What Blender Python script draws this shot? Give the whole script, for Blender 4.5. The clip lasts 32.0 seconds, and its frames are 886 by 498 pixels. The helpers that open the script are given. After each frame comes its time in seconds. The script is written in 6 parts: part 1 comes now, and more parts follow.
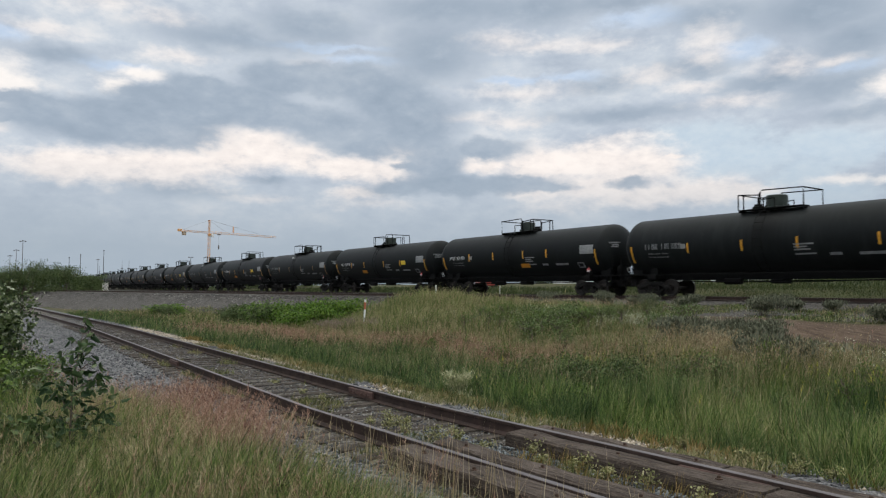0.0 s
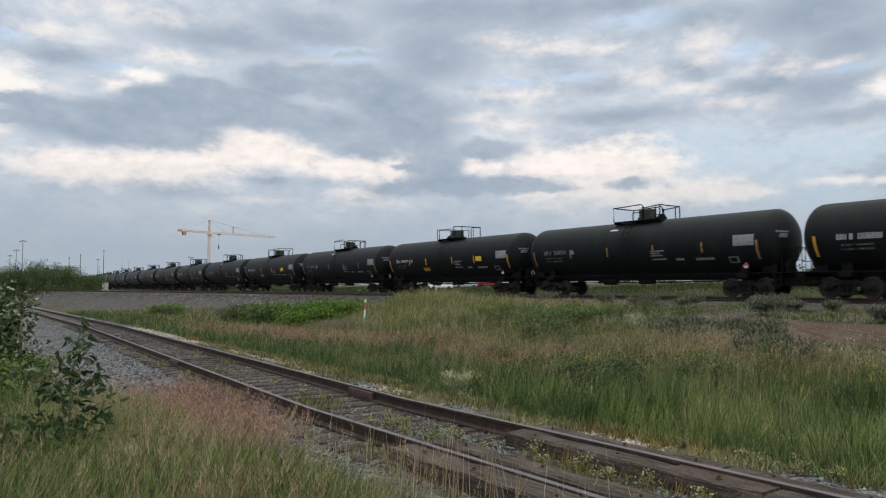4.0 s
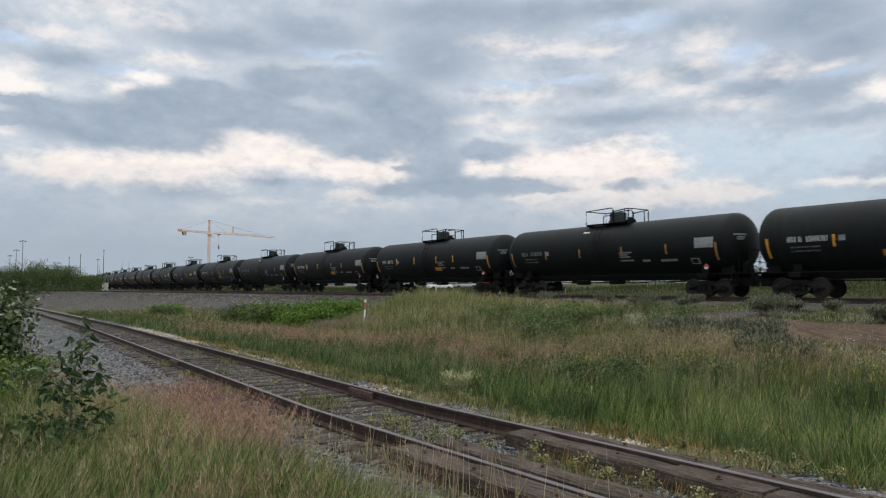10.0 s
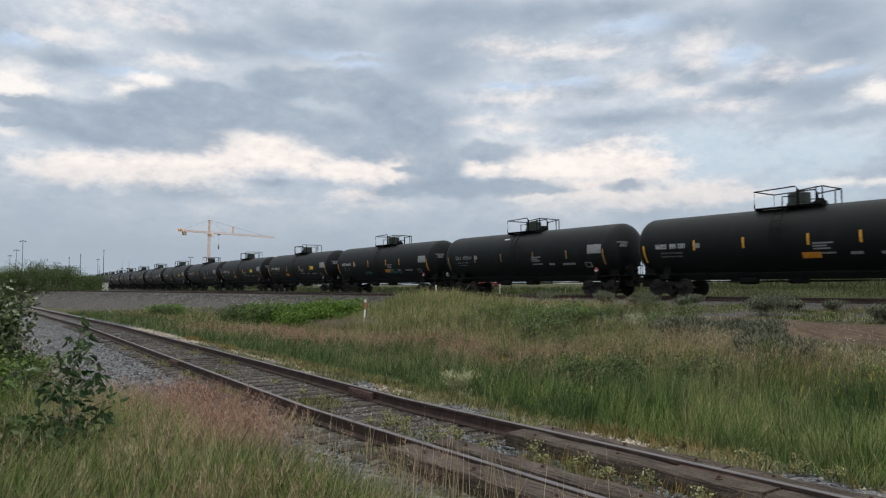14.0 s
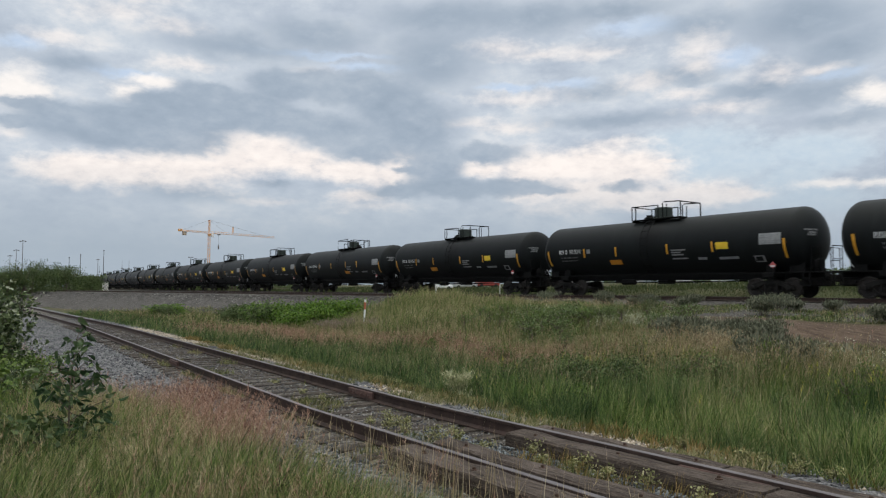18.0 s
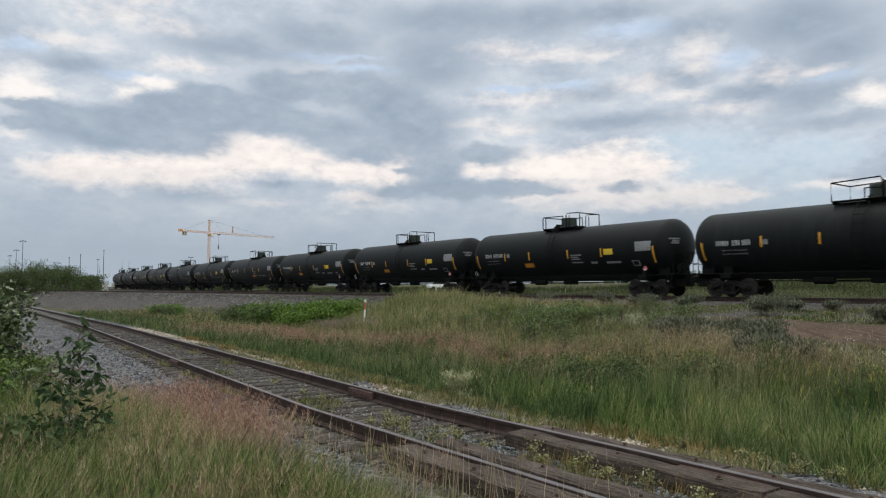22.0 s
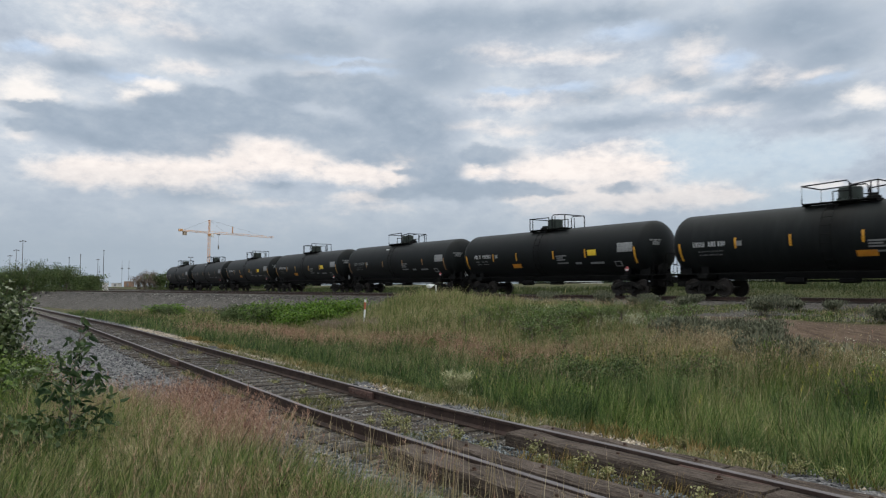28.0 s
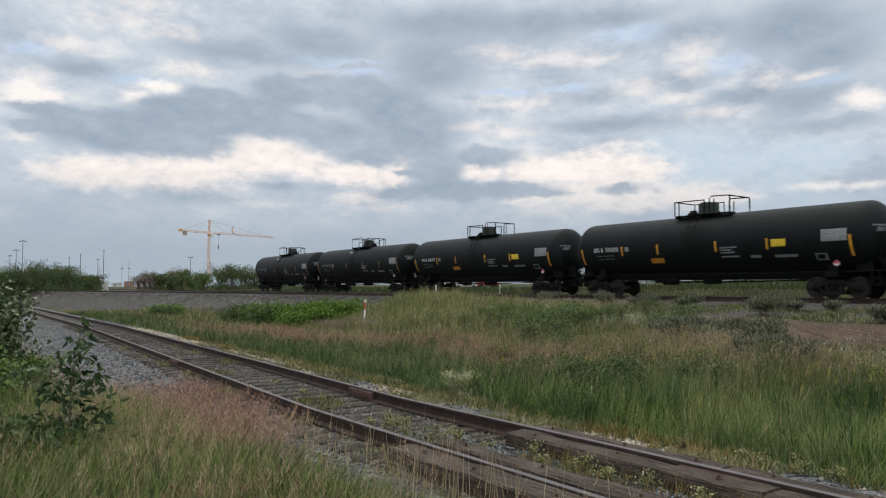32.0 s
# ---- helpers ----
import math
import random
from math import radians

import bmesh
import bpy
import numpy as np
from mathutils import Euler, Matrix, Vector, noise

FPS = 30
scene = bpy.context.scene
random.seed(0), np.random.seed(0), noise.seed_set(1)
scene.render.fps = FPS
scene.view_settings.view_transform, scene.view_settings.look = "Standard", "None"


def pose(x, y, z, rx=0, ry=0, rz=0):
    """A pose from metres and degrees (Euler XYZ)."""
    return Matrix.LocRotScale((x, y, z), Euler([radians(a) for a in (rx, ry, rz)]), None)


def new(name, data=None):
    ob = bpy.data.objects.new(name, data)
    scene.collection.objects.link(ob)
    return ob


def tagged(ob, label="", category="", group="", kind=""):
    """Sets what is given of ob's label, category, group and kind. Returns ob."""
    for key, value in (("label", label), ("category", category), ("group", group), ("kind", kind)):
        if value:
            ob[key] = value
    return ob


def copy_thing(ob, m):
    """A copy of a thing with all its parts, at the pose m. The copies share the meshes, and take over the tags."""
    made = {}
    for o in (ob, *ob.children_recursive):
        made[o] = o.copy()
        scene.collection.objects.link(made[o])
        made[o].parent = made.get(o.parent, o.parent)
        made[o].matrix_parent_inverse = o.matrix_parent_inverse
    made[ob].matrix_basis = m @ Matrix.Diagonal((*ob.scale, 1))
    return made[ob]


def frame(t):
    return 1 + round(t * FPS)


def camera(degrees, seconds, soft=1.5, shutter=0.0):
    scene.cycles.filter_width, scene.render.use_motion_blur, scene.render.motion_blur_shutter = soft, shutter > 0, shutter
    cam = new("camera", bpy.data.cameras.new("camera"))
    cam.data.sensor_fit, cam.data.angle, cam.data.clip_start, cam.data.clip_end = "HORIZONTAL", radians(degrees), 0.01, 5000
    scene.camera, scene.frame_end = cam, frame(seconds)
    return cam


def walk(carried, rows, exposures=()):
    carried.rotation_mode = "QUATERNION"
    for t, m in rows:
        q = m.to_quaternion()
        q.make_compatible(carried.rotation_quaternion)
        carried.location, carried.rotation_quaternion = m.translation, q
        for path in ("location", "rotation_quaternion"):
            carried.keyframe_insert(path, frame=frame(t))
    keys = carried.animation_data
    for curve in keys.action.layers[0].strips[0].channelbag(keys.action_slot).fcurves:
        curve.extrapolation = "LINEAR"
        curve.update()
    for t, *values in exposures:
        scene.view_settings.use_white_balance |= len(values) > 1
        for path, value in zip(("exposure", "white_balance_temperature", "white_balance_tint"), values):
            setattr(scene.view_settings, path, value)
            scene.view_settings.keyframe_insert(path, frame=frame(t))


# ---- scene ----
cam = camera(64.36, 32.0, soft=1.22, shutter=0.22)
EYE_Z = 2.0
walk(cam, [(0.0, pose(0, 0, EYE_Z, 93.132, 0, 0)), (32.0, pose(0, 0, EYE_Z, 93.132, 0, 0))],
     exposures=[(0.0, 0.0), (32.0, 0.0)])

# ---- plan: u runs along the main line away from the camera, n across it, to the far side ----
TH = radians(35.427)
U = Vector((-math.sin(TH), math.cos(TH), 0))
N = Vector((math.cos(TH), math.sin(TH), 0))
MAIN_N = 32.71          # centre of the main track
RAIL_Z = 1.53           # head of its rails
BEND_U, BEND_K = 47.9, 0.00048


def at(u, n, z=0.0):
    return U * u + N * n + Vector((0, 0, z))


def sstep(a, b, x):
    t = np.clip((np.asarray(x, float) - a) / (b - a), 0, 1)
    return t * t * (3 - 2 * t)


def main_track(u):
    """Place and heading (turn from U) at the distance u along the main track."""
    b = max(u - BEND_U, 0.0)
    a = BEND_K * b
    if b == 0:
        return u, MAIN_N, 0.0
    return BEND_U + math.sin(a) / BEND_K, MAIN_N + (1 - math.cos(a)) / BEND_K, a


def near_n(u):
    u = np.asarray(u, float)
    return 4.94 + 0.057 * np.maximum(u - 9, 0) - 0.03 * np.maximum(u - 38, 0)


def near_z(u):
    """Head of the siding's rails."""
    u = np.asarray(u, float)
    return EYE_Z - 1.55 - 0.01 * np.minimum(u * math.cos(TH) + near_n(u) * math.sin(TH), 90)


# ---- world and light ----
world = bpy.data.worlds.new("overcast_evening")
scene.world = world
world.use_nodes = True
wn = world.node_tree.nodes
sky_tex = wn.new("ShaderNodeTexSky")
sky_tex.sky_type, sky_tex.sun_disc = "NISHITA", False
sky_tex.sun_elevation, sky_tex.sun_rotation = radians(14), radians(-60)
wn["Background"].inputs[1].default_value = 0.1
world.node_tree.links.new(sky_tex.outputs[0], wn["Background"].inputs[0])


# ---- material helpers ----
class Nodes:
    def __init__(self, name):
        self.mat = bpy.data.materials.new(name)
        self.mat.use_nodes = True
        self.t = self.mat.node_tree
        self.bsdf = self.t.nodes["Principled BSDF"]
        self.out = self.t.nodes["Material Output"]

    def link(self, a, b):
        self.t.links.new(a, b)

    def add(self, kind, ins=None, op=None):
        n = self.t.nodes.new(kind)
        if op:
            n.operation = op
        for k, v in (ins or {}).items():
            if hasattr(v, "is_linked") or hasattr(v, "links"):
                self.link(v, n.inputs[k])
            else:
                n.inputs[k].default_value = v
        return n

    def math(self, op, a, b=0.0, c=0.0, clamp=False):
        n = self.add("ShaderNodeMath", {0: a, 1: b, 2: c}, op)
        n.use_clamp = clamp
        return n.outputs[0]

    def noise(self, vec, scale, detail=4.0, rough=0.55, out=0):
        return self.add("ShaderNodeTexNoise", {"Vector": vec, "Scale": scale, "Detail": detail, "Roughness": rough}).outputs[out]

    def ramp(self, fac, stops):
        n = self.add("ShaderNodeValToRGB", {0: fac})
        e = n.color_ramp.elements
        while len(e) < len(stops):
            e.new(0.5)
        for el, (p, c) in zip(e, stops):
            el.position = p
            el.color = (*c, 1) if len(c) == 3 else c
        return n.outputs[0]

    def mix(self, fac, a, b, mode="MIX"):
        n = self.add("ShaderNodeMix")
        n.data_type, n.blend_type = "RGBA", mode
        for k, v in ((0, fac), (6, a), (7, b)):
            if hasattr(v, "links"):
                self.link(v, n.inputs[k])
            else:
                n.inputs[k].default_value = v if k == 0 else ((*v, 1) if len(v) == 3 else v)
        return n.outputs[2]

    def coord(self, which="Object"):
        return self.add("ShaderNodeTexCoord").outputs[which]

    def bump(self, height, strength=0.3, dist=0.02):
        n = self.add("ShaderNodeBump", {"Strength": strength, "Distance": dist, "Height": height})
        self.link(n.outputs[0], self.bsdf.inputs["Normal"])

    def done(self, color, rough=0.8, metal=0.0, spec=0.5):
        for k, v in (("Base Color", color), ("Roughness", rough), ("Metallic", metal), ("Specular IOR Level", spec)):
            if hasattr(v, "links"):
                self.link(v, self.bsdf.inputs[k])
            else:
                self.bsdf.inputs[k].default_value = (*v, 1) if k == "Base Color" else v
        return self.mat


def worn(name, base, other, scale=6.0, rough=0.7, metal=0.0, bump=0.15, dist=0.01, fine=60.0, spec=0.4):
    """Paint, steel, wood or stone: two tones at two scales, with fine relief."""
    m = Nodes(name)
    c = m.coord()
    big = m.noise(c, scale, 5)
    small = m.noise(c, fine, 3)
    f = m.math("ADD", m.math("MULTIPLY", big, 0.7), m.math("MULTIPLY", small, 0.3))
    col = m.ramp(f, [(0.35, base), (0.65, other)])
    m.bump(small, bump, dist)
    return m.done(col, m.math("ADD", m.math("MULTIPLY", big, 0.25), rough - 0.12), metal, spec)


def grain_wood(name, lo, mid, hi, along, rough=0.9):
    """Weathered timber: long grain, splits and stains along the given direction."""
    m = Nodes(name)
    c = m.coord()
    side = Vector((0, 0, 1)).cross(along).normalized()
    a = m.add("ShaderNodeVectorMath", {0: c, 1: tuple(along)}, "DOT_PRODUCT").outputs["Value"]
    b = m.add("ShaderNodeVectorMath", {0: c, 1: tuple(side)}, "DOT_PRODUCT").outputs["Value"]
    z = m.add("ShaderNodeSeparateXYZ", {0: c}).outputs[2]
    p = m.add("ShaderNodeCombineXYZ", {0: m.math("MULTIPLY", a, 2.6), 1: m.math("MULTIPLY", b, 22.0), 2: m.math("MULTIPLY", z, 26.0)}).outputs[0]
    g = m.noise(p, 1.0, 5, 0.65)
    stain = m.noise(c, 1.7, 4)
    pits = m.noise(c, 24.0, 4, 0.65)
    f = m.math("ADD", m.math("MULTIPLY", g, 0.5), m.math("ADD", m.math("MULTIPLY", stain, 0.3), m.math("MULTIPLY", pits, 0.2)))
    col = m.ramp(f, [(0.38, lo), (0.5, mid), (0.64, hi)])
    m.bump(m.math("ADD", g, m.math("MULTIPLY", pits, 0.5)), 1.0, 0.035)
    return m.done(col, rough, 0.0, 0.12)


def island(name, stops, rough=0.7, spec=0.25, spread=0.4, tint_scale=0.25, through_light=0.0):
    """Many small pieces in one mesh, each with a tone of its own, in drifts."""
    m = Nodes(name)
    r = m.add("ShaderNodeNewGeometry").outputs["Random Per Island"]
    c = m.coord()
    d = m.noise(c, tint_scale, 3)
    e = m.noise(c, tint_scale * 9, 2)
    patch = m.math("ADD", m.math("MULTIPLY", m.math("SUBTRACT", d, 0.5), 2.2), m.math("MULTIPLY", m.math("SUBTRACT", e, 0.5), 2.5))
    f = m.math("ADD", m.math("ADD", m.math("MULTIPLY", m.math("SUBTRACT", r, 0.5), spread), 0.5), m.math("MULTIPLY", patch, 0.35))
    col = m.ramp(f, stops)
    m.done(col, rough, 0.0, spec)
    if through_light:
        tr = m.add("ShaderNodeBsdfTranslucent", {"Color": col})
        mx = m.add("ShaderNodeMixShader", {0: through_light, 1: m.bsdf.outputs[0], 2: tr.outputs[0]})
        m.link(mx.outputs[0], m.out.inputs[0])
    return m.mat


# ---- mesh helpers ----
def mesh_of(name, verts, faces, mat=None, smooth=False):
    me = bpy.data.meshes.new(name)
    me.from_pydata([tuple(v) for v in verts], [], faces)
    me.update()
    if mat:
        me.materials.append(mat)
    if smooth:
        me.shade_smooth()
    return me


def tri_mesh(name, verts, quads, tris, mat, smooth=False):
    """A large mesh from arrays: verts (n,3), quads (a,4), tris (b,3)."""
    me = bpy.data.meshes.new(name)
    verts = np.asarray(verts, np.float32)
    quads = np.asarray(quads, np.int32).reshape(-1, 4)
    tris = np.asarray(tris, np.int32).reshape(-1, 3)
    me.vertices.add(len(verts))
    me.vertices.foreach_set("co", verts.ravel())
    loops = np.concatenate([quads.ravel(), tris.ravel()])
    me.loops.add(len(loops))
    me.loops.foreach_set("vertex_index", loops)
    starts = np.concatenate([np.arange(len(quads)) * 4, len(quads) * 4 + np.arange(len(tris)) * 3]).astype(np.int32)
    me.polygons.add(len(starts))
    me.polygons.foreach_set("loop_start", starts)
    me.update(calc_edges=True)
    me.validate()
    me.materials.append(mat)
    if smooth:
        me.shade_smooth()
    return me


def empty(name, m=None):
    ob = new(name)
    ob.empty_display_size = 0.3
    if m is not None:
        ob.matrix_basis = m
    return ob


def part(name, bm, material, parent, label="", smooth=False, m=None):
    """Links a bmesh, or a mesh, as one object under a thing or a part."""
    if isinstance(bm, bmesh.types.BMesh):
        me = bpy.data.meshes.new(name)
        bm.to_mesh(me)
        bm.free()
    else:
        me = bm
    if material and not me.materials:
        me.materials.append(material)
    if smooth:
        me.shade_smooth()
    ob = new(name, me)
    ob.parent = parent
    if m is not None:
        ob.matrix_basis = m
    return tagged(ob, label=label)


def box(bm, x0, x1, y0, y1, z0, z1, bevel=0.0, m=None):
    vs = [bm.verts.new((x, y, z)) for x in (x0, x1) for y in (y0, y1) for z in (z0, z1)]
    fs = [bm.faces.new([vs[i] for i in f]) for f in ((0, 1, 3, 2), (4, 6, 7, 5), (0, 4, 5, 1), (2, 3, 7, 6), (0, 2, 6, 4), (1, 5, 7, 3))]
    if bevel:
        es = {e for f in fs for e in f.edges}
        r = bmesh.ops.bevel(bm, geom=list(es), offset=bevel, segments=1, affect="EDGES", clamp_overlap=True)
        vs = list({v for f in r["faces"] for v in f.verts} | {v for v in vs if v.is_valid})
    if m is not None:
        bmesh.ops.transform(bm, matrix=m, verts=[v for v in vs if v.is_valid])
    return bm


def tube(bm, pts, r, sides=6, caps=True, r_end=None):
    """A round bar through the points."""
    pts = [Vector(p) for p in pts]
    rings = []
    for i, p in enumerate(pts):
        d = (pts[min(i + 1, len(pts) - 1)] - pts[max(i - 1, 0)]).normalized()
        a = d.orthogonal().normalized() if abs(d.z) > 0.9 else d.cross(Vector((0, 0, 1))).normalized()
        b = d.cross(a)
        rr = r if r_end is None else r + (r_end - r) * i / (len(pts) - 1)
        rings.append([bm.verts.new(p + (a * math.cos(2 * math.pi * k / sides) + b * math.sin(2 * math.pi * k / sides)) * rr) for k in range(sides)])
    for a, b in zip(rings, rings[1:]):
        for k in range(sides):
            bm.faces.new((a[k], a[(k + 1) % sides], b[(k + 1) % sides], b[k]))
    if caps:
        bm.faces.new(rings[0][::-1])
        bm.faces.new(rings[-1])
    return bm


def lathe(bm, profile, axis="x", seg=40):
    """Turns a profile of (along, radius) round an axis through the origin."""
    rings = []
    for a, r in profile:
        ring = []
        for k in range(seg):
            c, s = math.cos(2 * math.pi * k / seg) * r, math.sin(2 * math.pi * k / seg) * r
            ring.append(bm.verts.new((a, c, s) if axis == "x" else (c, a, s) if axis == "y" else (c, s, a)))
        rings.append(ring)
    flip = axis == "y"
    for a, b in zip(rings, rings[1:]):
        for k in range(seg):
            f = (a[k], a[(k + 1) % seg], b[(k + 1) % seg], b[k])
            bm.faces.new(f if flip else f[::-1])
    bm.faces.new(rings[0] if not flip else rings[0][::-1])
    bm.faces.new(rings[-1][::-1] if not flip else rings[-1])
    return bm


def extrude_profile(profile, places, name, mat, crown=None):
    """A strip with a closed cross-section (offset across, height) along places (point, side vector)."""
    v, f, k = [], [], len(profile)
    for p, side in places:
        for a, h in profile:
            v.append(p + side * a + Vector((0, 0, h)))
    for i in range(len(places) - 1):
        for j in range(k):
            a, b = i * k + j, i * k + (j + 1) % k
            f.append((a, b, b + k, a + k))
    f.append(tuple(range(k))[::-1])
    f.append(tuple((len(places) - 1) * k + j for j in range(k)))
    me = mesh_of(name, v, f, mat)
    if crown:
        me.materials.append(crown)
        for i in range(len(places) - 1):
            for j in (6, 7, 8):
                me.polygons[i * k + j].material_index = 1
    return me


# ---- sky: one closed dome of drifting cloud, which is the light of the place ----
SKY_R = 3600.0
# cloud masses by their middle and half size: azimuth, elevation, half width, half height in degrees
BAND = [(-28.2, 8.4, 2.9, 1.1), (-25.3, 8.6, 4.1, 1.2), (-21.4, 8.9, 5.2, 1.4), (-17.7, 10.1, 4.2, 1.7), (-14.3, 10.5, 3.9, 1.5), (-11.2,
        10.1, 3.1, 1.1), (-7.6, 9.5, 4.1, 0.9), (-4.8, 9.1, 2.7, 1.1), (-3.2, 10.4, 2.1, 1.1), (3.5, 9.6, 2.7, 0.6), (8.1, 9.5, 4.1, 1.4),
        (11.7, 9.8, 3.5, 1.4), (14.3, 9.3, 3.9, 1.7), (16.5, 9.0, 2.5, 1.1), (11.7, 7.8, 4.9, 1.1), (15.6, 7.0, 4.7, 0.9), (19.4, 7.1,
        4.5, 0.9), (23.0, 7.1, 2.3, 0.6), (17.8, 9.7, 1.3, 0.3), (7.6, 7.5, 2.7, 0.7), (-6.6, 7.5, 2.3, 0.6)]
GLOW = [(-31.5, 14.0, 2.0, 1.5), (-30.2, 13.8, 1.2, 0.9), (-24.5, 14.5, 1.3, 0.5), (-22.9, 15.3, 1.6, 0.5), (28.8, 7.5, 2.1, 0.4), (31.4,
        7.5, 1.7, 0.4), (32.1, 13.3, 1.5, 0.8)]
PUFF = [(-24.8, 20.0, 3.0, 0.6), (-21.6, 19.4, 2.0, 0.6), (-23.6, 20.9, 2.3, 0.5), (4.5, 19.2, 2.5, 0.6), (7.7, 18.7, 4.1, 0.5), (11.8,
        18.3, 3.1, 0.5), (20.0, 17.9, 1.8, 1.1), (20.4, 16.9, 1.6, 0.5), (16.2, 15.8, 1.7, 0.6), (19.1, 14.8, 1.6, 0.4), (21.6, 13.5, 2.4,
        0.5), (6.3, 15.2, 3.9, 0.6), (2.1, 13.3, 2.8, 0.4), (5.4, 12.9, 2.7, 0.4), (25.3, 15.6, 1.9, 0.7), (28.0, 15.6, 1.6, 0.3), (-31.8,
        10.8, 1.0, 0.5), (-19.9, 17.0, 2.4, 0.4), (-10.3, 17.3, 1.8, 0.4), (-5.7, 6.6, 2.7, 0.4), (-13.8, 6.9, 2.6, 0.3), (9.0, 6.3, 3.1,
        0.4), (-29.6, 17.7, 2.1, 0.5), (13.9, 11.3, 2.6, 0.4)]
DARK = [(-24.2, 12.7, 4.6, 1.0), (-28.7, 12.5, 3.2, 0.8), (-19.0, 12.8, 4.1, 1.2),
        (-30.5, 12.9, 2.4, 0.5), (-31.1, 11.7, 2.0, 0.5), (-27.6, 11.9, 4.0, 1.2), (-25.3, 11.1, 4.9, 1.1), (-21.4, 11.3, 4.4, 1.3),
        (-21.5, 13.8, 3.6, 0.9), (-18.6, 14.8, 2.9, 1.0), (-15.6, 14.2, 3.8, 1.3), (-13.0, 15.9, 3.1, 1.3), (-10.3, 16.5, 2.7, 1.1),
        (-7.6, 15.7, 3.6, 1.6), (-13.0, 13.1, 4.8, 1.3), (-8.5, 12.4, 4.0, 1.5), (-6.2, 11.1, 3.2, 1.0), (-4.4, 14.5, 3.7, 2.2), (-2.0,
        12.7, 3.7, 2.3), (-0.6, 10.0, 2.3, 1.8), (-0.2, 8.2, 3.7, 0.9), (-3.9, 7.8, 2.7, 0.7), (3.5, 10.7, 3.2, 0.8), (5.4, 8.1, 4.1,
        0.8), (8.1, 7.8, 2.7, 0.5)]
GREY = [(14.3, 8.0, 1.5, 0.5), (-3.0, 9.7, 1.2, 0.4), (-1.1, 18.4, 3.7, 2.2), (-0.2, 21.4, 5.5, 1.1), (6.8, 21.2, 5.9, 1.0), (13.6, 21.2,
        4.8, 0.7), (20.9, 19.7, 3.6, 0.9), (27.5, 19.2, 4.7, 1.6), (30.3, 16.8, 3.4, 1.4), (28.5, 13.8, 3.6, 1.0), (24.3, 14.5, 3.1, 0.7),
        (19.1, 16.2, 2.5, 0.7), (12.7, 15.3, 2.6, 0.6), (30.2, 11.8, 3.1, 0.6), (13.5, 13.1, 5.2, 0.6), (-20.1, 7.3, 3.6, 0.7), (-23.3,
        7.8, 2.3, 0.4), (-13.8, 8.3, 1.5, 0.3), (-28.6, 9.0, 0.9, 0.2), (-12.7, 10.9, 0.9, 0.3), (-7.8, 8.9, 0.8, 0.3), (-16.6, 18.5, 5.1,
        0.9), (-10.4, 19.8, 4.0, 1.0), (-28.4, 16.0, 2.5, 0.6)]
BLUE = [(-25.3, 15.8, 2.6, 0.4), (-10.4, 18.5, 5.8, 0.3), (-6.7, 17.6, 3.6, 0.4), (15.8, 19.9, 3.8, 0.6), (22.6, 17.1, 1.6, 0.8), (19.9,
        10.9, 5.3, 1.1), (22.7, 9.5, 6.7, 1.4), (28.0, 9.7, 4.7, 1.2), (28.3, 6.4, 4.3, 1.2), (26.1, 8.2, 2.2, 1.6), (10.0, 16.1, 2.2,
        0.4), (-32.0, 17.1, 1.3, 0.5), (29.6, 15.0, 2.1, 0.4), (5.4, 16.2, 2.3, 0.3)]


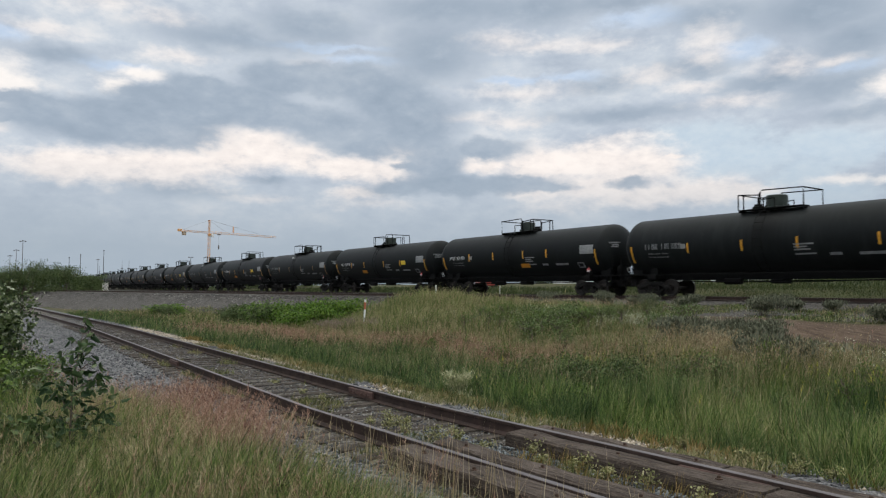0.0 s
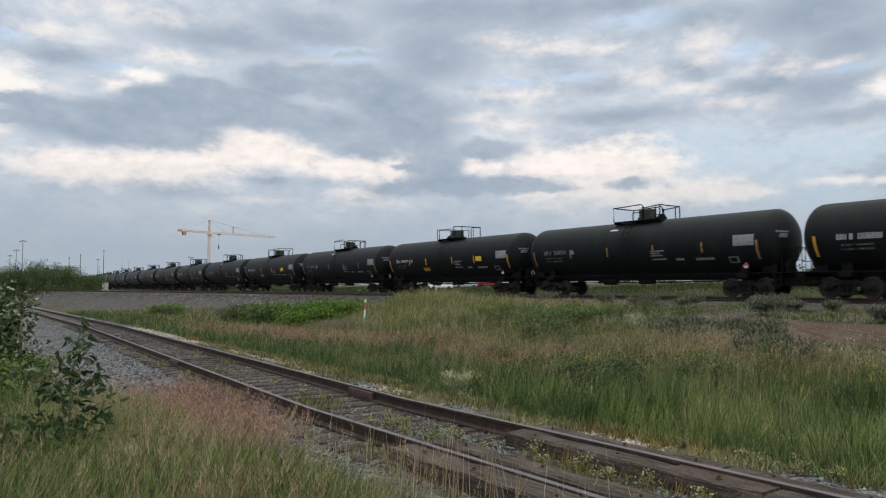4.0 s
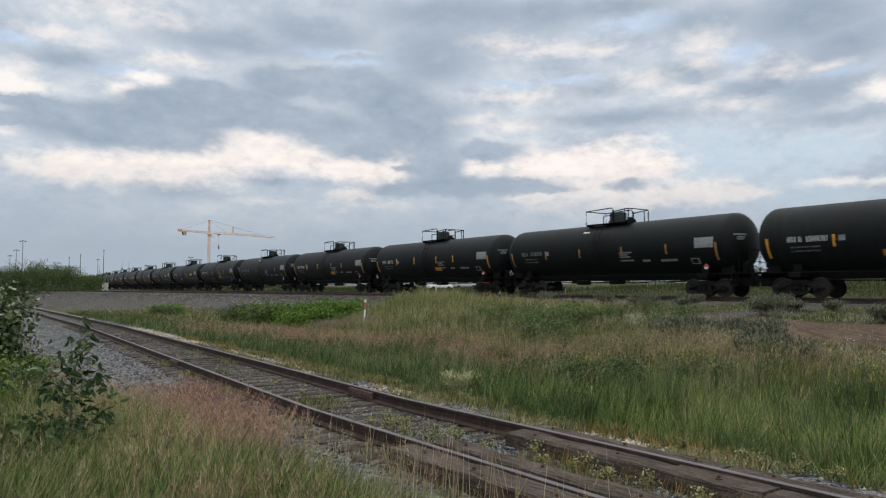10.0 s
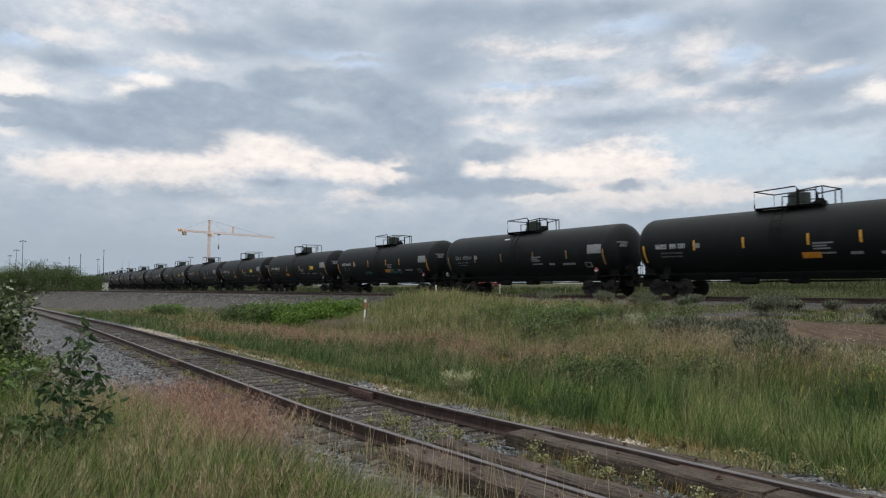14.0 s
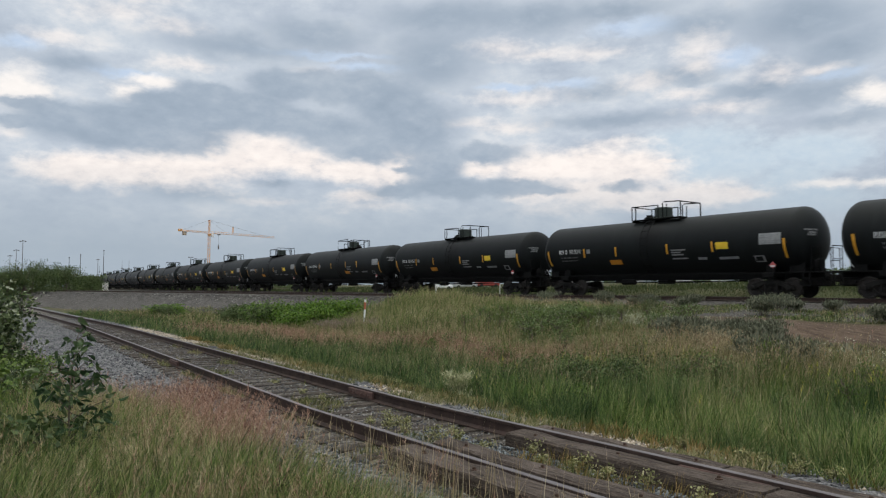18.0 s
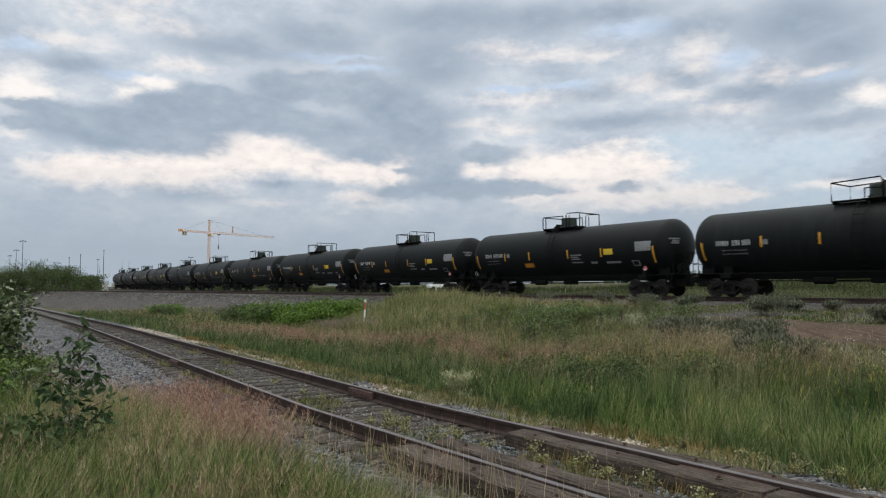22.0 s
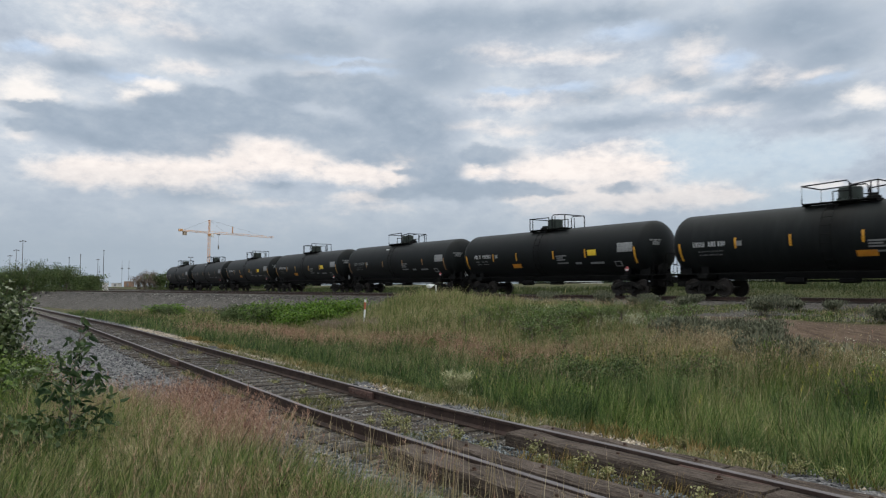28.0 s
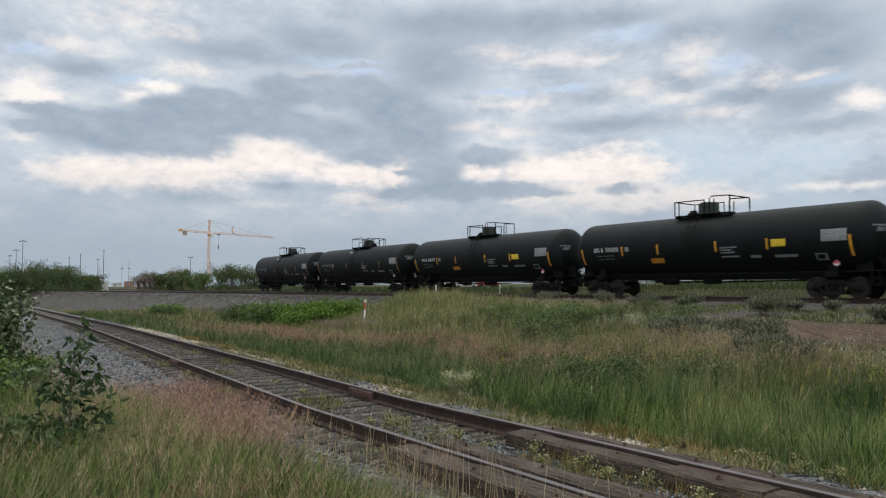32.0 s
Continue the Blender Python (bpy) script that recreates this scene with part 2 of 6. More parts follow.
def sky_material():
    m = Nodes("evening_cloud")
    d = m.add("ShaderNodeVectorMath", {0: m.coord()}, "NORMALIZE").outputs[0]
    x, y, z = m.add("ShaderNodeSeparateXYZ", {0: d}).outputs
    az = m.math("ARCTAN2", x, y)
    el = m.math("ARCSINE", z)
    lay = m.add("ShaderNodeVectorMath", {0: d, 1: (1.0, 1.0, 1.9)}, "MULTIPLY").outputs[0]
    # the masses are bent at three scales, so that their edges fray
    waz, wel = az, el
    for scale, wide, high in ((6.0, 3.4, 1.5), (22.0, 1.9, 1.1), (70.0, 0.8, 0.5)):
        ws = m.add("ShaderNodeSeparateXYZ", {0: m.noise(lay, scale, 4, 0.55, out=1)})
        waz = m.math("ADD", waz, m.math("MULTIPLY", m.math("SUBTRACT", ws.outputs[0], 0.5), radians(wide)))
        wel = m.math("ADD", wel, m.math("MULTIPLY", m.math("SUBTRACT", ws.outputs[1], 0.5), radians(high)))
    p = m.add("ShaderNodeCombineXYZ", {0: waz, 1: wel, 2: 0.0}).outputs[0]
    broad = m.math("SUBTRACT", m.noise(lay, 6.0, 3, 0.5), 0.5)
    lumps = m.math("SUBTRACT", m.noise(lay, 16.0, 7, 0.6), 0.5)
    fine = m.math("SUBTRACT", m.noise(lay, 46.0, 6, 0.62), 0.5)

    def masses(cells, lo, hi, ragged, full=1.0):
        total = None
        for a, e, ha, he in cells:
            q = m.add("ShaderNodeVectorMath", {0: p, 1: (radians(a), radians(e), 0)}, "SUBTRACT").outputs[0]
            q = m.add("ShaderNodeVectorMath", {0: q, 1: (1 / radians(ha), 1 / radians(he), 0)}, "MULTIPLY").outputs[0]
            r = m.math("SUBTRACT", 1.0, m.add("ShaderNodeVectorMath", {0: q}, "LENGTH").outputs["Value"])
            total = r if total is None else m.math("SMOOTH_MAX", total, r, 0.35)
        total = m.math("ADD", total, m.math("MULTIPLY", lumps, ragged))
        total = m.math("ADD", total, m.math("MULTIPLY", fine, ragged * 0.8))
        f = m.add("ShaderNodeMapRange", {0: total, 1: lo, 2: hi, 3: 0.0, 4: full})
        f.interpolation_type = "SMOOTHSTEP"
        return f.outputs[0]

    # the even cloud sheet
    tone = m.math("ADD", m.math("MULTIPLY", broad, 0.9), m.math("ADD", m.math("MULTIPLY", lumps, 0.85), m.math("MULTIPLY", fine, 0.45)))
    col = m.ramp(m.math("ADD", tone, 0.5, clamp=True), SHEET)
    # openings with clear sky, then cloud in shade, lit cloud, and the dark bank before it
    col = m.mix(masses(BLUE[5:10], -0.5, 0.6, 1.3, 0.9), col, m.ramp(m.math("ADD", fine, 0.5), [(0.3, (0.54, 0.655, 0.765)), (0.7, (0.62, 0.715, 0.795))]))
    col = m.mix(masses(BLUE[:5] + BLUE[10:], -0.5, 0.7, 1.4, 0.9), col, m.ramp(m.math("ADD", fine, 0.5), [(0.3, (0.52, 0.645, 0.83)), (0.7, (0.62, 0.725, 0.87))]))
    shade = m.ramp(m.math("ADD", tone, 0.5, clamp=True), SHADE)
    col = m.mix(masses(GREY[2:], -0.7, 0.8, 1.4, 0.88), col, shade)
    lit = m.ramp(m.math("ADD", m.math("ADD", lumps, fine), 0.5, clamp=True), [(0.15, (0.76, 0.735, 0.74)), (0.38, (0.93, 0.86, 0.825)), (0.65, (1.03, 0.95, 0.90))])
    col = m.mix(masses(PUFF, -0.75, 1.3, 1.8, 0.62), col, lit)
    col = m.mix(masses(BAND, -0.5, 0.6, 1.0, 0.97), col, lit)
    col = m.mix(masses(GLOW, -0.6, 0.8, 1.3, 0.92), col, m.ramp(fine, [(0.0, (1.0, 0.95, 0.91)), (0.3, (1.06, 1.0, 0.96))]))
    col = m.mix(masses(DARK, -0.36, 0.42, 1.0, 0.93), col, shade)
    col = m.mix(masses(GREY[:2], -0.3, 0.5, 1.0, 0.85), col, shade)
    # haze low down
    low = m.add("ShaderNodeMapRange", {0: el, 1: radians(9.5), 2: radians(3.0), 3: 0.0, 4: 0.9})
    col = m.mix(low.outputs[0], col, HAZE)
    # added warm glow, out of view overhead and behind the camera, lights the ground
    up = m.add("ShaderNodeMapRange", {0: z, 1: 0.42, 2: 0.95, 3: 0.0, 4: 2.7})
    back = m.add("ShaderNodeMapRange", {0: y, 1: 0.1, 2: -0.9, 3: 0.0, 4: 0.35})
    up.interpolation_type = back.interpolation_type = "SMOOTHSTEP"
    gain = m.math("ADD", 1.0, m.math("ADD", up.outputs[0], back.outputs[0]))
    warm = m.math("MULTIPLY", m.math("SUBTRACT", gain, 1.0), 0.37, clamp=True)
    col = m.mix(warm, col, m.mix(1.0, col, (1.0, 0.93, 0.78), "MULTIPLY"))
    em = m.add("ShaderNodeEmission", {"Color": col, "Strength": gain})
    m.link(em.outputs[0], m.out.inputs[0])
    m.mat.cycles.emission_sampling = "NONE"
    return m.mat


HAZE = (0.38, 0.45, 0.525)
SHEET = [(0.15, (0.43, 0.495, 0.59)), (0.38, (0.515, 0.58, 0.67)), (0.56, (0.60, 0.66, 0.735)), (0.8, (0.77, 0.79, 0.82))]
SHADE = [(0.15, (0.29, 0.365, 0.455)), (0.5, (0.36, 0.435, 0.53)), (0.85, (0.46, 0.53, 0.615))]


def build_sky():
    v, f = [], []
    A, E = 64, 24
    els = [-0.06 + (math.pi / 2 + 0.06) * (i / E) for i in range(E)]
    for e in els:
        for a in range(A):
            w = 2 * math.pi * a / A
            v.append((SKY_R * math.cos(e) * math.sin(w), SKY_R * math.cos(e) * math.cos(w), SKY_R * math.sin(e)))
    v.append((0, 0, SKY_R))
    for i in range(E - 1):
        for a in range(A):
            f.append((i * A + a, (i + 1) * A + a, (i + 1) * A + (a + 1) % A, i * A + (a + 1) % A))
    for a in range(A):
        f.append(((E - 1) * A + a, E * A, (E - 1) * A + (a + 1) % A))
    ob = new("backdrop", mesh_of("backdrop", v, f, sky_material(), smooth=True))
    return tagged(ob, "grey and white evening cloud over pale blue sky", "sky", kind="structure")


# ---- ground ----
def toe_n(u):
    """Foot of the main line's embankment: it widens to the left, where a second track leaves."""
    u = np.asarray(u, float)
    return 23.0 - 15.0 * np.clip((u - 52) / 88, 0, 1.15)


def bumps(u, n, scale, amp):
    return amp * (np.sin(u / scale + 1.3 * np.sin(n / scale * 0.8)) * np.cos(n / scale * 1.1 + 0.7 * np.sin(u / scale * 1.3)))


def dirt_mask(u, n):
    """1 on the bare dirt track beside the main line."""
    mid = 15.9 + 0.41 * u
    return sstep(2.5, 1.5, np.abs(n - mid) + bumps(u, n, 1.1, 0.5)) * sstep(18.5, 13.5, u)


def ground_z(u, n):
    u, n = np.asarray(u, float), np.asarray(n, float)
    nz, nn = near_z(u), near_n(u)
    base = nz - 0.30                                    # level of the siding
    low = nz - 0.42                                     # the grassy strip between the tracks
    z = base + (low - base) * sstep(1.6, 3.5, n - nn)
    # to the right the ground climbs to the dirt track beside the main line
    climb = sstep(46, 14, u) * sstep(9.5, 21, n)
    z = z + climb * (RAIL_Z - 0.62 - low)
    mound = np.exp(-(((u - 33.0) / 8.0) ** 2 + ((n - 22.5) / 4.2) ** 2))
    z = z + 1.0 * mound + 0.55 * np.exp(-(((u - 34.8) / 3.2) ** 2 + ((n - 23.4) / 2.5) ** 2))
    # embankment and the plain behind it
    toe = toe_n(u)
    crest = toe + 6.0
    top = RAIL_Z - 0.55
    e = np.clip((n - toe) / (crest - toe), 0, 1)
    z = np.where(n > toe, np.maximum(z, z + (top - z) * e), z)
    far = n - MAIN_N - 0.5 * BEND_K * np.maximum(u - BEND_U, 0) ** 2
    z = z + np.where(np.abs(u) < 900, 1.9 * sstep(8, 80, far), 1.9)
    z = z + 0.95 * sstep(4.5, 13, far) * sstep(52, 38, u)
    # camera side: stone spills down from the siding farther off
    z = z - 0.28 * sstep(9, 15, u) * sstep(1.5, 2.5, nn - n) * sstep(-40, -6, n)
    z = z - 0.05 * sstep(0, 3, nn - 1.8 - n)
    calm = sstep(0.3, 2.2, np.abs(n - nn) - 1.3) * sstep(1.5, -0.5, n - toe) * sstep(1.0, 3.5, np.abs(n - MAIN_N) - 2.0)
    return z + calm * (bumps(u, n, 2.3, 0.05) * (1 - 0.7 * dirt_mask(u, n)) + bumps(u + 9, n - 4, 0.8, 0.025))


def ground_material():
    m = Nodes("soil_with_thatch")
    c = m.coord()
    a = m.noise(c, 0.35, 5)
    b = m.noise(c, 9.0, 6, 0.7)
    col = m.ramp(m.math("ADD", m.math("MULTIPLY", a, 0.5), m.math("MULTIPLY", b, 0.5)),
                 [(0.3, (0.03, 0.036, 0.014)), (0.48, (0.055, 0.06, 0.025)), (0.6, (0.09, 0.07, 0.042)), (0.75, (0.15, 0.115, 0.08))])
    # bare earth of the track beside the main line
    across = m.add("ShaderNodeVectorMath", {0: c, 1: tuple(N)}, "DOT_PRODUCT").outputs["Value"]
    along = m.add("ShaderNodeVectorMath", {0: c, 1: tuple(U)}, "DOT_PRODUCT").outputs["Value"]
    mid = m.math("ADD", 15.9, m.math("MULTIPLY", along, 0.41))
    wob = m.math("MULTIPLY", m.math("SUBTRACT", m.noise(c, 1.3, 5), 0.5), 2.4)
    off = m.math("ADD", m.math("ABSOLUTE", m.math("SUBTRACT", across, mid)), wob)
    band = m.add("ShaderNodeMapRange", {0: off, 1: 2.9, 2: 1.6, 3: 0.0, 4: 1.0}).outputs[0]
    end = m.add("ShaderNodeMapRange", {0: along, 1: 19.0, 2: 13.5, 3: 0.0, 4: 1.0}).outputs[0]
    rut = m.noise(m.add("ShaderNodeMapping", {0: c, 2: (0, 0, -TH), 3: (4.0, 0.6, 1.0)}).outputs[0], 1.3, 6, 0.65)
    dirt = m.ramp(m.math("ADD", m.math("MULTIPLY", rut, 0.7), m.math("MULTIPLY", b, 0.3)), [(0.3, (0.028, 0.019, 0.014)), (0.48, (0.078, 0.053, 0.038)), (0.68, (0.165, 0.118, 0.086))])
    col = m.mix(m.math("MULTIPLY", band, end), col, dirt)
    m.bump(m.math("ADD", b, rut), 0.9, 0.05)
    return m.done(col, 0.95, 0.0, 0.1)


def spaced(lo, hi, near_lo, near_hi, step, grow=1.18):
    xs = list(np.arange(near_lo, near_hi, step))
    d, x = step, near_hi
    while x < hi:
        xs.append(x)
        d *= grow
        x += d
    xs.append(hi)
    d, x = step, near_lo
    while x > lo:
        d *= grow
        x -= d
        xs.insert(0, max(x, lo))
    return np.array(xs)


def build_ground():
    us = spaced(-3300, 3300, -8, 75, 0.5)
    ns = spaced(-3300, 3300, -6, 40, 0.4)
    uu, nn = np.meshgrid(us, ns, indexing="ij")
    zz = ground_z(uu, nn)
    co = uu[..., None] * np.array(U) + nn[..., None] * np.array(N)
    co[..., 2] = zz
    i = np.arange(len(us) * len(ns)).reshape(len(us), len(ns))
    q = np.stack([i[:-1, :-1], i[:-1, 1:], i[1:, 1:], i[1:, :-1]], -1).reshape(-1, 4)
    me = tri_mesh("ground", co.reshape(-1, 3), q[:, ::-1], [], ground_material(), smooth=True)
    ob = new("ground", me)
    return tagged(ob, "uneven soil with dead grass between two railway tracks", "ground", kind="structure")


# ---- ballast and tracks ----
def ballast_material(name, lo, mid, hi, scale=14.0):
    m = Nodes(name)
    c = m.coord()
    vor = m.add("ShaderNodeTexVoronoi", {"Vector": c, "Scale": scale})
    tone = m.add("ShaderNodeSeparateColor", {0: vor.outputs["Color"]}).outputs[0]
    drift = m.noise(c, 0.8, 4)
    f = m.math("ADD", m.math("MULTIPLY", tone, 0.6), m.math("MULTIPLY", drift, 0.4))
    col = m.ramp(f, [(0.2, lo), (0.5, mid), (0.8, hi)])
    edge = m.math("MULTIPLY", vor.outputs["Distance"], -1.0)
    m.bump(edge, 1.0, 0.06)
    return m.done(col, 0.9, 0.0, 0.2)


def strip(name, us, edges, mat, label, category, smooth=False):
    """A bed laid along u: edges are functions of u giving (n, z) across it, closed below."""
    v, f, k = [], [], len(edges)
    for u in us:
        for e in edges:
            n, z = e(u)
            v.append(at(u, float(n), float(z)))
    for i in range(len(us) - 1):
        for j in range(k - 1):
            a = i * k + j
            f.append((a, a + k, a + k + 1, a + 1))
    ob = new(name, mesh_of(name, v, f, mat, smooth))
    return tagged(ob, label, category, kind="structure")


def track_frame(kind, u):
    """Centre, side vector (to the far side) and head height of a track at u."""
    if kind == "main":
        uu, nn, a = main_track(u)
        return at(uu, nn, RAIL_Z), (N * math.cos(a) - U * math.sin(a))
    if kind == "branch":
        n = 30.2 - max(u - 40, 0) * 0.135
        return at(u, n, RAIL_Z - 0.02), (N + U * 0.135).normalized() if u > 40 else N
    n, n2 = float(near_n(u)), float(near_n(u + 0.5))
    s = (N - U * ((n2 - n) / 0.5)).normalized()
    return at(u, n, float(near_z(u))), s


RAIL_PROFILE = [(-0.07, -0.17), (0.07, -0.17), (0.07, -0.155), (0.012, -0.13), (0.012, -0.045), (0.036, -0.035), (0.036, -0.004), (0.026, 0.0), (-0.026, 0.0), (-0.036, -0.004), (-0.036, -0.035), (-0.012, -0.045), (-0.012, -0.13), (-0.07, -0.155)]


def rail_material():
    m = Nodes("rail_steel")
    c = m.coord()
    rust = m.ramp(m.noise(c, 5, 6, 0.7), [(0.3, (0.024, 0.016, 0.014)), (0.6, (0.055, 0.036, 0.03)), (0.8, (0.1, 0.066, 0.052))])
    m.bump(m.noise(c, 90, 3), 0.3, 0.004)
    return m.done(rust, 0.85, 0.0, 0.2)


def build_rails(kind, us, name, label, mat, group, crown, joints=None):
    bar_rust = worn("joint_rust", (0.045, 0.024, 0.02), (0.105, 0.058, 0.048), 12, 0.85)
    for side in (-0.7525, 0.7525):
        places = []
        for u in us:
            p, s = track_frame(kind, u)
            places.append((p + s * side, s))
        ob = new(name, extrude_profile(RAIL_PROFILE, places, name, mat, crown))
        tagged(ob, label, "rail", group=group)
        # bolted joints
        for u in (joints[0] if side < 0 else joints[1]) if joints else ():
            p, s = track_frame(kind, u)
            q, _ = track_frame(kind, u + 0.45)
            d = (q - p).normalized()
            m = Matrix.LocRotScale(p + s * side, d.to_track_quat("X", "Z"), None)
            for face in (-1, 1):
                bm = bmesh.new()
                box(bm, -0.45, 0.45, min(face * 0.014, face * 0.066), max(face * 0.014, face * 0.066), -0.145, -0.03, 0.01)
                for k in range(6):
                    x = -0.36 + 0.144 * k
                    lathe_at = Matrix.Translation((x, face * 0.078, -0.09))
                    box(bm, -0.018, 0.018, -0.014, 0.014, -0.018, 0.018, 0.005, lathe_at)
                part("joint_bar", bm, bar_rust, ob, "rusty bolted joint bar", m=m)


def build_ties(kind, us, mats, group, label, drop=0.172, vary=0.02, parent=None):
    rnd = random.Random(hash(len(kind)) + 5)
    meshes = []
    for i in range(5):
        bm = bmesh.new()
        w, l = 0.115 + rnd.uniform(-0.01, 0.012), 1.30 + rnd.uniform(-0.05, 0.06)
        box(bm, -l, l, -w, w, -0.17, 0.0, 0.014)
        for v in bm.verts:
            v.co += Vector((rnd.uniform(-0.02, 0.02), rnd.uniform(-0.012, 0.012), rnd.uniform(-0.012, 0.006)))
        me = bpy.data.meshes.new("sleeper")
        bm.to_mesh(me)
        bm.free()
        me.materials.append(mats)
        meshes.append(me)
    for u in us:
        p, s = track_frame(kind, u)
        m = Matrix.LocRotScale(p + Vector((0, 0, -drop + rnd.uniform(-0.014, 0.008))) + s * rnd.uniform(-0.06, 0.06),
                               s.to_track_quat("X", "Z") @ Euler((0, 0, rnd.uniform(-0.03, 0.03))).to_quaternion(), None)
        ob = new("sleeper", rnd.choice(meshes))
        ob.matrix_basis = m
        tagged(ob, label, "sleeper", group=group)


def pebbles(name, centres, sizes, mat, label, seed=1, kind="stuff"):
    """Loose stones: squashed, broken octahedra in one mesh."""
    rng = np.random.default_rng(seed)
    k = len(centres)
    base = np.array([(1, 0, 0), (-1, 0, 0), (0, 1, 0), (0, -1, 0), (0, 0, 1), (0, 0, -1)], float)
    jit = rng.uniform(0.55, 1.15, (k, 6, 1)) * base + rng.uniform(-0.3, 0.3, (k, 6, 3))
    a = rng.uniform(0, 2 * np.pi, k)
    rot = np.stack([np.stack([np.cos(a), -np.sin(a), 0 * a], -1), np.stack([np.sin(a), np.cos(a), 0 * a], -1), np.stack([0 * a, 0 * a, 0 * a + 1], -1)], 1)
    v = np.einsum("kij,kvj->kvi", rot, jit) * (np.asarray(sizes)[:, None, None] * np.array([1, 0.8, 0.6])) + np.asarray(centres)[:, None, :]
    tri = np.array([(0, 2, 4), (2, 1, 4), (1, 3, 4), (3, 0, 4), (2, 0, 5), (1, 2, 5), (3, 1, 5), (0, 3, 5)])
    f = (tri[None] + (np.arange(k) * 6)[:, None, None]).reshape(-1, 3)
    ob = new(name, tri_mesh(name, v.reshape(-1, 3), [], f, mat))
    return tagged(ob, label, "gravel", kind=kind)


def uv_world(u, n, z):
    co = np.asarray(u)[:, None] * np.array(U) + np.asarray(n)[:, None] * np.array(N)
    co[:, 2] = z
    return co


def in_view(u, n, margin=0.06):
    x = u * U.x + n * N.x
    y = u * U.y + n * N.y
    return (y > 2.0) & (np.abs(x) < (0.63 + margin) * y + 0.6)


def build_tracks():
    rust = rail_material()
    crown = worn("rolled_steel", (0.075, 0.062, 0.063), (0.135, 0.12, 0.121), 3, 0.6, 0.25, bump=0.1)
    near_us = np.concatenate([np.arange(-8, 40, 1.0), np.arange(40, 140, 4.0)])
    main_us = np.arange(-60, 700, 6.0)
    wood = grain_wood("weathered_sleeper", (0.02, 0.016, 0.013), (0.06, 0.049, 0.041), (0.13, 0.108, 0.092), Vector((1, 0, 0)))
    dark_wood = worn("oiled_sleeper", (0.025, 0.022, 0.02), (0.07, 0.06, 0.052), 3.0, 0.9, bump=0.5, dist=0.02, fine=28.0, spec=0.15)
    grey_stone = ballast_material("siding_ballast", (0.045, 0.045, 0.048), (0.11, 0.108, 0.112), (0.26, 0.25, 0.25), 18)
    main_stone = ballast_material("main_ballast", (0.026, 0.023, 0.021), (0.06, 0.053, 0.048), (0.145, 0.132, 0.12), 12)
    build_rails("near", near_us, "siding_rail", "worn steel siding rail, rusty web, on old sleepers", rust, "siding rails", crown, ((17.7, 5.9), (10.45, 3.7)))
    build_rails("main", main_us, "main_rail", "dark steel main line rail under the train", rust, "main line rails", crown)
    build_rails("branch", np.arange(30, 240, 8.0), "branch_rail", "dark steel rail of a branch on the embankment", rust, "branch rails", crown)
    # beds
    f = lambda dn, dz: (lambda u: (near_n(u) + dn, near_z(u) + dz))
    strip("ballast_bed", near_us, [f(-8.0, -0.47), f(-2.4, -0.3), f(-1.3, -0.2), f(-1.25, -0.24), f(1.25, -0.24), f(1.3, -0.2), f(1.7, -0.25), f(2.7, -0.335), f(3.1, -0.55)],
          grey_stone, "grey crushed stone bed of the siding with weeds", "ballast")
    soil = ballast_material("cinder_and_gravel", (0.03, 0.026, 0.022), (0.10, 0.086, 0.074), (0.24, 0.215, 0.19), 26)
    strip("track_infill", near_us, [f(-1.28, -0.215), f(-1.0, -0.185), f(-0.4, -0.2), f(0, -0.188), f(0.45, -0.2), f(1.0, -0.185), f(1.28, -0.215)],
          soil, "brown cinders and soil packed between the sleepers", "ballast")
    us = np.concatenate([np.arange(-40, 50, 5.0), np.arange(50, 160, 4.0), np.arange(160, 700, 20.0)])

    v, fc = [], []
    rows = []
    for u in us:
        uu, nn, a = main_track(u)
        t = float(toe_n(u))
        zb = float(ground_z(u, t)) - 0.05
        far = nn + 2.2
        rows.append([(u, t - 0.4, zb), (u, t + 6.0, RAIL_Z - 0.33), (u, t + 7.0, RAIL_Z - 0.215), (uu, far, RAIL_Z - 0.215), (uu, far + 2.0, RAIL_Z - 0.7)])
    for r in rows:
        v += [at(*p) for p in r]
    for i in range(len(rows) - 1):
        for j in range(4):
            a = i * 5 + j
            fc.append((a, a + 5, a + 6, a + 1))
    tagged(new("embankment", mesh_of("embankment", v, fc, main_stone)), "grey gravel embankment carrying the main line", "ballast", kind="structure")
    build_ties("near", np.arange(-6, 44, 0.53), wood, "siding sleepers", "cracked grey wooden sleeper bedded in gravel")
    build_ties("main", np.arange(8, 90, 0.55), dark_wood, "main line sleepers", "dark wooden sleeper under the main line rails")
    # loose stones on the siding's bed
    rng = np.random.default_rng(4)
    k = 49000
    u = rng.uniform(0, 1, k) ** 1.7 * 60 - 2
    d = rng.uniform(-5.5, 2.9, k)
    n = near_n(u) + d
    keep = in_view(u, n)
    u, n, d = u[keep], n[keep], d[keep]
    z = near_z(u) + np.interp(d, [-8.0, -2.4, -1.3, 0, 1.3, 1.7, 2.7, 3.1], [-0.47, -0.3, -0.195, -0.18, -0.195, -0.25, -0.335, -0.45])
    ok = rng.uniform(0, 1, len(u)) < np.where(np.abs(d) < 1.25, 1.0, 0.9)
    stone = island("crushed_stone", [(0.2, (0.045, 0.046, 0.05)), (0.5, (0.11, 0.11, 0.118)), (0.7, (0.17, 0.17, 0.174)), (0.88, (0.32, 0.305, 0.285))], 0.85, 0.25, 0.8, 1.2)
    inner = np.abs(d[ok]) < 1.25
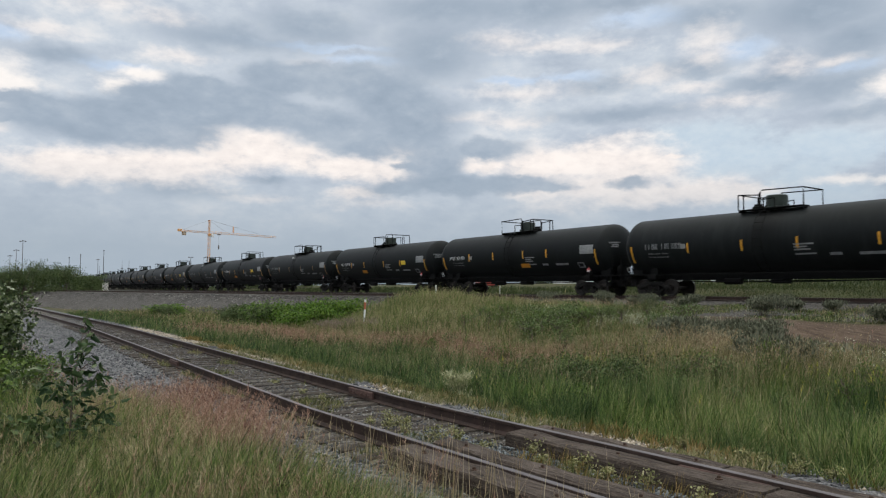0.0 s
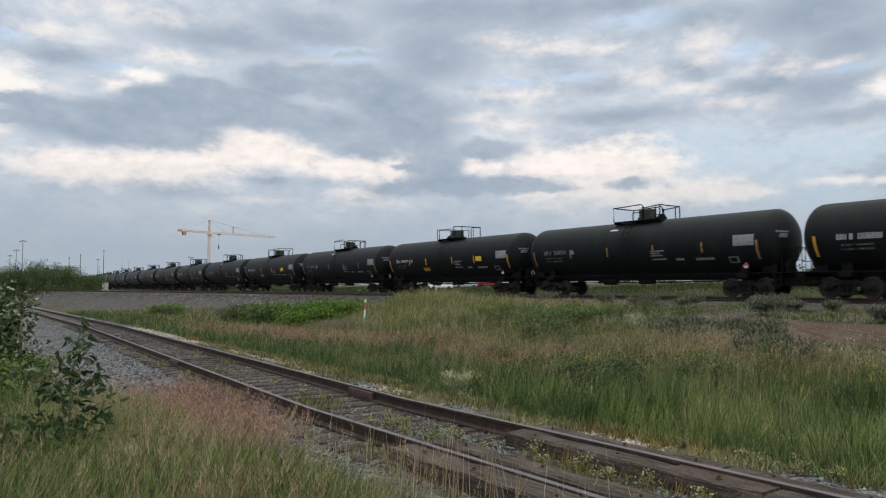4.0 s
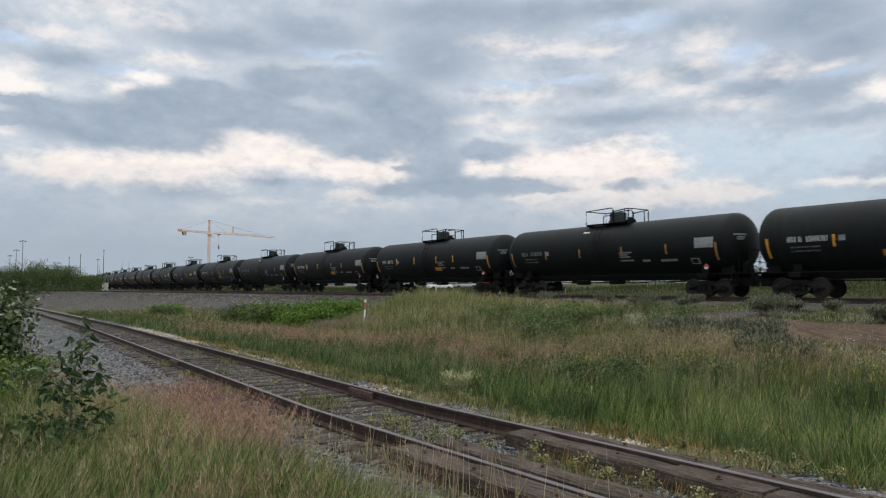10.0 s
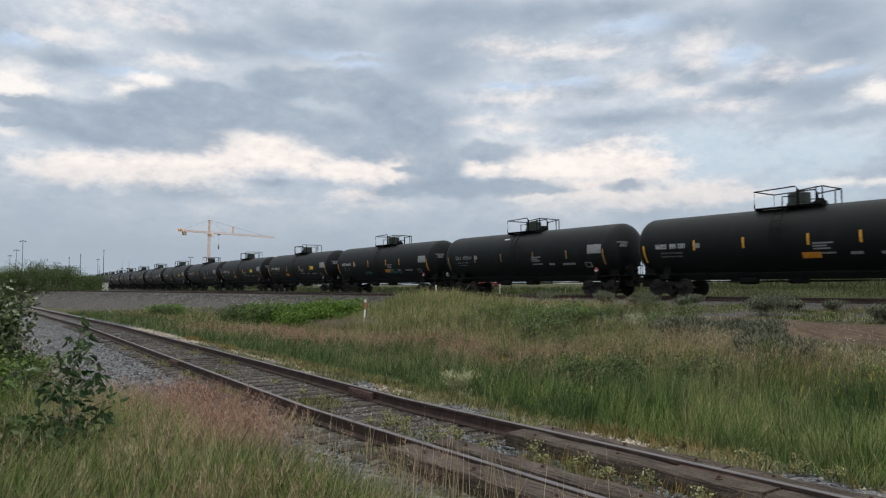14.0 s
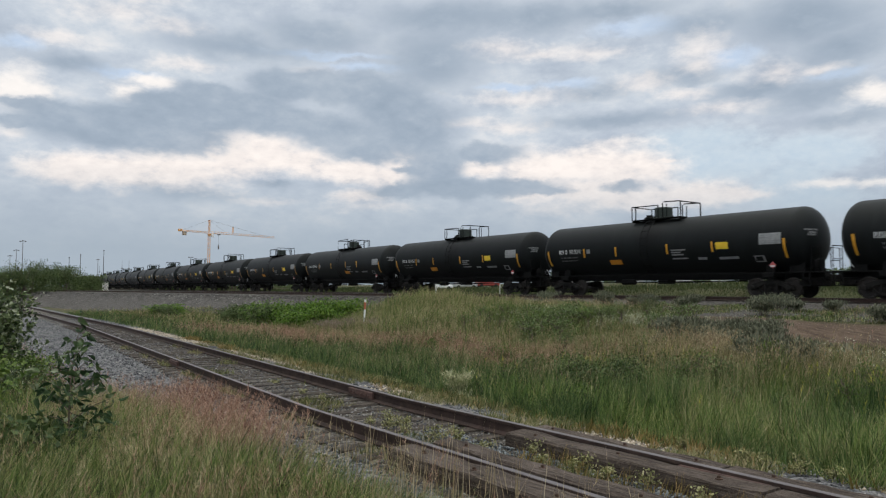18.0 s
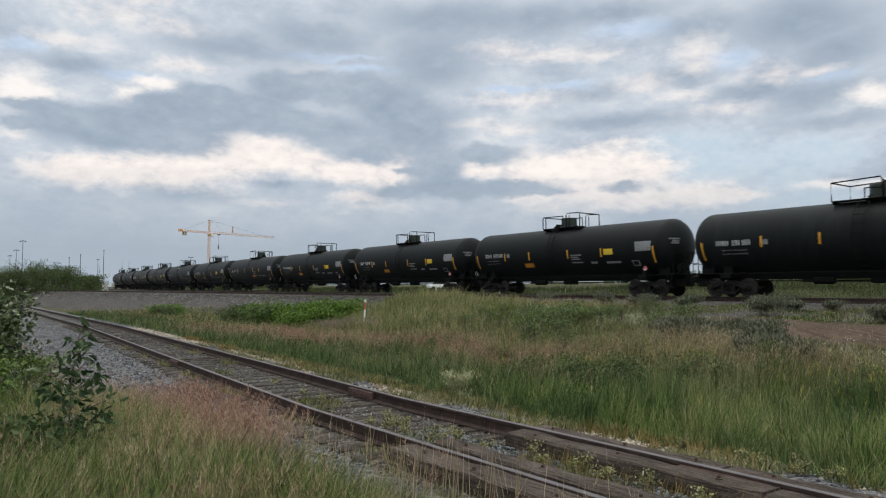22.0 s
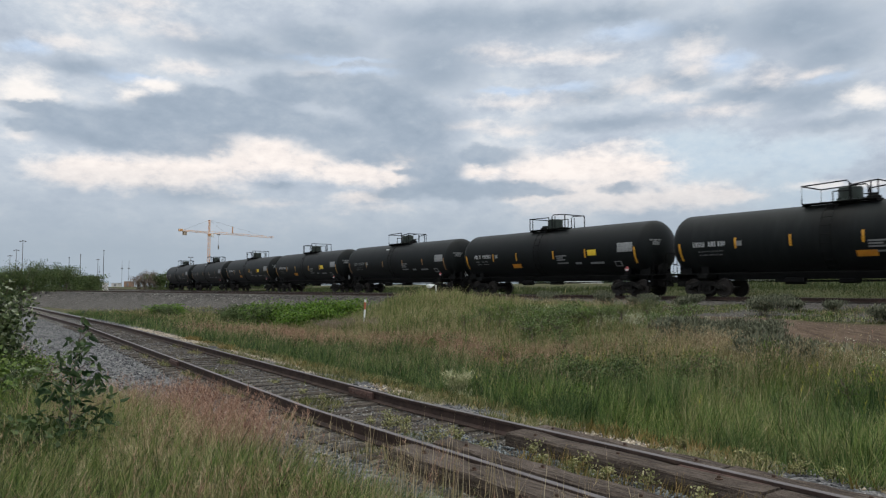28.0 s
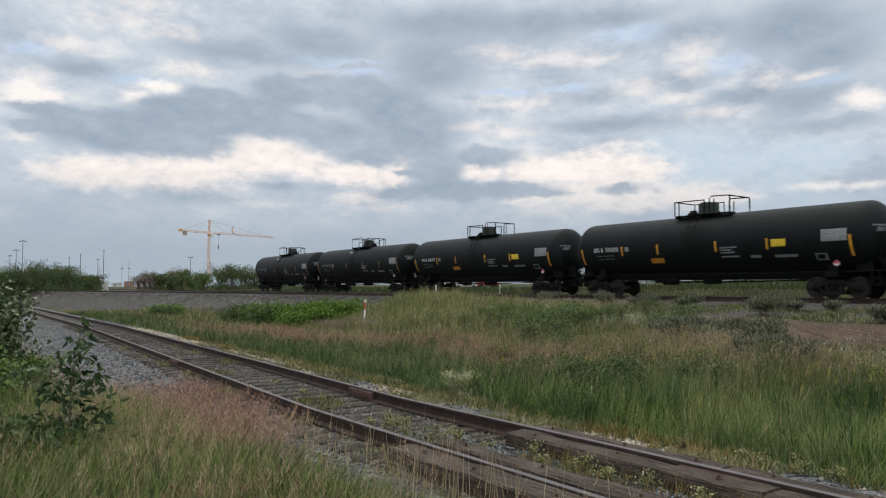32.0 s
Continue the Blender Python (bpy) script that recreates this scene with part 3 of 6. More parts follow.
    pebbles("loose_stones", uv_world(u[ok], n[ok], z[ok] + 0.005), np.where(inner, 0.7, 1.0) * rng.uniform(0.018, 0.042, ok.sum()), stone, "loose grey crushed stone along the siding")
    k = 2600
    u, d = rng.uniform(1.5, 7.5, k), rng.uniform(-0.34, 0.34, k)
    slate = island("blue_grey_stone", [(0.2, (0.05, 0.056, 0.062)), (0.5, (0.11, 0.122, 0.13)), (0.8, (0.22, 0.235, 0.24))], 0.85, 0.25, 0.8, 1.2)
    pebbles("slate_stones", uv_world(u, near_n(u) + d, near_z(u) - 0.172), rng.uniform(0.016, 0.036, k), slate, "blue-grey crushed stone between the crossing timbers", 14)
    # pale broken stone along the shoulders
    k = 17000
    u = rng.uniform(0, 1, k) ** 1.4 * 40 + 1
    d = np.where(rng.uniform(0, 1, k) < 0.8, rng.normal(1.95, 0.26, k), rng.normal(-1.5, 0.2, k))
    n = near_n(u) + d
    ok = in_view(u, n) & (rng.uniform(0, 1, k) < sstep(0.2, 0.6, patchy(u, n, 0.8, 6)) * np.where(d > 0, 1.0, 1.0 * np.exp(-((u - 7.7) / 0.45) ** 2)))
    z = near_z(u) + np.interp(d, [-8.0, -2.4, -1.3, 0, 1.3, 1.7, 2.7, 3.1], [-0.47, -0.3, -0.2, -0.21, -0.2, -0.25, -0.335, -0.45])
    beige = island("beige_stone", [(0.2, (0.16, 0.13, 0.10)), (0.5, (0.33, 0.27, 0.20)), (0.8, (0.52, 0.45, 0.36))], 0.9, 0.15, 0.85, 1.2)
    pebbles("pale_stones", uv_world(u, n, z + 0.008)[ok], rng.uniform(0.016, 0.04, ok.sum()), beige, "pale beige stones along the siding's shoulder", 12)
    # clods and pebbles on the dirt track
    k = 5000
    u2 = rng.uniform(-1, 21, k)
    n2 = rng.uniform(14, 26, k)
    ok2 = in_view(u2, n2) & (rng.uniform(0, 1, k) < dirt_mask(u2, n2))
    clod = island("dirt_clods", [(0.2, (0.09, 0.064, 0.046)), (0.5, (0.15, 0.11, 0.082)), (0.8, (0.25, 0.2, 0.16))], 0.95, 0.1, 0.8, 1.0)
    pebbles("dirt_clods", uv_world(u2[ok2], n2[ok2], ground_z(u2[ok2], n2[ok2]) + 0.005), rng.uniform(0.008, 0.026, ok2.sum()), clod, "brown clods and pebbles on the dirt track", 9)
    # loose stones on the embankment's face
    k = 17000
    u = rng.uniform(30, 150, k)
    w = rng.uniform(0, 7, k)
    n = toe_n(u) + w
    z = ground_z(u, toe_n(u)) + np.clip(w / 6.0, 0, 1) * (RAIL_Z - 0.33 - ground_z(u, toe_n(u))) + 0.02
    ok = in_view(u, n)
    stone2 = island("dark_stone", [(0.2, (0.022, 0.021, 0.021)), (0.5, (0.065, 0.06, 0.06)), (0.78, (0.12, 0.112, 0.108)), (0.92, (0.36, 0.34, 0.32))], 0.9, 0.2, 0.85, 0.4)
    pebbles("embankment_stones", uv_world(u[ok], n[ok], z[ok]), rng.uniform(0.03, 0.09, ok.sum()), stone2, "loose grey stones on the embankment face", 7)


# ---- grass and weeds ----
def blades(name, u, n, height, width, mat, label, seed=0, lean=0.35, z=None, bend=0.5, wind=(0.3, 0.0), category="grass"):
    """Blades of grass in one mesh: each a bent, tapered strip of five points."""
    rng = np.random.default_rng(seed)
    k = len(u)
    base = uv_world(u, n, ground_z(u, n) - 0.03 if z is None else z)
    a = rng.uniform(0, 2 * np.pi, k)
    tilt = rng.gamma(2.0, lean / 2.0, k)
    out = np.stack([np.cos(a) * tilt + wind[0] * rng.uniform(0, 1, k), np.sin(a) * tilt + wind[1], np.ones(k)], -1)
    out /= np.linalg.norm(out, axis=1)[:, None]
    b = rng.uniform(0, 2 * np.pi, k)
    side = np.stack([np.cos(b), np.sin(b), 0 * b], -1) * np.asarray(width)[:, None] / 2
    droop = np.stack([out[:, 0], out[:, 1], -0.35 * np.ones(k)], -1) * (bend * rng.uniform(0.1, 0.9, k))[:, None]
    h = np.asarray(height)[:, None]
    mid = base + out * h * 0.55
    tip = base + (out + droop * 0.6) * h
    v = np.stack([base - side, base + side, mid - side * 0.8, mid + side * 0.8, tip], 1).reshape(-1, 3)
    o = np.arange(k)[:, None] * 5
    ob = new(name, tri_mesh(name, v, o + np.array([[0, 1, 3, 2]]), o + np.array([[2, 3, 4]]), mat))
    return tagged(ob, label, category, kind="stuff")


def seed_heads(name, u, n, height, mat, label, seed=0, size=0.10, z=None, wind=(0.25, 0.0), sprays=7, thick=0.012, upright=(0.1, 1.0), along=1.6):
    """Feathery seed heads on thin stalks: a stalk and a plume of small slivers."""
    rng = np.random.default_rng(seed)
    k = len(u)
    base = uv_world(u, n, ground_z(u, n) if z is None else z)
    a = rng.uniform(0, 2 * np.pi, k)
    t = rng.uniform(0.02, 0.3, k)
    out = np.stack([np.cos(a) * t + wind[0] * rng.uniform(0.2, 1, k), np.sin(a) * t + wind[1], np.ones(k)], -1)
    out /= np.linalg.norm(out, axis=1)[:, None]
    h = np.asarray(height)[:, None]
    tip = base + out * h
    b = rng.uniform(0, 2 * np.pi, k)
    side = np.stack([np.cos(b), np.sin(b), 0 * b], -1) * 0.003
    stalk = np.stack([base - side, base + side, tip], 1).reshape(-1, 3)
    ts = np.arange(k * 3).reshape(k, 3)
    vs, fs, o = [stalk], [ts], k * 3
    for j in range(sprays):
        s = base + out * h * (1 - size / h * rng.uniform(0, along, (k, 1)))
        c = rng.uniform(0, 2 * np.pi, k)
        d = np.stack([np.cos(c) * 0.75, np.sin(c) * 0.75, rng.uniform(*upright, k)], -1) * (size * rng.uniform(0.25, 0.7, (k, 1)))
        e = np.stack([-np.sin(c), np.cos(c), 0 * c], -1) * thick / 2
        vs.append(np.stack([s - e, s + e, s + d], 1).reshape(-1, 3))
        fs.append(np.arange(k * 3).reshape(k, 3) + o)
        o += k * 3
    ob = new(name, tri_mesh(name, np.concatenate(vs), [], np.concatenate(fs), mat))
    return tagged(ob, label, "grass", kind="stuff")


def scatter(rng, k, u0, u1, n0, n1, power=1.0):
    u = u0 + (u1 - u0) * rng.uniform(0, 1, k) ** power
    n = rng.uniform(0, 1, k) * (n1 - n0) + n0
    ok = in_view(u, n)
    return u[ok], n[ok]


def patchy(u, n, scale, seed):
    """0 to 1, in drifts."""
    s = seed * 7.3
    return 0.5 + 0.25 * np.sin(u / scale + s + np.sin(n / scale * 1.7 + s)) + 0.25 * np.sin(n / scale * 1.3 - s + np.sin(u / scale * 0.6 + 2 * s))


# ---- the train ----
CAR_L = 18.2
R_TANK, Z_TANK = 1.53, 2.72
HALF = 8.62


def train_u(t):
    """Distance along the main track of the car numbered 0."""
    w = t - 15.0
    return -48.78 - (11.8118 * w + 0.00866 * w * w - 0.00018 * w ** 3)


def skin(bm, x0, x1, z0, z1, off=0.009, slant=0.0, nx=2, nz=6, side=-1):
    """A patch of paint or film on the tank's flank; slant leans its upper edge forward."""
    g = []
    for j in range(nz + 1):
        z = z0 + (z1 - z0) * j / nz
        c = max(min((z - Z_TANK) / R_TANK, 0.999), -0.999)
        y = side * (R_TANK * math.sqrt(1 - c * c) + off)
        g.append([bm.verts.new((x0 + (x1 - x0) * i / nx + slant * j / nz, y, z)) for i in range(nx + 1)])
    for j in range(nz):
        for i in range(nx):
            q = (g[j][i], g[j][i + 1], g[j + 1][i + 1], g[j + 1][i])
            bm.faces.new(q if side < 0 else q[::-1])
    return bm


def bar_text(bm, x, z, h, word_lengths, pitch=0.72, rnd=None, fill=0.62):
    """Unreadable stencilling: upright bars of the letters' size, word by word."""
    w = h * pitch
    for k in word_lengths:
        for i in range(k):
            x0 = x + i * w
            skin(bm, x0, x0 + w * 0.22, z, z + h, nx=1, nz=1)
            if rnd and rnd.random() < 0.75:
                skin(bm, x0 + w * (fill - 0.14), x0 + w * (fill + 0.06), z, z + h, nx=1, nz=1)
        x += (k + 1) * w
    return bm


def car_materials():
    M = {}
    m = Nodes("black_tank_paint")
    c = m.coord()
    info = m.add("ShaderNodeObjectInfo").outputs["Random"]
    streak = m.noise(m.add("ShaderNodeMapping", {0: c, 3: (1.2, 0.5, 0.25)}).outputs[0], 2.5, 6, 0.6)
    dust = m.noise(c, 0.7, 4)
    fine = m.noise(c, 40, 3)
    f = m.math("ADD", m.math("ADD", m.math("MULTIPLY", streak, 0.55), m.math("MULTIPLY", dust, 0.3)), m.math("MULTIPLY", info, 0.15))
    col = m.ramp(f, [(0.3, (0.0043, 0.0053, 0.0057)), (0.55, (0.0075, 0.009, 0.0095)), (0.8, (0.0172, 0.0193, 0.0196))])
    # cargo spilt below the filling hatch has run down both flanks
    sx, sy, sz = m.add("ShaderNodeSeparateXYZ", {0: c}).outputs
    run = m.noise(m.add("ShaderNodeMapping", {0: c, 3: (5.0, 0.6, 0.5)}).outputs[0], 1.0, 5, 0.6)
    reach = m.add("ShaderNodeMapRange", {0: m.math("ADD", m.math("ABSOLUTE", sx), m.math("MULTIPLY", run, 1.6)), 1: 2.0, 2: 1.2, 3: 0.0, 4: 1.0}).outputs[0]
    spilt = m.math("MULTIPLY", reach, m.add("ShaderNodeMapRange", {0: sz, 1: 2.2, 2: 3.2, 3: 0.0, 4: 0.8}).outputs[0])
    col = m.mix(spilt, col, (0.0025, 0.0024, 0.0024))
    m.bump(fine, 0.06, 0.004)
    M["tank"] = m.done(col, m.math("SUBTRACT", m.math("ADD", m.math("MULTIPLY", streak, 0.2), 0.47), m.math("MULTIPLY", spilt, 0.1)), 0.0, 0.13)
    # road dust, seen edge-on
    m.bsdf.inputs["Sheen Weight"].default_value = 0.06
    m.bsdf.inputs["Sheen Roughness"].default_value = 0.35
    m.bsdf.inputs["Sheen Tint"].default_value = (0.76, 0.76, 0.76, 1)
    M["black"] = worn("black_steel", (0.004, 0.004, 0.0042), (0.010, 0.0098, 0.0095), 3, 0.8, bump=0.2, spec=0.1)
    M["truck"] = worn("grimy_cast_steel", (0.006, 0.0057, 0.0054), (0.02, 0.018, 0.017), 4, 0.85, bump=0.4, spec=0.12)
    M["wheel"] = worn("wheel_steel", (0.015, 0.0125, 0.012), (0.04, 0.033, 0.029), 5, 0.65, 0.3, bump=0.2)
    M["white"] = worn("white_stencil", (0.42, 0.43, 0.44), (0.62, 0.62, 0.62), 3, 0.7)
    M["grey"] = worn("faded_stencil", (0.12, 0.125, 0.13), (0.26, 0.26, 0.265), 3, 0.7)
    M["film"] = worn("dusty_panel", (0.17, 0.175, 0.18), (0.30, 0.30, 0.30), 5, 0.6)
    M["amber"] = worn("amber_reflector", (0.45, 0.2, 0.015), (0.64, 0.32, 0.03), 9, 0.35)
    M["dull_amber"] = worn("dirty_reflector", (0.16, 0.09, 0.04), (0.34, 0.17, 0.05), 7, 0.5)
    M["yellow"] = worn("yellow_panel", (0.62, 0.4, 0.015), (0.72, 0.5, 0.04), 4, 0.55)
    M["orange"] = worn("orange_panel", (0.45, 0.17, 0.015), (0.58, 0.25, 0.025), 4, 0.55)
    M["red"] = worn("red_placard", (0.34, 0.05, 0.055), (0.5, 0.13, 0.13), 6, 0.5)
    M["cyan"] = worn("teal_spray", (0.02, 0.09, 0.1), (0.05, 0.2, 0.2), 6, 0.6)
    M["green"] = worn("dark_green_housing", (0.012, 0.018, 0.014), (0.025, 0.035, 0.028), 4, 0.5)
    return M


def tank_mesh():
    bm = bmesh.new()
    prof = [(-HALF + 0.82 * (1 - math.cos(a)), max(R_TANK * math.sin(a), 0.02)) for a in [math.pi / 2 * i / 12 for i in range(13)]]
    full = prof + [(x, R_TANK) for x in np.linspace(-HALF + 0.9, HALF - 0.9, 9)] + [(-x, r) for x, r in prof[::-1]]
    lathe(bm, full, "x", 56)
    bmesh.ops.translate(bm, verts=bm.verts, vec=(0, 0, Z_TANK))
    return bm


def wheelset_mesh():
    bm = bmesh.new()
    for s in (-1, 1):
        prof = [(s * 0.66, 0.06), (s * 0.665, 0.485), (s * 0.695, 0.485), (s * 0.70, 0.46), (s * 0.80, 0.455), (s * 0.80, 0.40), (s * 0.755, 0.38), (s * 0.74, 0.16), (s * 0.83, 0.14), (s * 0.83, 0.05)]
        lathe(bm, prof, "y", 22)
    lathe(bm, [(-1.08, 0.075), (1.08, 0.075)], "y", 12)
    for k in range(3):
        a = k * 2 * math.pi / 3
        for s in (-1.09, 1.09):
            box(bm, -0.02, 0.02, s - 0.012, s + 0.012, -0.02, 0.02, 0, Matrix.Translation((0.045 * math.cos(a), 0, 0.045 * math.sin(a))))
    bmesh.ops.recalc_face_normals(bm, faces=bm.faces)
    return bm


def side_frame_mesh(s):
    """Cast side frame with its arched top, the two pedestals and the open windows."""
    bm = bmesh.new()
    y0, y1 = (s * 1.0 - 0.07, s * 1.0 + 0.07)
    top = [(-1.12, 0.50), (-0.82, 0.66), (-0.35, 0.80), (0.35, 0.80), (0.82, 0.66), (1.12, 0.50)]
    low = [(-1.12, 0.36), (-0.72, 0.44), (-0.34, 0.62), (0.34, 0.62), (0.72, 0.44), (1.12, 0.36)]
    def slab(a, b):
        for (xa, za), (xb, zb), (xc, zc), (xd, zd) in zip(a, a[1:], b, b[1:]):
            vs = [bm.verts.new((x, y, z)) for y in (y0, y1) for x, z in ((xa, za), (xb, zb), (xd, zd), (xc, zc))]
            for f in ((0, 1, 2, 3), (7, 6, 5, 4), (0, 4, 5, 1), (3, 2, 6, 7), (0, 3, 7, 4), (1, 5, 6, 2)):
                bm.faces.new([vs[i] for i in f])
    slab(top, low)
    slab([(-0.62, 0.44), (-0.36, 0.26), (0.36, 0.26), (0.62, 0.44)], [(-0.62, 0.36), (-0.38, 0.15), (0.38, 0.15), (0.62, 0.36)])
    for x in (-0.30, 0.30):
        box(bm, x - 0.05, x + 0.05, y0 + 0.01, y1 - 0.01, 0.24, 0.66)
    for x in (-0.89, 0.89):
        box(bm, x - 0.16, x + 0.16, y0 - 0.02, y1 + 0.02, 0.36, 0.60, 0.03)
    bmesh.ops.recalc_face_normals(bm, faces=bm.faces)
    return bm


def springs_mesh(s):
    bm = bmesh.new()
    for x in (-0.16, 0.0, 0.16):
        for k in range(5):
            z = 0.27 + 0.055 * k
            k0 = len(bm.verts)
            lathe(bm, [(z, 0.07), (z + 0.025, 0.078), (z + 0.04, 0.07)], "z", 10)
            bm.verts.ensure_lookup_table()
            bmesh.ops.translate(bm, verts=bm.verts[k0:], vec=(x, s * 1.0, 0))
    return bm


def bearing_mesh(s, x):
    bm = bmesh.new()
    lathe(bm, [(s * 1.04, 0.13), (s * 1.13, 0.12), (s * 1.16, 0.07)], "y", 14)
    bmesh.ops.translate(bm, verts=bm.verts, vec=(x, 0, 0.46))
    bmesh.ops.recalc_face_normals(bm, faces=bm.faces)
    return bm


WHEELSETS = []


def build_car(kind, M, rnd):
    car = empty("tank_car")
    part("tank", tank_mesh(), M["tank"], car, "black painted cylindrical tank with rounded heads", smooth=True)
    # underframe
    bm = bmesh.new()
    box(bm, -8.75, 8.75, -0.32, 0.32, 0.86, 1.22, 0.02)
    part("centre_sill", bm, M["black"], car)
    for s in (-1, 1):
        bm = bmesh.new()
        box(bm, -8.7, 8.7, s * 1.18 - 0.03, s * 1.18 + 0.03, 1.13, 1.18, 0.01)
        part("side_sill", bm, M["black"], car)
    for s in (-1, 1):
        bm = bmesh.new()
        x = s * 6.6
        box(bm, x - 0.28, x + 0.28, -1.25, 1.25, 0.92, 1.16, 0.03)
        for y in (-0.95, -0.6, 0.6, 0.95):
            h = Z_TANK - math.sqrt(R_TANK ** 2 - y * y) + 0.02
            box(bm, x - 0.22, x + 0.22, y - 0.03, y + 0.03, 1.1, h)
        part("saddle", bm, M["black"], car)
        bm = bmesh.new()
        x = s * 8.3
        box(bm, x - 0.45, x + 0.45, -1.35, 1.35, 1.14, 1.19, 0.01)
        for y in (-1.35, 1.35):
            box(bm, x - 0.03, x + 0.03, y - 0.02, y + 0.02, 0.55, 1.16)
            box(bm, x + s * 0.3 - 0.03, x + s * 0.3 + 0.03, y - 0.02, y + 0.02, 0.55, 1.16)
            for z in (0.55, 0.85):
                box(bm, x - 0.03 + min(0, s * 0.3), x + 0.03 + max(0, s * 0.3), y - 0.1, y + 0.1, z, z + 0.03)
        part("end_platform", bm, M["black"], car)
        # added dark blocks that fill the dark gap round the coupler
        bm = bmesh.new()
        box(bm, min(s * 7.7, s * 8.72), max(s * 7.7, s * 8.72), -0.42, 0.42, 0.52, 0.93, 0.05)
        box(bm, min(s * 7.9, s * 8.2), max(s * 7.9, s * 8.2), -0.95, 0.95, 0.6, 0.8, 0.03)
        part("draft_gear", bm, M["truck"], car)
        bm = bmesh.new()
        for y in (-0.85, -0.4, 0.4, 0.85):
            box(bm, min(s * 7.45, s * 8.15), max(s * 7.45, s * 8.15), y - 0.04, y + 0.04, 1.18, 1.62, 0.01)
        part("head_brace", bm, M["black"], car)
        if s > 0:
            bm = bmesh.new()
            lathe(bm, [(-0.16, 0.05), (-0.15, 0.26), (0.0, 0.3), (0.15, 0.26), (0.16, 0.05)], "x", 16)
            bmesh.ops.translate(bm, verts=bm.verts, vec=(8.5, -0.3, 1.5))
            box(bm, 8.4, 8.6, -0.55, 0.2, 1.18, 1.36, 0.03)
            part("hand_brake", bm, M["black"], car)
        x = s * 8.66
        for y0, y1 in ((-1.3, -0.45), (0.45, 1.3)):
            bm = bmesh.new()
            for y in (y0, y1):
                tube(bm, [(x, y, 1.15), (x, y, 2.3)], 0.02)
            for z in (1.72, 2.3):
                tube(bm, [(x, y0, z), (x, y1, z)], 0.02)
            part("end_handrail", bm, M["black"], car)
        bm = bmesh.new()
        box(bm, min(s * 8.7, s * 9.0), max(s * 8.7, s * 9.0), -0.1, 0.1, 0.78, 1.0, 0.03)
        box(bm, min(s * 8.92, s * 9.14), max(s * 8.92, s * 9.14), -0.17, 0.13, 0.72, 1.06, 0.04)
        part("coupler", bm, M["truck"], car)
        # grab irons
        if s > 0:
            continue
        bm = bmesh.new()
        x = s * 7.98
        tube(bm, [(x - 0.05, -1.36, 1.28), (x - 0.12, -1.42, 1.5), (x + 0.0, -1.42, 1.62), (x + 0.2, -1.40, 1.32)], 0.014)
        part("grab_iron", bm, M["white"], car, "white painted grab iron")
    # bottom outlet and brake gear
    bm = bmesh.new()
    box(bm, -0.35, 0.35, -0.35, 0.35, 0.66, 0.9, 0.05)
    tube(bm, [(0, 0, 0.9), (0, 0, 1.3)], 0.2, 10)
    part("bottom_outlet", bm, M["black"], car)
    bm = bmesh.new()
    tube(bm, [(-2.6, -0.55, 0.78), (-1.7, -0.55, 0.78)], 0.16, 12)
    box(bm, -3.1, -2.6, -0.62, -0.48, 0.72, 0.86)
    part("brake_cylinder", bm, M["black"], car)
    bm = bmesh.new()
    tube(bm, [(-5.4, -0.75, 0.82), (-2.0, -0.72, 0.74), (2.4, -0.72, 0.74), (5.4, -0.75, 0.84)], 0.022)
    tube(bm, [(-5.4, 0.5, 0.8), (5.4, 0.5, 0.8)], 0.03)
    part("brake_pipe", bm, M["black"], car)
    # running gear
    for s in (-1, 1):
        bm = bmesh.new()
        box(bm, -0.2, 0.2, -1.0, 1.0, 0.5, 0.74, 0.04)
        box(bm, -0.3, 0.3, -0.32, 0.32, 0.72, 0.9, 0.04)
        bog = part("bogie", bm, M["truck"], car, "two-axle cast steel bogie", m=Matrix.Translation((s * 6.6, 0, 0)))
        for y in (-1, 1):
            part("side_frame", side_frame_mesh(y), M["truck"], bog)
            part("spring_nest", springs_mesh(y), M["truck"], bog)
            for x in (-0.89, 0.89):
                part("bearing_cap", bearing_mesh(y, x), M["truck"], bog)
        for x in (-0.89, 0.89):
            w = part("wheelset", wheelset_mesh(), M["wheel"], bog, "worn steel wheels on one axle", smooth=False)
            w.matrix_parent_inverse = Matrix.Translation((x, 0, 0.46))
    # top gear
    px0, px1 = -1.6, 1.62
    bm = bmesh.new()
    for y in (-0.62, 0.62):
        box(bm, px0, px1, y - 0.28, y + 0.28, 4.22, 4.26, 0.01)
    for x in (px0 + 0.05, -0.2, px1 - 0.05):
        box(bm, x - 0.04, x + 0.04, -0.88, 0.88, 4.12, 4.22)
    part("platform", bm, M["black"], car, "black grated walkway on top of the tank")
    bm = bmesh.new()
    flip = -1 if kind in ("C", "B") else 1
    hx = -0.12 * flip
    lathe(bm, [(4.18, 0.56), (4.34, 0.56), (4.36, 0.49), (4.86, 0.49), (4.91, 0.46), (4.93, 0.26)], "z", 24)
    bmesh.ops.translate(bm, verts=bm.verts, vec=(hx, 0, 0))
    for k in range(8):
        a = k * math.pi / 4 + 0.2
        box(bm, -0.035, 0.035, -0.03, 0.03, 4.32, 4.44, 0, Matrix.Translation((hx + 0.53 * math.cos(a), 0.53 * math.sin(a), 0)))
    part("manway_housing", bm, M["green"], car, "dark round valve housing")
    bm = bmesh.new()
    lathe(bm, [(4.2, 0.3), (4.42, 0.3), (4.46, 0.2), (4.56, 0.18)], "z", 14)
    bmesh.ops.translate(bm, verts=bm.verts, vec=(hx - flip * 0.95, 0, 0))
    part("vent_valve", bm, M["black"], car)
    bm = bmesh.new()
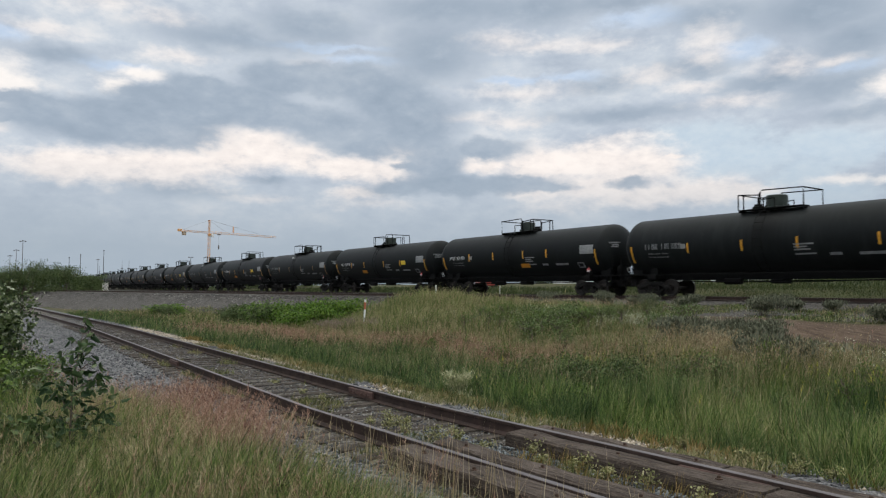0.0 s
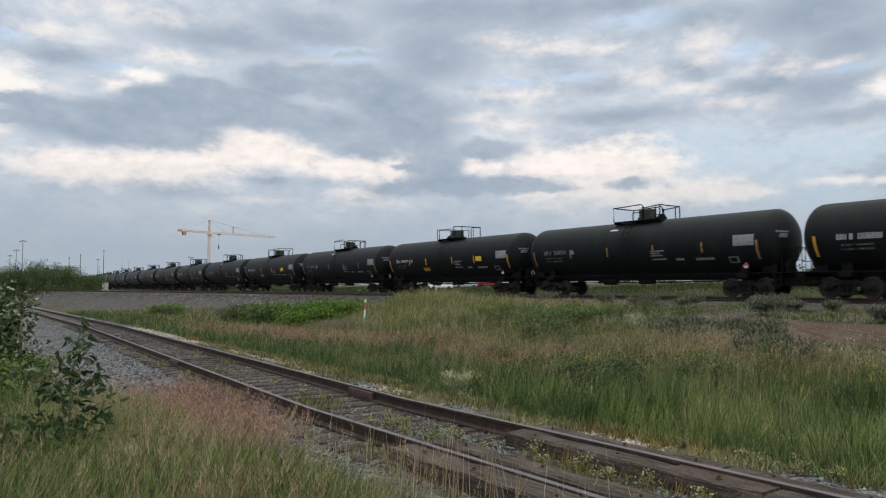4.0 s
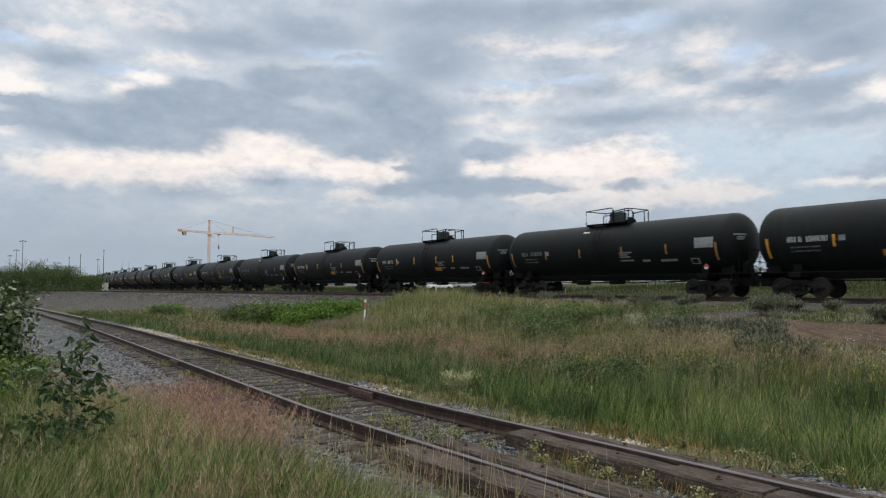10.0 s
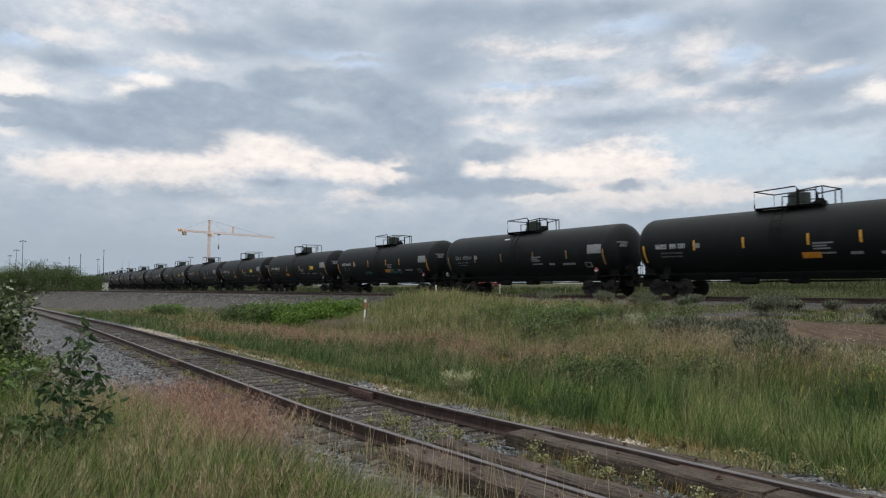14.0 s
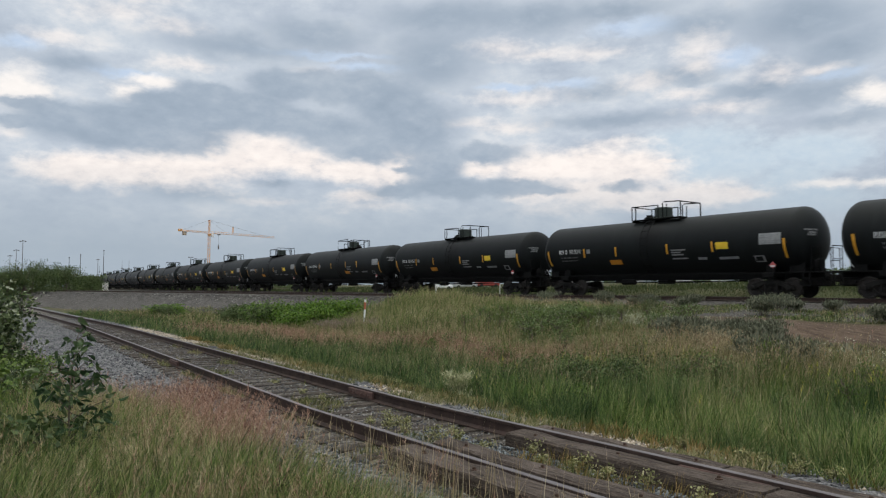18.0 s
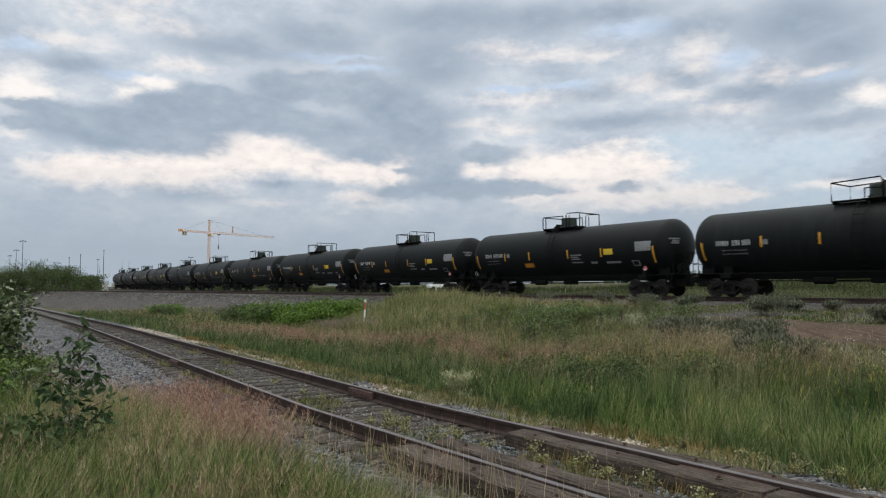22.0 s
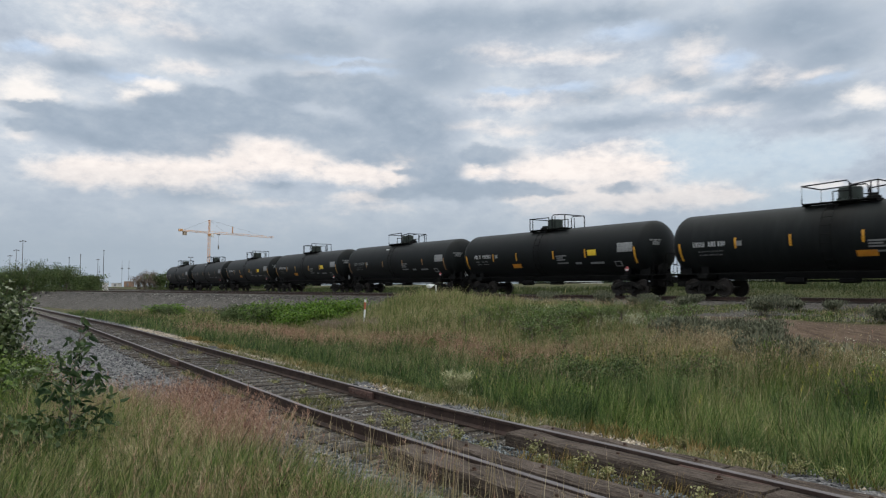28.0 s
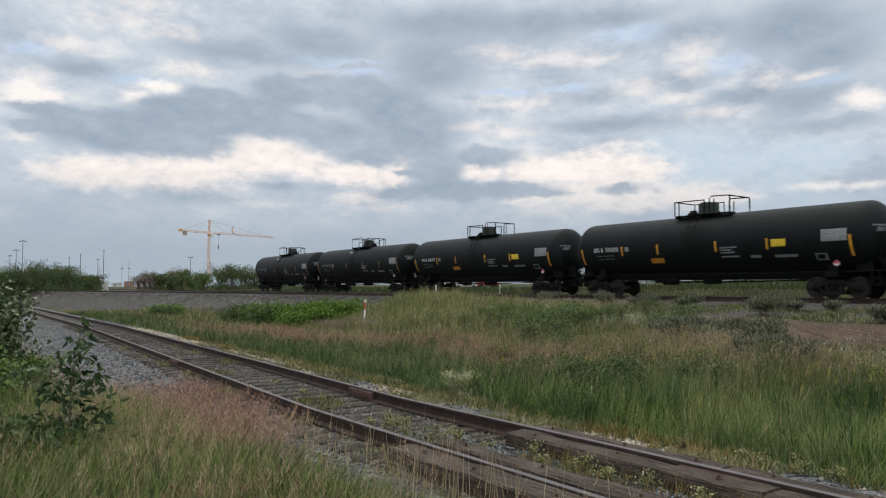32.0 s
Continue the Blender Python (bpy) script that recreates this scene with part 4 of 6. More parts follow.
    lo, hi = (px0, px1) if flip > 0 else (px1, px0)
    if kind == "A":
        # a low bracket before the hatch and a tall hoop behind it
        k0 = hx + 0.6
        for y in (-0.88, 0.88):
            for x in (lo, lo + 0.26, hx + 0.3):
                tube(bm, [(x, y, 4.24), (x, y, 4.98)], 0.03)
            tube(bm, [(lo, y, 5.0), (hx + 0.3, y, 4.97)], 0.03)
            tube(bm, [(k0, y, 4.24), (k0, y, 5.02), (k0 + 0.12, y, 5.12), (hi - 0.05, y, 5.08), (hi, y, 5.0), (hi, y, 4.24)], 0.032)
            tube(bm, [(k0 + 0.26, y, 4.24), (k0 + 0.26, y, 5.0)], 0.026)
    else:
        mid = lo + (hi - lo) * 0.34
        for y in (-0.88, 0.88):
            for x in (lo, lo + 0.28 * flip, mid - 0.02 * flip):
                tube(bm, [(x, y, 4.24), (x, y, 4.98)], 0.03)
            tube(bm, [(lo, y, 5.0), (lo + 0.28 * flip, y, 4.98), (mid, y, 4.9)], 0.03)
            tube(bm, [(mid + 0.05 * flip, y, 4.24), (mid + 0.05 * flip, y, 5.02), (mid + 0.14 * flip, y, 5.12), (hi, y, 5.06), (hi, y, 4.24)], 0.032)
            tube(bm, [(mid + 0.05 * flip, y, 4.66), (mid + 0.75 * flip, y, 4.7)], 0.026)
            tube(bm, [(mid + 0.75 * flip, y, 4.24), (mid + 0.75 * flip, y, 4.7)], 0.026)
    tube(bm, [(lo, -0.88, 5.0), (lo, 0.88, 5.0)], 0.03)
    tube(bm, [(hi, -0.88, 5.06), (hi, 0.88, 5.06)], 0.032)
    part("handrail", bm, M["black"], car, "black tubular safety rail")
    bm = bmesh.new()
    for x in (-0.45, 0.0):
        pts = []
        for k in range(9):
            a = radians(58 - 14.5 * k)
            pts.append((x, -(R_TANK + 0.16) * math.cos(a), Z_TANK + (R_TANK + 0.16) * math.sin(a)))
        tube(bm, pts, 0.02, 5)
    for k in range(9):
        a = radians(56 - 13.5 * k)
        tube(bm, [(-0.45, -(R_TANK + 0.16) * math.cos(a), Z_TANK + (R_TANK + 0.16) * math.sin(a)), (0.0, -(R_TANK + 0.16) * math.cos(a), Z_TANK + (R_TANK + 0.16) * math.sin(a))], 0.016, 5)
    part("ladder", bm, M["black"], car, "narrow black side ladder")
    # markings
    amber = M["dull_amber"] if kind == "C" else M["amber"]
    bars = {"A": (-4.70, -2.30, 1.18, 3.86), "B": (-4.55, -1.85, 1.25, 3.45), "C": (-4.5, -1.6, 1.6, 4.6), "D": (-4.1, -1.1, 1.6, 5.0)}[kind]
    for x in bars:
        bm = bmesh.new()
        z = 2.62 if kind == "B" else 2.5
        skin(bm, x - 0.055, x + 0.055, z - 0.26, z + 0.26)
        part("reflector", bm, amber, car)
    for x, sl in ((-7.66, -0.06), (7.56, -0.02)):
        bm = bmesh.new()
        skin(bm, x - 0.06, x + 0.06, 1.82, 2.72, slant=sl)
        part("reflector", bm, amber, car)
    text = M["grey"] if kind in ("C", "D") else M["white"]
    bm = bmesh.new()
    h = 0.30 if kind == "D" else 0.25
    bar_text(bm, -6.75 if kind != "B" else -6.9, 2.5, h, (4, 6), 0.70, rnd)
    tagged(part("stencil", bm, text, car, "unreadable painted running number"), kind="stuff")
    bm = bmesh.new()
    bar_text(bm, -6.6, 2.24, 0.07, (2, 4, 6, 7), 0.85, rnd, 0.7)
    bar_text(bm, -6.6, 2.06, 0.07, (2, 5, 7, 5), 0.85, rnd, 0.7)
    tagged(part("stencil", bm, M["grey"], car), kind="stuff")
    bm = bmesh.new()
    skin(bm, -4.5, -4.22, 2.48, 2.72)
    part("decal", bm, M["grey"], car)
    if kind in ("A", "B"):
        bm = bmesh.new()
        x = -2.42 if kind == "A" else 1.3 if rnd.random() < 0.7 else -1.7
        skin(bm, x - 0.42, x + 0.42, 1.78, 2.04)
        part("warning_panel", bm, M["orange"], car, "orange rectangular notice")
    if kind == "A":
        bm = bmesh.new()
        skin(bm, 4.06, 4.74, 2.36, 2.70)
        part("notice_panel", bm, M["yellow"], car, "bright yellow rectangular notice")
    bm = bmesh.new()
    for z, l in ((2.42, 0.9), (2.30, 0.6), (2.18, 0.75), (1.98, 0.95)):
        skin(bm, 1.42, 1.42 + l, z - 0.035, z + 0.035, nx=1, nz=1)
    tagged(part("stencil", bm, M["grey"], car), kind="stuff")
    for x0, x1, z in ((2.95, 3.45, 1.94), (4.15, 5.2, 1.92)):
        bm = bmesh.new()
        skin(bm, x0, x1, z - 0.06, z + 0.06, nx=2, nz=1)
        tagged(part("stencil", bm, M["grey"], car), kind="stuff")
    bm = bmesh.new()
    for q in ((5.98, 6.5, 1.93, 1.98), (5.98, 6.5, 1.68, 1.73), (5.98, 6.04, 1.73, 1.93), (6.40, 6.5, 1.73, 1.93)):
        skin(bm, *q, nx=1, nz=1)
    part("placard_holder", bm, M["grey"], car, "grey framed document holder")
    bm = bmesh.new()
    skin(bm, 6.34, 7.42, 2.48, 3.0)
    part("data_panel", bm, M["film"], car, "dusty grey panel of unreadable lettering")
    bm = bmesh.new()
    for q in ((6.42, 7.3, 2.86, 2.93), (6.42, 7.0, 2.77, 2.81), (6.42, 7.34, 2.62, 2.66), (6.42, 7.2, 2.52, 2.56)):
        skin(bm, *q, off=0.012, nx=2, nz=1)
    tagged(part("stencil", bm, M["grey"], car), kind="stuff")
    # flammable diamond
    bm = bmesh.new()
    box(bm, -0.115, 0.115, -1.36, -1.345, -0.115, 0.115, 0.004)
    bmesh.ops.rotate(bm, verts=bm.verts, cent=(0, 0, 0), matrix=Matrix.Rotation(math.pi / 4, 3, "Y"))
    bmesh.ops.translate(bm, verts=bm.verts, vec=(6.9, 0, 1.52))
    pl = part("placard", bm, M["red"], car, "red and white diamond hazard placard")
    bm = bmesh.new()
    box(bm, 6.79, 7.01, -1.366, -1.361, 1.42, 1.5)
    part("placard_bar", bm, M["white"], pl)
    bm = bmesh.new()
    box(bm, 6.87, 6.93, -1.344, -1.2, 1.18, 1.5)
    part("placard_bracket", bm, M["black"], pl)
    # writing on the end of the tank
    bm = bmesh.new()
    def on_head(y, z):
        r = math.hypot(y, z - Z_TANK) / R_TANK
        return Vector((HALF - 0.82 + 0.82 * math.sqrt(max(1 - r * r, 0)) + 0.008, y, z))
    for z, y0, y1 in ((3.05, -1.15, -0.45), (2.92, -1.0, -0.55), (2.82, -1.05, -0.6)):
        for k in range(8):
            a, b = y0 + (y1 - y0) * k / 8, y0 + (y1 - y0) * (k + 0.7) / 8
            bm.faces.new([bm.verts.new(on_head(yy, zz)) for yy, zz in ((a, z), (b, z), (b, z + 0.08), (a, z + 0.08))])
    tagged(part("stencil", bm, M["grey"], car), kind="stuff")
    if kind == "C":
        bm = bmesh.new()
        skin(bm, -1.6, -1.1, 3.72, 3.8)
        part("stencil", bm, M["white"], car)
    return car


# order of the cars, front to rear, and the number of the first
CAR_ORDER = "ADBACACACBBCBAABAAABACAACC"
FIRST = -7
CARS = []


def build_train():
    M = car_materials()
    rnd = random.Random(11)
    done = {}
    tags = {"A": "black tank car with a yellow notice and amber reflectors", "B": "black tank car with an orange notice and amber reflectors",
            "C": "dull black tank car with faded lettering, no notices", "D": "black tank car with large grey lettering"}
    for i, k in enumerate(CAR_ORDER):
        if k not in done:
            done[k] = tagged(build_car(k, M, rnd), tags[k], "tank car", group="cars of the oil train")
            car = done[k]
        else:
            car = copy_thing(done[k], Matrix())
        if FIRST + i == 5:
            tagged(car, "black tank car with teal spray paint along its flank")
            for x, w in ((-2.9, 1.4), (0.9, 2.6)):
                bm = bmesh.new()
                r2 = random.Random(int(x * 10))
                for j in range(int(w * 7)):
                    xx = x + j * 0.15
                    z = 1.78 + r2.uniform(-0.08, 0.08)
                    skin(bm, xx, xx + 0.05, z - 0.12, z + r2.uniform(0.02, 0.22), slant=r2.uniform(-0.15, 0.2), nx=1, nz=1)
                    skin(bm, xx, xx + 0.16, z, z + 0.05, nx=1, nz=1)
                part("graffiti", bm, M["cyan"], car, "faded teal spray paint")
        CARS.append((FIRST + i, car))


def track_pose(u):
    a = main_track(u - 6.6)
    b = main_track(u + 6.6)
    pa, pb = at(a[0], a[1], RAIL_Z), at(b[0], b[1], RAIL_Z)
    d = (pa - pb).normalized()
    return Matrix.LocRotScale((pa + pb) / 2, d.to_track_quat("X", "Z"), None)


def slack(i):
    """Cars differ a little in length and coupler draught."""
    return float(np.interp(i, [-7, -6, -2, 0, 2, 4, 6, 9, 18], [1.7, 1.43, 0.44, 0.13, -0.4, -0.4, -0.29, -0.09, -0.03]))


def motions():
    times = [k * 0.8 for k in range(41)]
    for i, car in CARS:
        walk(car, [(t, track_pose(train_u(t) + CAR_L * i + slack(i))) for t in times])
    # all wheels turn alike, as the train rolls without slip
    wheels = [w for _, car in CARS for b in car.children if b.name.startswith("bogie") for w in b.children if w.name.startswith("wheelset")]
    walk(wheels[0], [(k / FPS, Matrix.Rotation((train_u(0) - train_u(k / FPS)) / 0.46, 4, "Y")) for k in range(32 * FPS + 1)])
    for w in wheels[1:]:
        w.rotation_mode = "QUATERNION"
        keys = w.animation_data_create()
        keys.action = wheels[0].animation_data.action
        keys.action_slot = wheels[0].animation_data.action_slot
    # the clouds drift slowly away
    walk(SKY, [(0.0, Matrix.Translation((0.0, -0.028 * SKY_R, EYE_Z))), (32.0, Matrix.Translation((0.0, 0.028 * SKY_R, EYE_Z)))])
    # saplings nod in the wind
    rnd = random.Random(17)
    for ob in SWAYING:
        home = ob.matrix_basis.copy()
        rows = []
        for k in range(41):
            a = 1.0 + 0.9 * math.sin(k * 1.05) + rnd.uniform(-0.7, 0.7)
            rows.append((k * 0.8, home @ pose(0, 0, 0, rnd.uniform(-0.6, 0.6), a, 0)))
        walk(ob, rows)
    # the crane slews a little
    walk(CRANE_TOP[0], [(0.0, pose(0, 0, 0, 0, 0, 54.6)), (32.0, pose(0, 0, 0, 0, 0, 57.2))])


# ---- planting ----
def tufts(rng, u, n, per, spread):
    """Blades grow in tufts round the given centres."""
    k = len(u)
    r = spread * np.sqrt(rng.uniform(0, 1, k * per))
    a = rng.uniform(0, 2 * np.pi, k * per)
    return np.repeat(u, per) + r * np.cos(a), np.repeat(n, per) + r * np.sin(a), np.repeat(rng.uniform(0, 1, k), per)


def soil_z(u, n):
    """Surface on which grass roots: the ground, or the stone bed where that lies higher."""
    toe = toe_n(u)
    bed = ground_z(u, toe) - 0.05 + np.clip((n - toe + 0.4) / 6.4, 0, 1) * (RAIL_Z - 0.28 - ground_z(u, toe))
    return np.where(n > toe, np.maximum(ground_z(u, n), bed), ground_z(u, n))


def build_grass():
    rng = np.random.default_rng(21)
    lush = island("lush_grass", [(0.2, (0.024, 0.048, 0.009)), (0.4, (0.068, 0.125, 0.023)), (0.58, (0.145, 0.22, 0.05)), (0.74, (0.245, 0.295, 0.09)), (0.88, (0.35, 0.33, 0.15))], 0.55, 0.25, 0.72, 0.35, 0.15)
    long = island("long_grass", [(0.22, (0.02, 0.04, 0.008)), (0.42, (0.062, 0.112, 0.02)), (0.58, (0.132, 0.2, 0.042)), (0.74, (0.23, 0.27, 0.08)), (0.9, (0.33, 0.31, 0.14))], 0.55, 0.25, 0.8, 0.35, 0.15)
    pale = island("pale_grass", [(0.2, (0.05, 0.06, 0.018)), (0.42, (0.11, 0.125, 0.04)), (0.6, (0.19, 0.18, 0.075)), (0.75, (0.28, 0.24, 0.125)), (0.9, (0.4, 0.34, 0.2))], 0.65, 0.2, 0.72, 0.3, 0.15)
    straw = island("straw", [(0.2, (0.20, 0.15, 0.08)), (0.5, (0.34, 0.26, 0.15)), (0.8, (0.48, 0.40, 0.27))], 0.75, 0.15, 0.6, 0.5, 0.2)
    pink = island("pink_seed_heads", [(0.2, (0.12, 0.06, 0.042)), (0.5, (0.28, 0.155, 0.11)), (0.8, (0.46, 0.31, 0.23))], 0.85, 0.1, 0.75, 0.4, 0.2)
    tan = island("tan_seed_heads", [(0.2, (0.14, 0.11, 0.055)), (0.5, (0.28, 0.22, 0.12)), (0.8, (0.46, 0.38, 0.25))], 0.85, 0.1, 0.75, 0.4, 0.2)
    deep = island("deep_grass", [(0.2, (0.018, 0.038, 0.01)), (0.42, (0.042, 0.082, 0.02)), (0.6, (0.085, 0.137, 0.037)), (0.78, (0.15, 0.19, 0.065)), (0.92, (0.24, 0.235, 0.105))], 0.55, 0.22, 0.72, 0.35, 0.15)
    soft = island("mound_grass", [(0.2, (0.06, 0.08, 0.022)), (0.42, (0.125, 0.155, 0.045)), (0.6, (0.205, 0.23, 0.08)), (0.76, (0.3, 0.295, 0.13)), (0.9, (0.4, 0.34, 0.19))], 0.65, 0.2, 0.72, 0.3, 0.2)
    bank = island("bank_grass", [(0.2, (0.02, 0.034, 0.01)), (0.5, (0.045, 0.062, 0.02)), (0.8, (0.09, 0.098, 0.04))], 0.7, 0.15, 0.6, 0.3, 0.15)
    white = island("white_flowers", [(0.2, (0.2, 0.22, 0.12)), (0.5, (0.42, 0.43, 0.3)), (0.85, (0.72, 0.71, 0.6))], 0.8, 0.1, 0.7, 1.0, 0.2)
    yellow = island("yellow_flowers", [(0.2, (0.18, 0.19, 0.03)), (0.8, (0.4, 0.37, 0.07))], 0.7, 0.1, 0.7, 1.0, 0.2)

    def field(u, n):
        """Where the strip between the tracks grows, clear of stone and bare earth."""
        e = n - near_n(u) - 2.15 + 0.35 * (patchy(u, n, 0.7, 3) - 0.5)
        return (e > 0) & (n < toe_n(u) + 1.2 + 2.4 * sstep(34, 26, u) + 1.2 * (patchy(u, n, 1.5, 5) - 0.5)) & (rng.uniform(0, 1, len(u)) > dirt_mask(u, n) * 0.965)

    def dry_side(u, n):
        """1 on and round the dirt track, where growth stays short."""
        return sstep(-6.2, -3.2, n - 15.9 - 0.41 * u) * sstep(21, 15, u)

    def red_band(u, n):
        """The drift of reddish seed heads along the strip."""
        return np.exp(-((n - 12.0 + 0.08 * np.maximum(u - 17, 0) + 0.5 * np.sin(u * 0.6)) / 0.75) ** 2) * sstep(9, 12.5, u) * sstep(44, 34, u)

    def rise(u, n):
        return np.exp(-(((u - 31) / 8) ** 2 + ((n - 21.5) / 4.5) ** 2))

    bands = ((-4, 9, 9500, 14, 0.08, 0.0062), (9, 18, 8200, 13, 0.11, 0.0088), (18, 34, 9000, 11, 0.2, 0.015), (34, 80, 7000, 8, 0.4, 0.03))
    for lo, hi, k, per, spread, w in bands:
        u, n = scatter(rng, k * 3, lo, hi, 6.9, 30)
        u, n = u[:k], n[:k]
        u, n, g = tufts(rng, u, n, per, spread)
        ok = field(u, n)
        u, n, g = u[ok], n[ok], g[ok]
        d = n - near_n(u)
        h = 0.15 + 0.64 * sstep(-0.1, 0.9, d - 2.0) * (0.45 + 0.55 * patchy(u, n, 0.55, 1)) * (1 - 0.35 * sstep(13, 20, n)) * (1 + 0.6 * rise(u, n)) * (1 - 0.6 * sstep(13.4, 14.6, n) * sstep(30, 34, u) * sstep(60, 55, u) * sstep(20.5, 19.5, n))
        h = h * (1 - 0.2 * sstep(9, 16, u) * sstep(16, 13, n)) * (1 - 0.72 * dry_side(u, n)) * (1 - 0.5 * sstep(22.0, 24.0, n) * sstep(30, 24, u)) * (1 - 0.5 * dirt_mask(u, n))
        h = h * rng.uniform(0.5, 1.1, len(u)) * (0.45 + 0.85 * ((g * 7.3) % 1.0)) * (0.66 + 0.62 * patchy(u, n, 0.3, 15))
        drift = 0.8 * (patchy(u, n, 1.1, 7) - 0.5)
        is_deep = (g < 0.93) & (d + drift < 6.3) & (u + 4 * drift > 9.5)
        clump = patchy(u, n, 0.42, 21) + 0.5 * (patchy(u, n, 1.0, 23) - 0.5)
        is_deep |= (u + 4 * drift <= 9.5) & (d + drift < 7.5) & (g < 0.95 * sstep(0.35, 0.75, clump))
        is_soft = (g < 0.9) & (rise(u, n) > 0.12 + 0.2 * drift) & ~is_deep
        dim = (n > 22.0 + drift) & (u < 26) & (g < 0.75) & ~is_soft
        is_lush = (g < np.clip(0.88 - 0.66 * sstep(10.8, 13.5, n) + 0.3 * (patchy(u, n, 2.2, 2) - 0.5), 0.1, 1)) & ~dim & ~is_deep & ~is_soft
        rest = ~(is_deep | is_soft | dim | is_lush)
        for mask, mat, label, sd in ((dim, bank, "short dark grass beside the main line", 5), (is_lush, lush, "lush green grass between the tracks", 1), (is_deep, deep, "dense dark green grass along the siding", 6),
                                     (is_soft, soft, "pale soft grass on a low mound", 7), (rest, pale, "yellowing grass between the tracks", 2)):
            if mask.any():
                blades("grass", u[mask], n[mask], h[mask], w * rng.uniform(0.7, 1.4, mask.sum()), mat, label, int(lo + 50 + sd), lean=0.46, bend=0.55, wind=(0.14, 0.0), z=soil_z(u[mask], n[mask]) - 0.03)
        # seed heads float above the grass in drifts
        k2 = {-4: 4200, 9: 7400, 18: 7400, 34: 3600}[lo]
        u, n = scatter(rng, k2 * 5, lo, hi, 8.0, 27)
        chance = 0.95 * red_band(u, n) + 0.13 * sstep(10.5, 15, n) * patchy(u, n, 2.6, 4) + 0.95 * sstep(10.2, 12.0, n) * sstep(13, 9.5, u) * sstep(0.3, 0.7, patchy(u, n, 1.2, 14)) + 0.05
        ok = field(u, n) & (rng.uniform(0, 1, len(u)) < np.clip(chance * (1 - 0.8 * dry_side(u, n)), 0, 1))
        u, n = u[ok][:k2], n[ok][:k2]
        red = rng.uniform(0, 1, len(u)) < 0.1 + 0.85 * red_band(u, n)
        for mask, mat, label in ((red, pink, "reddish seed heads over the grass"), (~red, tan, "tan seed heads over the grass")):
            seed_heads("seed_heads", u[mask], n[mask], rng.uniform(0.42, 0.66, mask.sum()) * (1 - 0.5 * dry_side(u[mask], n[mask])) * (1 + 0.35 * sstep(10.5, 12, n[mask]) * sstep(14, 11, u[mask])), mat, label, int(lo + 80), size=0.16, sprays=9, thick=max(0.006, w * 0.6))
    # weeds with white flowers on the shoulder of the mound, yellow ones by the grass
    u, n = scatter(rng, 30000, 12, 34, 17.5, 26)
    ok = (rng.uniform(0, 1, len(u)) < sstep(0.45, 0.7, patchy(u, n, 1.5, 8)) * sstep(30, 22, u)) & (dirt_mask(u, n) < 0.4)
    u, n = u[ok][:1500], n[ok][:1500]
    u, n = np.concatenate([u, rng.normal(18.3, 2.4, 1500)]), np.concatenate([n, rng.normal(18.6, 1.2, 1500)])
    u, n = np.concatenate([u, rng.normal(8.0, 1.2, 160), rng.normal(19.0, 2.5, 900)]), np.concatenate([n, rng.normal(15.6, 0.7, 160), rng.normal(19.8, 0.9, 900)])
    u, n = u[n < 24.0], n[n < 24.0]
    seed_heads("white_flowers", u, n, rng.uniform(0.16, 0.4, len(u)) * (1 - 0.45 * dry_side(u, n)), white, "small white flowering weeds", 31, size=0.09, sprays=10, thick=0.03, upright=(-0.1, 0.25), along=0.5)
    # mats of low growth on the stone between the dirt track and the rails
    u, n = scatter(rng, 60000, 4, 36, 22.5, 30.0)
    ok = rng.uniform(0, 1, len(u)) < sstep(0.35, 0.7, patchy(u, n, 0.8, 17)) * sstep(30.3, 28.6, n) * (dirt_mask(u, n) < 0.3)
    u, n = u[ok][:2600], n[ok][:2600]
    u, n, _ = tufts(rng, u, n, 9, 0.2)
    pick = rng.uniform(0, 1, len(u))
    for mask, mat, label, sd in ((pick < 0.4, bank, "low dark green mats of weed on the ballast", 61), ((pick >= 0.4) & (pick < 0.65), lush, "low green weeds on the ballast", 62), (pick >= 0.65, pale, "low yellowing weeds on the ballast", 63)):
        blades("low_weeds", u[mask], n[mask], rng.uniform(0.04, 0.19, mask.sum()), rng.uniform(0.014, 0.03, mask.sum()), mat, label, sd, lean=1.0, z=soil_z(u[mask], n[mask]) - 0.01, category="weeds")
    u, n = scatter(rng, 30000, 6, 30, 23.0, 29.0)
    ok = rng.uniform(0, 1, len(u)) < sstep(0.55, 0.8, patchy(u, n, 1.1, 18))
    u, n = u[ok][:500], n[ok][:500]
    seed_heads("white_flowers", u, n, rng.uniform(0.06, 0.2, len(u)), white, "small white flowers on the ballast", 33, size=0.06, sprays=8, thick=0.025, z=soil_z(u, n), upright=(-0.1, 0.25), along=0.5)
    u, n = scatter(rng, 30000, 0, 12, 8.2, 13.5)
    ok = rng.uniform(0, 1, len(u)) < sstep(0.55, 0.85, patchy(u, n, 0.9, 9))
    u, n = u[ok][:70], n[ok][:70]
    seed_heads("yellow_flowers", u, n, rng.uniform(0.45, 0.8, len(u)), yellow, "yellow flowering weeds in the grass", 32, size=0.12, sprays=9, thick=0.016)

    # camera side of the siding
    def edge(u):
        return 2.86 + 0.14 * np.sin(u * 1.7) + 0.42 * sstep(7.3, 6.3, u) + 0.2 * sstep(8.5, 10, u) - 0.1 * np.clip(u - 10, 0, 12)
